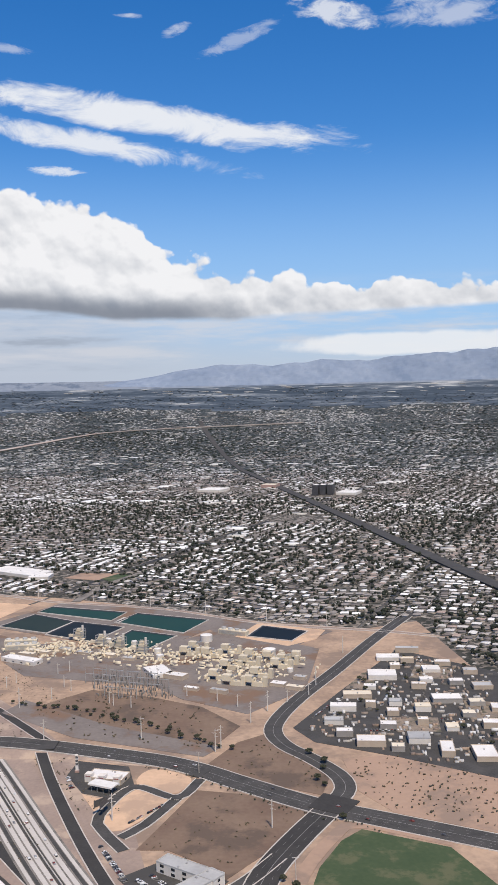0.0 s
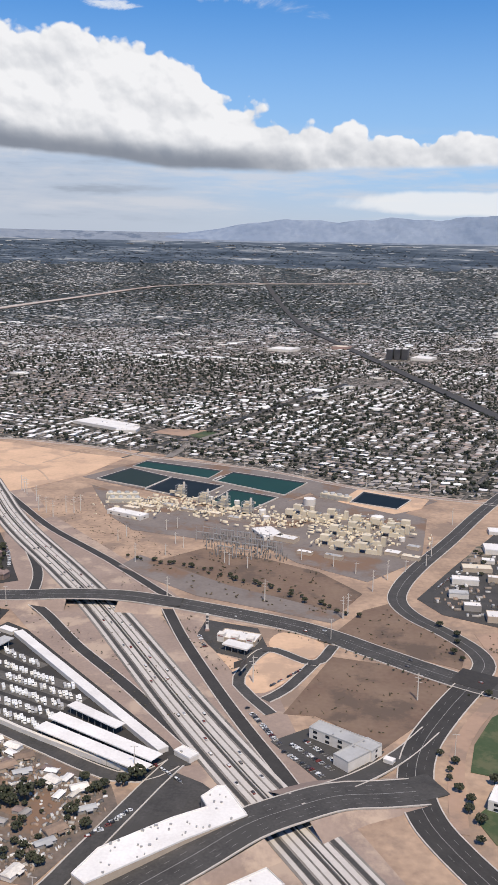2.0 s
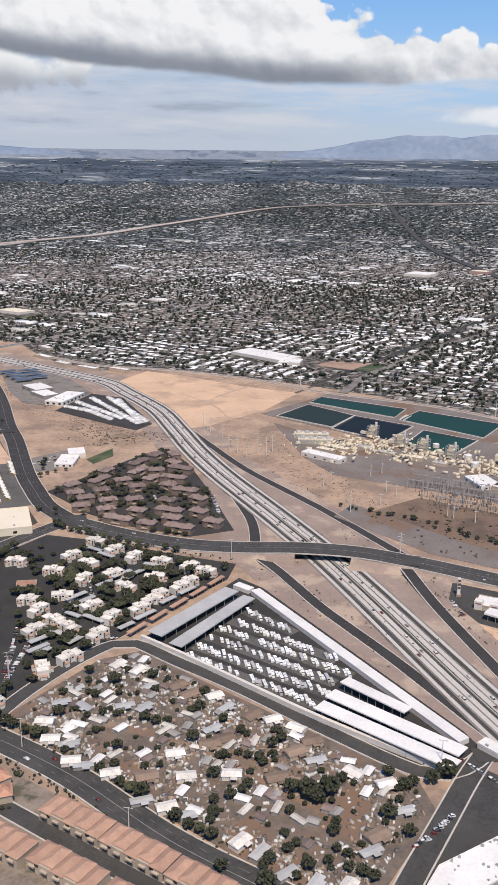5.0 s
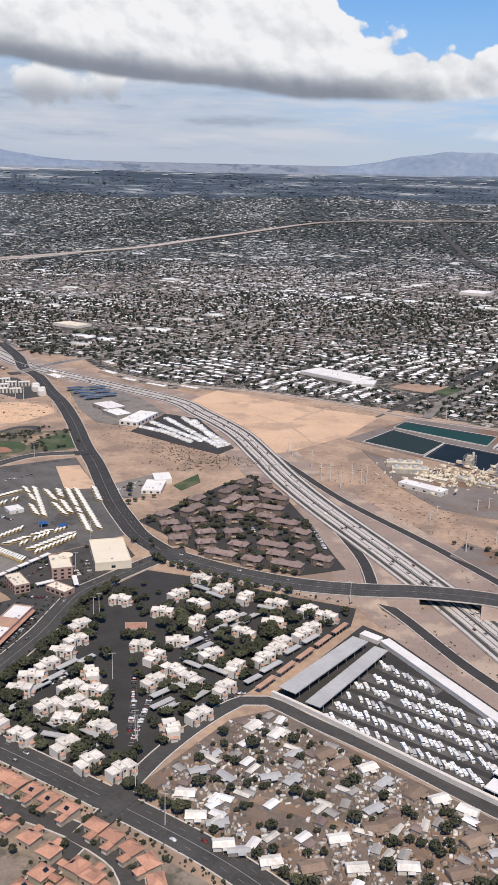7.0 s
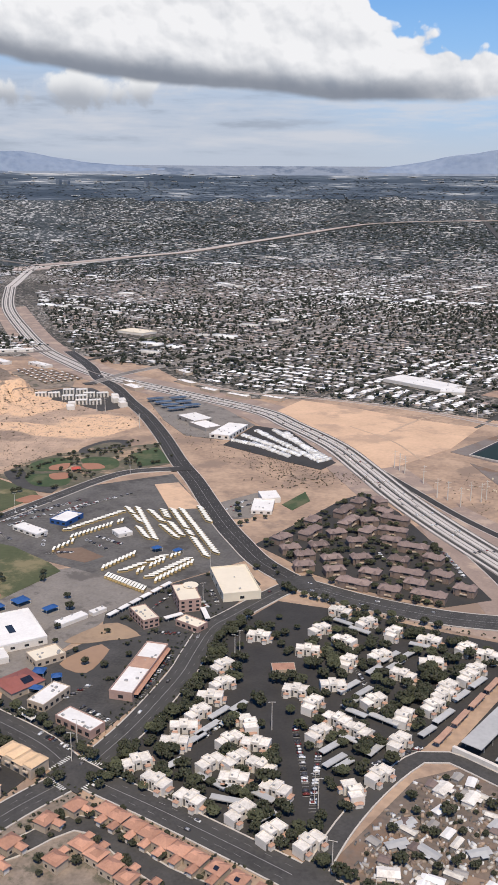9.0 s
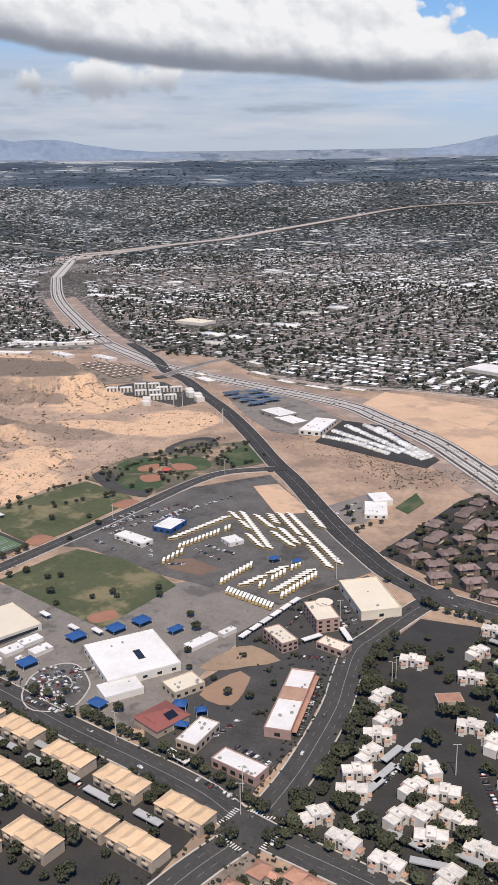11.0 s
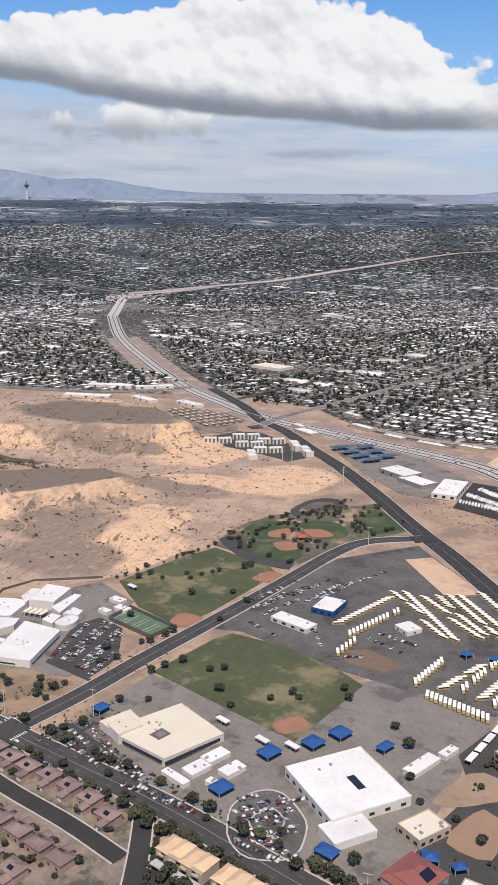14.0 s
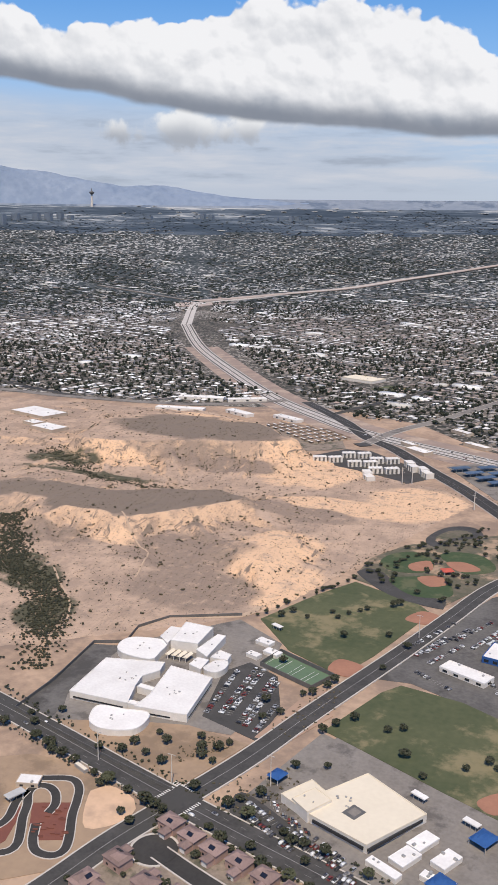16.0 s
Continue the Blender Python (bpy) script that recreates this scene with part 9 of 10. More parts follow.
# ---- trees, bushes and vehicles ----
def tree(seed, kind="shade"):
    r = random.Random(seed)
    t = thing("shade_tree", 0, 0, 0.25, 0, "dark green shade tree with a ragged crown", "tree", "shade trees")
    bm = tube(0.22, 2.0, 0, 0, 0, 6, 0.13)
    for k in range(4):
        a = r.uniform(0, 6.28)
        n0 = len(bm.verts)
        add_tube(bm, 0.1, 1.6, 0, 0, 0, 5, 0.04)
        bm.verts.ensure_lookup_table()
        bmesh.ops.transform(bm, matrix=pose(0, 0, 1.6, 42, 0, math.degrees(a)), verts=bm.verts[n0:])
    part("trunk", bm, "bark", t)
    V, F = clump_shape(seed, 120, 0.46, 0.092, 0.42)
    me = bpy.data.meshes.new("crown")
    me.from_pydata([(x * 4.6, y * 4.6, z * 4.2 + 0.4) for x, y, z in V], [], F)
    me.materials.append(M["leaf"])
    c = new("crown", me)
    c.parent = t
    return t


rt = random.Random(21)
SPOTS = []


def add_tree(x, y, k=1.0):
    SPOTS.append((x, y, k * rt.uniform(0.9, 1.55)))


def clear_of(x, y, gap=5.5):
    return all(math.hypot(x - a, y - b) > gap for a, b in VILLAS)


villa_zone = [(-420, 392), (-404, 452), (-403, 520), (-388, 558), (-345, 558), (-300, 548), (-264, 540), (-264, 528), (-304, 446), (-328, 376)]
villa_lot = [(-370, 458), (-362, 466), (-319, 388), (-346, 395), (-349, 413)]
villa_lanes = [smooth(q, 4) for q in ([(-345, 463), (-334, 477), (-328, 497), (-314, 532)], [(-301, 452), (-282, 490), (-271, 512)], [(-330, 463), (-316, 458), (-301, 452)],
                                      [(-388, 413), (-384, 438), (-382, 463), (-381, 487), (-379, 514)], [(-363, 556), (-342, 540), (-314, 532), (-301, 537)])]
n = 0
while n < 430:
    vx, vy = rt.choice(VILLAS)
    x, y = vx + rt.gauss(0, 8), vy + rt.gauss(0, 8)
    if inside(x, y, villa_zone) and clear_of(x, y, 4.6) and not inside(x, y, villa_lot) and min(near_path(x, y, q) for q in villa_lanes) > 4.2:
        add_tree(x, y, rt.choice((0.65, 0.85, 1.0)))
        n += 1
for path, off, step in ((ROAD_C[2:10], 9.0, 4.2), (ROAD_C[3:10], 12.5, 4.6), (ROAD_D[7:10], 9.0, 5.0), (ROAD_D[4:8], -9.5, 4.4), (ROAD_D[4:8], -12.5, 6.0), (ROAD_D[5:8], 9.2, 4.6), (ROAD_D[3:6], 9.0, 8.0), (ROAD_D[2:5], -9.0, 9.0), (ROAD_D[9:13], 8.6, 5.5), (ROAD_A[0:3], 12.0, 5.0), (ROAD_A[0:3], -12.5, 6.0)):
    P = smooth([p[:2] for p in path], step)
    for p, s in zip(P, sides(P)):
        if rt.random() < 0.85:
            add_tree(p[0] + s.x * -off + rt.uniform(-1, 1), p[1] + s.y * -off + rt.uniform(-1, 1), 0.85)
flats_zone = [(-420, 643), (-404, 690), (-384, 745), (-372, 762), (-345, 730), (-310, 668), (-285, 606), (-345, 595), (-378, 610)]
for _ in range(620):
    x, y = rt.uniform(-420, -285), rt.uniform(590, 765)
    if inside(x, y, flats_zone):
        add_tree(x, y, 0.62)
for _ in range(560):
    x, y = rt.uniform(-322, -145), rt.uniform(300, 437)
    if inside(x, y, [(-318, 374), (-298, 420), (-284, 433), (-230, 404), (-152, 364), (-147, 350), (-164, 304), (-190, 308), (-280, 348)]):
        add_tree(x, y, rt.choice((0.3, 0.42, 0.55, 0.75)))
for x, y, k in ((-196, 349, 1.5), (-189.5, 348, 1.7), (-182, 351, 1.5), (-186, 345, 1.4), (-145, 366, 1.6), (-140, 371, 1.5), (-149, 358, 1.3), (-155, 360, 1.2), (-208, 375, 1.3), (-205, 379, 1.2), (-231, 388, 1.1), (-243, 395, 1.0), (-262, 405, 1.1), (-222, 381, 1.2), (-300, 377, 1.1),
                (-270, 352, 1.0), (-178, 330, 1.0), (-192, 318, 1.1), (-184, 312, 1.0), (-160, 342, 1.1), (-152, 335, 1.0), (-212, 305, 1.0), (-240, 372, 1.0), (-286, 407, 1.0), (-196, 300, 1.2), (-176, 322, 0.9), (-166, 313, 0.9), (-221, 330, 0.9), (-258, 380, 0.8), (-290, 394, 0.9)):
    add_tree(x, y, k * 0.85)
# hedge of trees beside the townhouse street
for i in range(24):
    p = Vector((-571, 442)).lerp(Vector((-550, 372)), i / 23)
    add_tree(p.x + rt.uniform(-0.8, 0.8), p.y, 0.45)
# park, school grounds and the row beneath the plant
for x, y in ((-666, 656), (-655, 668), (-650, 662), (-646, 670), (-641, 676), (-638, 680), (-625, 690), (-622, 694), (-618, 650), (-640, 640), (-612, 612), (-606, 640), (-680, 652), (-676, 660), (-660, 600), (-636, 574), (-640, 572), (-632, 584), (-630, 590), (-622, 545), (-618, 552), (-612, 560),
             (-575, 528), (-560, 540), (-552, 548), (-548, 545), (-590, 560), (-596, 556), (-585, 540), (-530, 560), (-526, 552), (-612, 520), (-624, 515), (-630, 492), (-620, 487), (-610, 470), (-636, 486), (-602, 462), (-590, 452), (-556, 450), (-540, 446), (-528, 452), (-518, 436),
             (-686, 516), (-680, 511), (-694, 498), (-684, 500), (-692, 505), (-675, 497), (-664, 512), (-662, 507), (-658, 515), (-655, 520), (-668, 520), (-704, 496), (-656, 505), (-740, 502), (-746, 508), (-735, 516), (-700, 480), (-708, 484), (-720, 486), (-690, 474), (-674, 462), (-668, 458),
             (-650, 545), (-644, 552), (-654, 560), (-664, 470), (-640, 466), (-622, 462), (-502, 535), (-494, 522), (-490, 500), (-488, 512), (-470, 480), (-494, 476), (-484, 486), (-460, 470), (-450, 470), (-500, 445), (-505, 438), (-512, 452)):
    add_tree(x, y, 0.72)
for _ in range(230):
    x, y = rt.uniform(-660, -540), rt.uniform(705, 855)
    if inside(x, y, [(-660, 728), (-656, 765), (-640, 798), (-600, 832), (-570, 856), (-537, 805), (-560, 778), (-582, 745), (-600, 705)]):
        if not any(math.hypot(x - a, y - b) < 15 for a, b in ((-634, 770), (-617, 732), (-597, 781), (-562, 812))):
            add_tree(x, y, 0.6)
for i in range(34):
    t = i / 33
    p = Vector((-210, 660)).lerp(Vector((-45, 565)), t)
    add_tree(p.x + rt.uniform(-3, 3), p.y + 14 * math.sin(t * 3.1) + rt.uniform(-3, 3), 0.6)
for x, y in ((-6, 395), (-3, 402), (-7, 388), (-4, 380), (0, 372), (-2, 365), (2, 358), (0, 345), (-9, 408), (22, 470), (12, 388), (30, 388), (6, 560), (15, 545), (14, 536), (10, 520), (14, 512), (-436, 686), (-440, 680), (-452, 700), (-456, 712), (-430, 692), (-442, 672), (-448, 690), (-398, 600), (-402, 608), (-412, 604)):
    add_tree(x, y, 0.7)
for i in range(60):
    t = rt.random()
    p = Vector((-690, 640)).lerp(Vector((-590, 850)), t)
    add_tree(p.x - 4 + rt.uniform(-2, 2), p.y + 8 + rt.uniform(-2, 2), 0.45)
for x, y, a in TH + TH2 + TH3 + BH + BH2:
    for _ in range(4):
        q = rt.uniform(0, 6.28)
        add_tree(x + 6.4 * math.cos(q), y + 6.4 * math.sin(q), rt.choice((0.3, 0.42, 0.55)))
for _ in range(210):
    x, y = rt.uniform(-570, -450), rt.uniform(350, 425)
    if inside(x, y, [(-565, 440), (-520, 420), (-445, 394), (-458, 340), (-558, 352)]):
        add_tree(x, y, 0.8)
for _ in range(50):
    x, y = rt.uniform(0, 150), rt.uniform(560, 800)
    if inside(x, y, [(0, 606), (32, 680), (90, 800), (155, 730), (145, 565), (112, 526), (58, 560), (14, 582)]) and all(abs(x - a) > w / 2 + 2 or abs(y - b) > d / 2 + 2 for a, b, w, d in IND):
        add_tree(x, y, 0.6)


def footprints():
    """Oblongs of the buildings, in their own axes."""
    res = []
    for ob in bpy.data.objects:
        if ob.type == "MESH" and ob.parent is not None and ob.name.split(".")[0] in ("wall", "main_block", "hall_block", "west_block", "east_block", "north_block", "gym_block", "side_block", "lower_block", "rounded_block", "wing", "entrance_wing", "sanctuary"):
            top = ob.parent
            m = top.matrix_basis @ ob.matrix_basis
            xs, ys = [v.co.x for v in ob.data.vertices], [v.co.y for v in ob.data.vertices]
            c = m @ Vector((sum(xs) / len(xs), sum(ys) / len(ys), 0))
            res.append((c.x, c.y, max(max(xs) - min(xs), max(ys) - min(ys)), m.inverted(), min(xs), max(xs), min(ys), max(ys)))
    return res


FEET = footprints()


def built_on(x, y, gap=1.2):
    for cx, cy, size, inv, x0, x1, y0, y1 in FEET:
        if abs(x - cx) < size and abs(y - cy) < size:
            p = inv @ Vector((x, y, 0))
            if x0 - gap < p.x < x1 + gap and y0 - gap < p.y < y1 + gap:
                return True
    return False


# small trees and shrubs of the kerbside planting
BEDS = []
for path, off, n in ((ROAD_C[2:12], 8.6, 5), (ROAD_C[2:12], -8.6, 5), (ROAD_D[1:13], 8.8, 5), (ROAD_D[1:13], -8.8, 5), (ROAD_A[0:5], 12, 3), (ROAD_A[8:13], 11, 2)):
    P = smooth([p[:2] for p in path], 5)
    for p, q in zip(P, sides(P)):
        for _ in range(n):
            o = off + rt.uniform(-1.6, 2.2) * (1 if off > 0 else -1)
            x, y = p[0] + q.x * o + rt.uniform(-2, 2), p[1] + q.y * o + rt.uniform(-2, 2)
            if not built_on(x, y, 0.3):
                w = rt.uniform(0.6, 1.7)
                BEDS.append((x, y, 0.3, w, w, w * 0.8, rt.uniform(0, 6)))
for _ in range(1500):
    x, y = rt.uniform(-500, -405), rt.uniform(405, 600)
    if inside(x, y, [(-486, 440), (-478, 472), (-466, 500), (-474, 524), (-452, 572), (-424, 610), (-404, 584), (-418, 520), (-422, 448), (-432, 405), (-478, 422)]) and not built_on(x, y, 0.3):
        if noise.noise(Vector((x * 0.13, y * 0.13, 2.0))) > 0.22:
            w = rt.uniform(0.7, 2.0)
            BEDS.append((x, y, 0.3, w, w, w * 0.9, rt.uniform(0, 6)))
            if rt.random() < 0.12:
                add_tree(x, y, 0.5)
scatter("kerbside_shrubs", clump_shape(91, 2, 0.3, 0.36, 0.4), BEDS, "leaf_mass", "low green shrubs in kerbside planting", "shrubs")
SPOTS[:] = [s for s in SPOTS if not built_on(s[0], s[1])]


def plant_trees():
    """The nearest trees stand singly; the rest are one joined growth."""
    kinds = [tree(s) for s in (101, 102, 103, 104, 105)]
    used = set()
    single = [p for i, p in enumerate(SPOTS) if i % 4 == 0][:165]
    rest = [p for i, p in enumerate(SPOTS) if i % 4 or i // 4 >= 165]
    for i, (x, y, k) in enumerate(single):
        j = i % len(kinds)
        m = pose(x, y, 0.25, 0, 0, rt.uniform(0, 360))
        if j not in used:
            used.add(j)
            kinds[j].matrix_basis = m @ Matrix.Diagonal((k, k, k * 1.05, 1))
        else:
            c = copy_thing(kinds[j], m)
            c.scale = (k, k, k * rt.uniform(0.9, 1.2))
    for g in range(3):
        spots = [(x, y, 0.5 * k, 4.6 * k, 4.6 * k, 4.3 * k * rt.uniform(0.9, 1.2), rt.uniform(0, 6.28)) for x, y, k in rest[g::3]]
        scatter("tree_growth", clump_shape(201 + g, 58, 0.46, 0.115, 0.42), spots, "leaf_mass", "dark green shade trees between the buildings", "trees")
    scatter("tree_trunks", BOX, [(x, y, 0.2, 0.3 * k, 0.3 * k, 2.4 * k, 0.0) for x, y, k in rest], "bark", "slim brown tree trunks", "trunks")


plant_trees()


def scrub():
    """Low dark bushes over hills and empty lots."""
    r = np.random.RandomState(17)
    A = []
    for _ in range(46000):
        x, y = r.uniform(-1150, -610), r.uniform(500, 1180)
        h = hill_height(x, y)
        low = sum(hill_height(x + a, y + b) for a, b in ((7, 0), (-7, 0), (0, 7), (0, -7))) / 4 - h
        if h > 0.1 and r.rand() < 0.16 + 0.6 * abs(noise.noise(Vector((x * 0.012, y * 0.012, 1)))) + 1.6 * max(0.0, low):
            w = r.uniform(0.3, 0.95) * (2.4 if r.rand() < 0.06 + 0.2 * max(0.0, low) else 1)
            A.append((x, y, h - 0.1, w, w, w * 0.8, r.uniform(0, 6)))
    for poly, n, k in (([(30, 548), (60, 556), (116, 522), (180, 480), (150, 440), (50, 482), (34, 505)], 340, 1.0), ([(-505, 872), (-420, 815), (-380, 815), (-360, 790), (-425, 770), (-470, 800)], 420, 0.8), ([(-330, 800), (-262, 705), (-205, 655), (-160, 640), (-215, 720), (-300, 850)], 260, 0.7), ([(-215, 640), (-150, 560), (-95, 480), (-120, 480), (-200, 590)], 150, 0.7), ([(-250, 640), (-180, 540), (-120, 440), (-135, 440), (-240, 590)], 160, 0.6), ([(-640, 1000), (-520, 880), (-470, 800), (-520, 830), (-650, 940)], 200, 0.7), ([(-480, 770), (-420, 810), (-400, 770), (-440, 760)], 60, 1.0),
                       ([(-80, 440), (-58, 505), (2, 476), (-36, 410)], 60, 0.8), ([(-200, 645), (-160, 690), (-70, 650), (-60, 565), (-140, 590)], 130, 1.1), ([(-18, 596), (18, 530), (10, 502), (-54, 545)], 60, 0.9), ([(-260, 560), (-200, 520), (-120, 420), (-150, 430), (-240, 520)], 70, 0.7),
                       ([(-645, 540), (-636, 585), (-626, 588), (-622, 560), (-636, 530)], 70, 0.8), ([(-652, 490), (-640, 510), (-625, 520), (-610, 480), (-640, 478)], 90, 0.9), ([(-700, 640), (-660, 740), (-640, 800), (-660, 800), (-700, 700)], 120, 0.8), ([(-670, 500), (-652, 520), (-660, 528), (-676, 510)], 60, 0.8)):
        xs, ys = [p[0] for p in poly], [p[1] for p in poly]
        c = 0
        while c < n:
            x, y = r.uniform(min(xs), max(xs)), r.uniform(min(ys), max(ys))
            if inside(x, y, poly):
                w = r.uniform(0.6, 1.7) * k
                A.append((x, y, 0.2, w, w, w * 0.8, r.uniform(0, 6)))
                c += 1
    W = []
    bed = smooth([(-930, 742), (-898, 700), (-870, 662), (-841, 646), (-809, 611), (-788, 578), (-772, 545)], 3)
    for i, (p, q) in enumerate(zip(bed, sides(bed))):
        for _ in range(34 if i < len(bed) * 0.85 else 12):
            o = r.normal(0, 7.0)
            x, y, w = p[0] + q.x * o, p[1] + q.y * o, r.uniform(1.0, 2.6)
            W.append((x, y, max(0, hill_height(x, y)) - 0.2, w, w, w * 0.75, r.uniform(0, 6)))
    vale = smooth([(-1028, 925), (-975, 898), (-930, 862), (-875, 855), (-840, 852)], 3)
    for i, (p, q) in enumerate(zip(vale, sides(vale))):
        for _ in range(14 if i < len(vale) * 0.45 else 7):
            o = r.normal(0, 9 if i < len(vale) * 0.45 else 4)
            x, y, w = p[0] + q.x * o, p[1] + q.y * o, r.uniform(0.8, 2.2)
            W.append((x, y, max(0, hill_height(x, y)) - 0.2, w, w, w * 0.75, r.uniform(0, 6)))
    scatter("wash_growth", clump_shape(78, 3, 0.36, 0.32, 0.4), W, "wash_leaf", "dense dark brush along a dry wash", "bushes")
    scatter("desert_scrub", clump_shape(77, 2, 0.3, 0.36, 0.4), A, "scrub", "low dark desert bushes scattered on bare earth", "bushes")


scrub()


def car_shell():
    bm = box(2.6, 1.08, 0.5, 0, 0, 0.06)
    bmesh.ops.bevel(bm, geom=bm.edges[:], offset=0.09, segments=1, affect="EDGES")
    add_box(bm, 1.0, 0.86, 0.05, 0.12, 0, 0.9)
    return bm


def car():
    body = part("car", car_shell(), "car")
    tagged(body, "small car with dark windows standing on asphalt", "car", "cars on roads and lots")
    body.location.z = 0.35
    cab = bmesh.new()
    lo = [cab.verts.new((x, y, 0.56)) for x, y in ((-0.75, -0.54), (0.95, -0.54), (0.95, 0.54), (-0.75, 0.54))]
    hi = [cab.verts.new((x, y, 0.92)) for x, y in ((-0.4, -0.44), (0.65, -0.44), (0.65, 0.44), (-0.4, 0.44))]
    for i in range(4):
        cab.faces.new((lo[i], lo[(i + 1) % 4], hi[(i + 1) % 4], hi[i]))
    part("glasshouse", cab, "glass", body, "dark car windows")
    return body


CARS = []
LINES = []


def car_row(a, b, turn, pitch=1.8, fill=0.75, lift_z=0.35):
    a, b = Vector(a), Vector(b)
    n = max(1, int((b - a).length / pitch))
    for i in range(n + 1):
        p = a.lerp(b, (i + 0.5) / n)
        LINES.append((p.x, p.y, 0.3, 2.8, 0.10, 0.13, radians(turn)))
        if rt.random() < fill:
            p = a.lerp(b, i / n)
            CARS.append((p.x, p.y, turn + rt.choice((0, 180)) + rt.uniform(-2, 2)))


for a, b in (((-675.4, 541), (-677.6, 582)), ((-669, 543), (-670, 588)), ((-665.5, 542), (-666, 588)), ((-658.5, 538), (-658.5, 582)), ((-655, 537), (-655.5, 580)), ((-649, 534), (-648.5, 558))):      # school car park
    car_row(a, b, 2, 1.75, 0.6)
for a, b, t in (((-606, 478), (-586, 466), 70), ((-594, 459), (-560, 452), 70), ((-548, 458), (-534, 472), -20), ((-543, 452), (-529, 466), -20), ((-540, 446), (-520, 442), 60), ((-534, 468), (-526, 474), 60), ((-630, 494), (-606, 478), -60), ((-626, 490), (-604, 474), -60),
                ((-604, 645), (-588, 682), -20), ((-596, 640), (-580, 676), -20), ((-584, 660), (-570, 690), -20), ((-545, 590), (-530, 596), 60), ((-530, 618), (-512, 608), 60), ((-526, 626), (-506, 618), 60), ((-552, 600), (-560, 618), -20), ((-578, 605), (-596, 616), 60),
                ((-462, 700), (-452, 728), 20), ((-456, 698), (-446, 722), 20), ((-82, 404), (-62, 384), 30), ((-76, 408), (-58, 390), 30), ((-70, 412), (-56, 396), 30), ((-100, 440), (-84, 412), 35), ((-98, 436), (-82, 408), 35), ((-90, 466), (-76, 486), 60), ((-138, 526), (-132, 510), 30), ((-136, 384), (-122, 372), -40),
                ((-150, 330), (-138, 348), 25), ((-146, 334), (-136, 352), 25), ((-424, 450), (-424, 490), 0), ((-446, 436), (-428, 428), 60), ((-452, 412), (-436, 406), 70), ((-455, 440), (-450, 452), 20), ((-440, 510), (-428, 512), 80), ((-452, 536), (-448, 556), 60), ((-432, 556), (-424, 546), 30), ((-428, 566), (-420, 552), 30),
                ((-340, 440), (-334, 396), 20), ((-352, 446), (-340, 412), 20), ((-345, 428), (-338, 404), 20), ((-336, 504), (-320, 470), 60), ((-316, 430), (-300, 446), 0), ((-378, 452), (-386, 430), 0), ((-314, 678), (-296, 640), 30), ((-306, 664), (-292, 628), 30), ((-345, 650), (-340, 640), 0), ((-360, 605), (-330, 600), 80),
                ((-555, 408), (-520, 400), 70), ((-508, 402), (-480, 392), 70), ((10, 625), (22, 650), 60), ((18, 618), (28, 640), 60), ((40, 600), (70, 600), 80), ((60, 650), (72, 690), 20), ((96, 620), (120, 620), 80), ((80, 740), (96, 768), 30), ((30, 660), (44, 690), 30), ((118, 590), (122, 570), 0)):
    car_row(a, b, t, 1.9, 0.62)
for a, b, t in (((-550, 464), (-540, 474), -45), ((-546, 460), (-533, 470), -45), ((-542, 454), (-528, 463), -45), ((-538, 448), (-524, 455), -45), ((-614, 477), (-590, 467), 68), ((-608, 471), (-586, 462), 68), ((-600, 634), (-590, 660), -20), ((-592, 628), (-580, 654), -20), ((-575, 652), (-562, 686), -20), ((-568, 660), (-556, 690), -20), ((-556, 690), (-540, 715), -30)):
    car_row(a, b, t, 1.7, 0.75)
for a, b, t in (((-545, 455), (-535, 465), 20), ((-539, 450), (-529, 460), 20), ((-531, 446), (-525, 458), 20), ((-542, 442), (-525, 438), 75), ((-591, 461), (-564, 453.5), 70), ((-634, 487), (-614, 476), 62), ((-628, 478), (-609, 467), 62)):
    car_row(a, b, t, 1.65, 0.7)
# traffic, spread thinly along the carriageways
for pts, off, gap in ((FREEWAY[9:22], 3.0, 26), (FREEWAY[9:22], -6.0, 24), (FREEWAY[9:22], 6.2, 34), (FREEWAY[9:22], -2.8, 38), ([p[:2] for p in ROAD_A], 4, 48), ([p[:2] for p in ROAD_A], -4, 52), (ROAD_C, 3, 40), (ROAD_D[2:], -3, 60), (ROAD_D[2:], 3, 70)):
    P = smooth(pts, 3)
    N = sides(P)
    d = rt.uniform(0, gap)
    for i in range(len(P) - 1):
        d -= math.dist(P[i], P[i + 1])
        bridge = pts is not FREEWAY[9:22] and len(pts) == len(ROAD_A) and (-300 < P[i][0] < -120)
        if d < 0 and not bridge:
            d = gap * rt.uniform(0.5, 1.6)
            h = math.degrees(math.atan2(P[i + 1][1] - P[i][1], P[i + 1][0] - P[i][0]))
            CARS.append((P[i][0] + N[i].x * off, P[i][1] + N[i].y * off, h))
spread(car, CARS[::2][:180])
shape = bmesh.new()
add_box(shape, 2.6, 1.05, 0.42, 0, 0, 0.16)
add_box(shape, 1.4, 1.0, 0.36, 0.1, 0, 0.56)
shape.verts.index_update()
CAR_BITS = ([tuple(v.co) for v in shape.verts], [tuple(v.index for v in f.verts) for f in shape.faces])
shape.free()
rest = [c for c in CARS if c not in CARS[::2][:180]]
scatter("parked_cars", CAR_BITS, [(x, y, 0.35, 1, 1, 1, radians(a)) for x, y, a in rest], "car_mass", "further parked cars in several colours", "cars")
scatter("bay_lines", BOX, LINES, "old_paint", "white painted parking bay lines", "road paint")


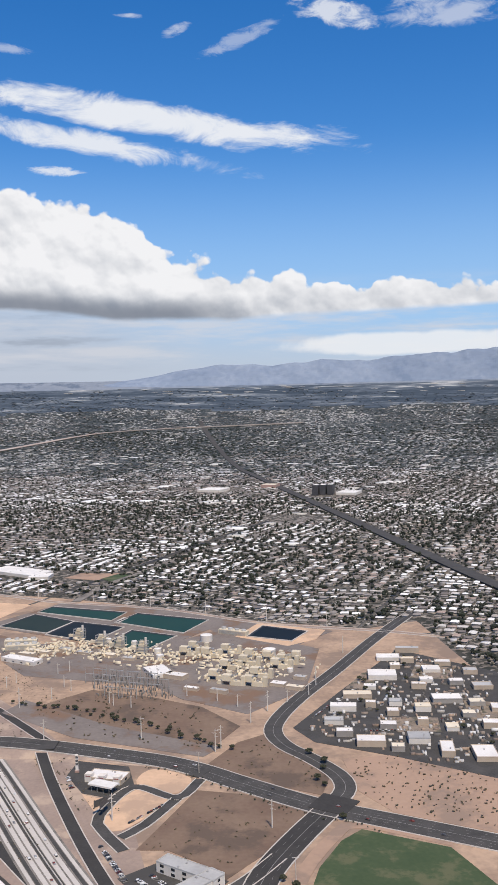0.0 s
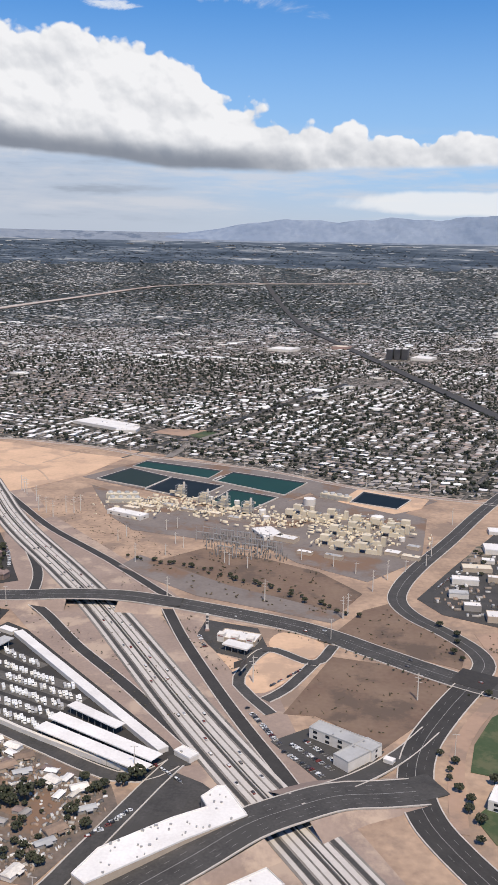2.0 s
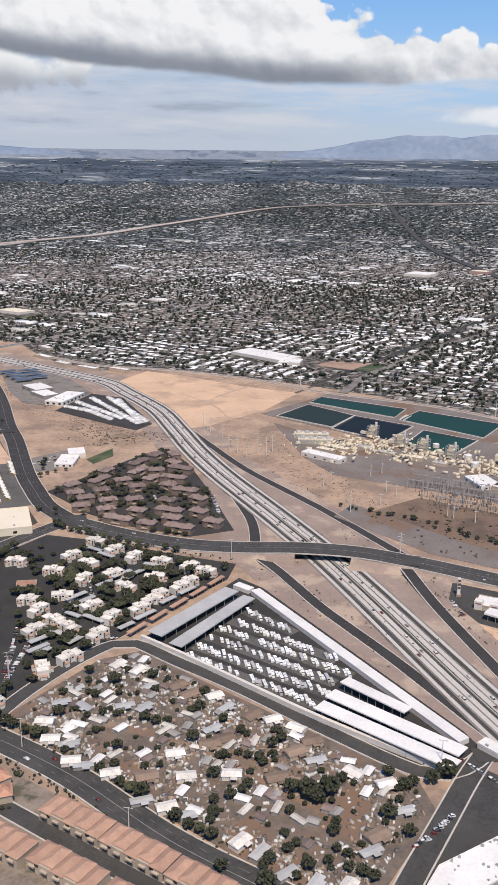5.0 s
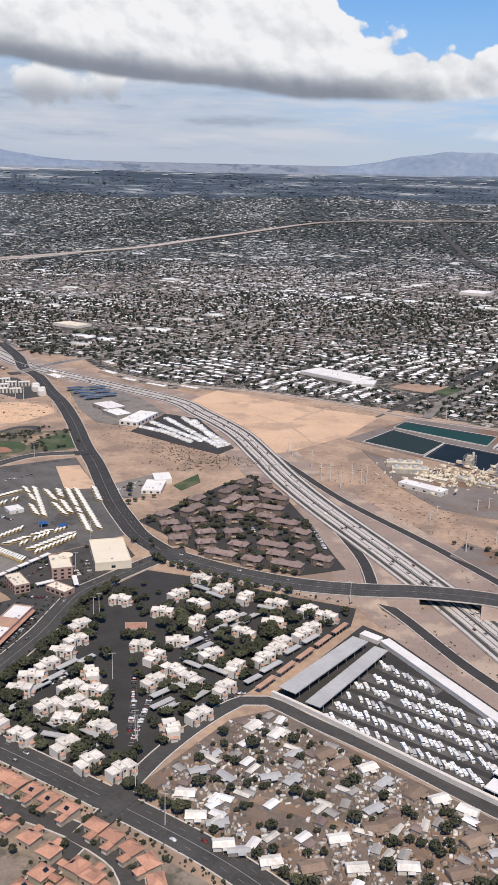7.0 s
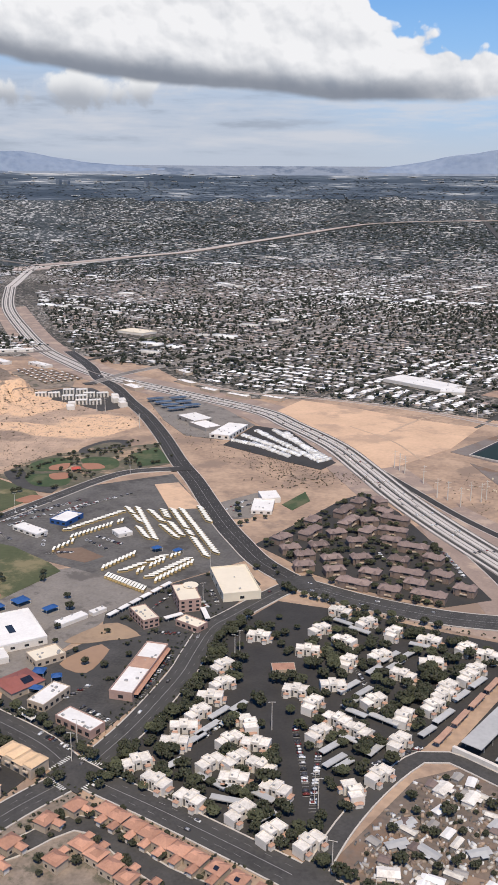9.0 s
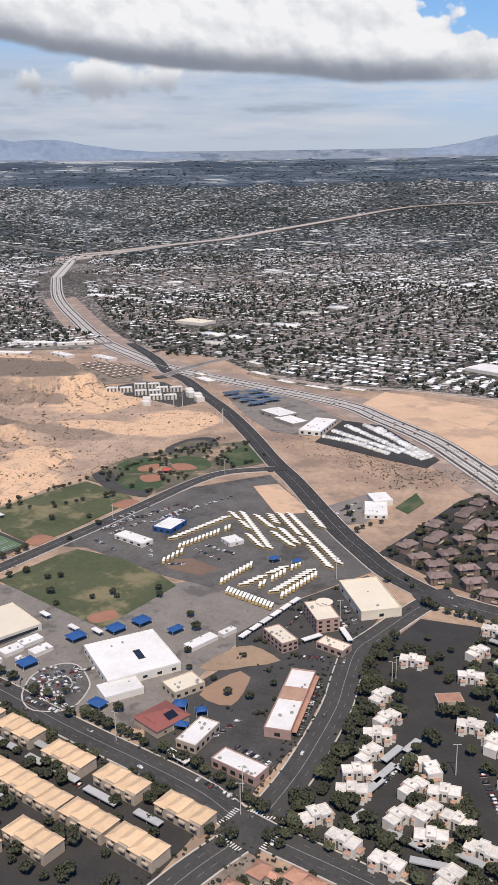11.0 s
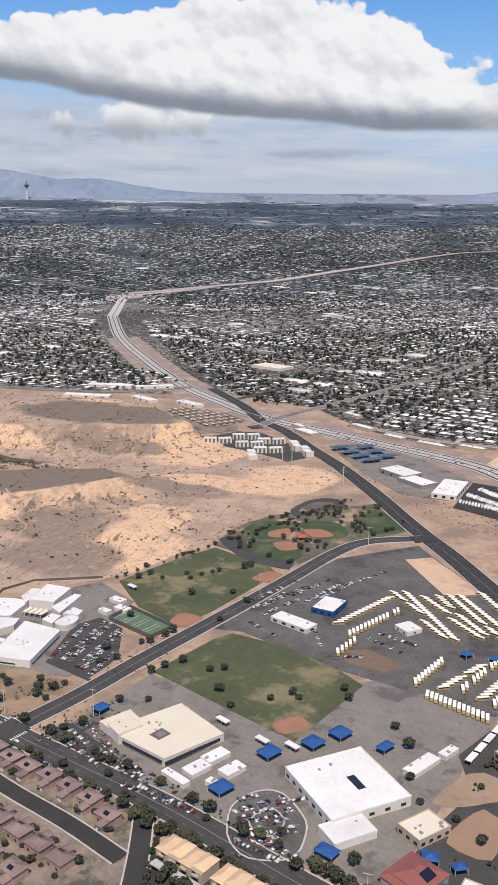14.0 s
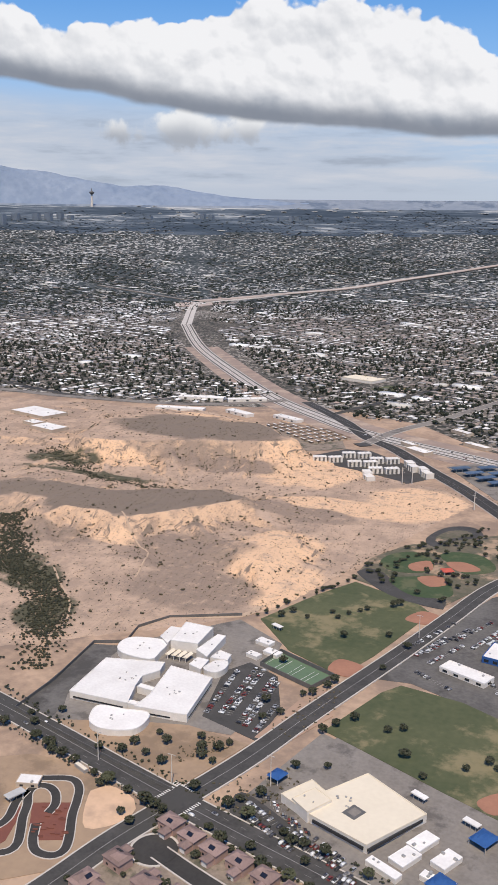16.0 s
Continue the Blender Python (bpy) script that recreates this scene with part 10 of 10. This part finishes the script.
def yard_clutter():
    """Crates, containers and parked trucks in the industrial yards."""
    r = np.random.RandomState(9)
    A = []
    while len(A) < 420:
        x, y = r.uniform(0, 158), r.uniform(545, 800)
        if inside(x, y, [(4, 606), (34, 680), (90, 795), (155, 725), (146, 565), (112, 528), (58, 562), (14, 584)]) and all(abs(x - a) > w / 2 + 1.5 or abs(y - b) > d / 2 + 1.5 for a, b, w, d in IND):
            A.append((x, y, 0.28, r.uniform(1.2, 5), r.uniform(1, 1.8), r.uniform(0.8, 1.6), r.choice([0, 1.57]) + r.uniform(-0.1, 0.1)))
    scatter("yard_clutter", BOX, A, "junk", "containers, trucks and stacked goods in industrial yards", "yard goods")


yard_clutter()


def dealer_stock():
    """Close rows of white vans and campers at the dealer."""
    r = np.random.RandomState(6)
    A = []
    for o, e in (((-512, 885), (-470, 868)), ((-508, 905), (-440, 852)), ((-500, 925), (-420, 838)), ((-485, 932), (-414, 846)), ((-492, 880), (-448, 846)), ((-472, 925), (-418, 840))):
        a, b = Vector(o), Vector(e)
        n = int((b - a).length / 2.6)
        for i in range(n):
            p = a.lerp(b, i / n)
            A.append((p.x, p.y, 0.35, 1.6, r.uniform(4, 6.5), r.uniform(1.4, 2.0), math.atan2((b - a).y, (b - a).x) + 0.35))
    scatter("dealer_vans", BOX, A, "big_roof", "close rows of white vans in a dealer yard", "vans")


dealer_stock()


def camper(w, h):
    bm = box(w, 1.55, h - 0.15, 0.2, 0, 0.15)
    bmesh.ops.bevel(bm, geom=bm.edges[:], offset=0.1, segments=1, affect="EDGES")
    add_box(bm, 0.9, 1.4, h * 0.5, 0.2 - w / 2 - 0.4, 0, 0.15)
    body = part("camper", bm, "rv")
    tagged(body, "stored camper with a pale roof on black asphalt", "camper", "stored campers")
    body.location.z = 0.35
    part("windscreen", box(0.1, 1.3, h * 0.32, 0.14 - w / 2, 0, h * 0.58), "glass", body, "dark windscreen")
    part("roof_vent", box(0.7, 0.6, 0.2, 0.5, 0, h - 0.01), "grey_roof", body)
    return body


RV = []
for a, b in (((-242, 488), (-216, 472)), ((-247, 476), (-192, 450)), ((-251, 467), (-184, 437)), ((-254, 457), (-191, 429)), ((-258, 447), (-190, 418)), ((-260, 437), (-196, 409))):
    a, b = Vector(a), Vector(b)
    d = (b - a).normalized()
    tagged(part("pavement_bay", ribbon([tuple(a - d * 2), tuple(b + d * 2)], -3.6, 3.6, 0.345, 0.1), "yard_asphalt"), "worn grey gravel strip for stored campers", "pavement", kind="structure")
    n = int((b - a).length / 2.15)
    for i in range(n + 1):
        if rt.random() < 0.84 and noise.noise(Vector((a.x + i * 0.31, a.y, 5.0))) > -0.32:
            p = a.lerp(b, i / n)
            RV.append((p.x + rt.uniform(-0.3, 0.3), p.y + rt.uniform(-1.2, 1.2), -66 + rt.uniform(-4, 4) + rt.choice((0, 180))))
spread(lambda: camper(5.4, 1.75), RV[0::3])
spread(lambda: camper(4.2, 1.5), RV[1::3])
spread(lambda: camper(3.4, 1.25), RV[2::3])
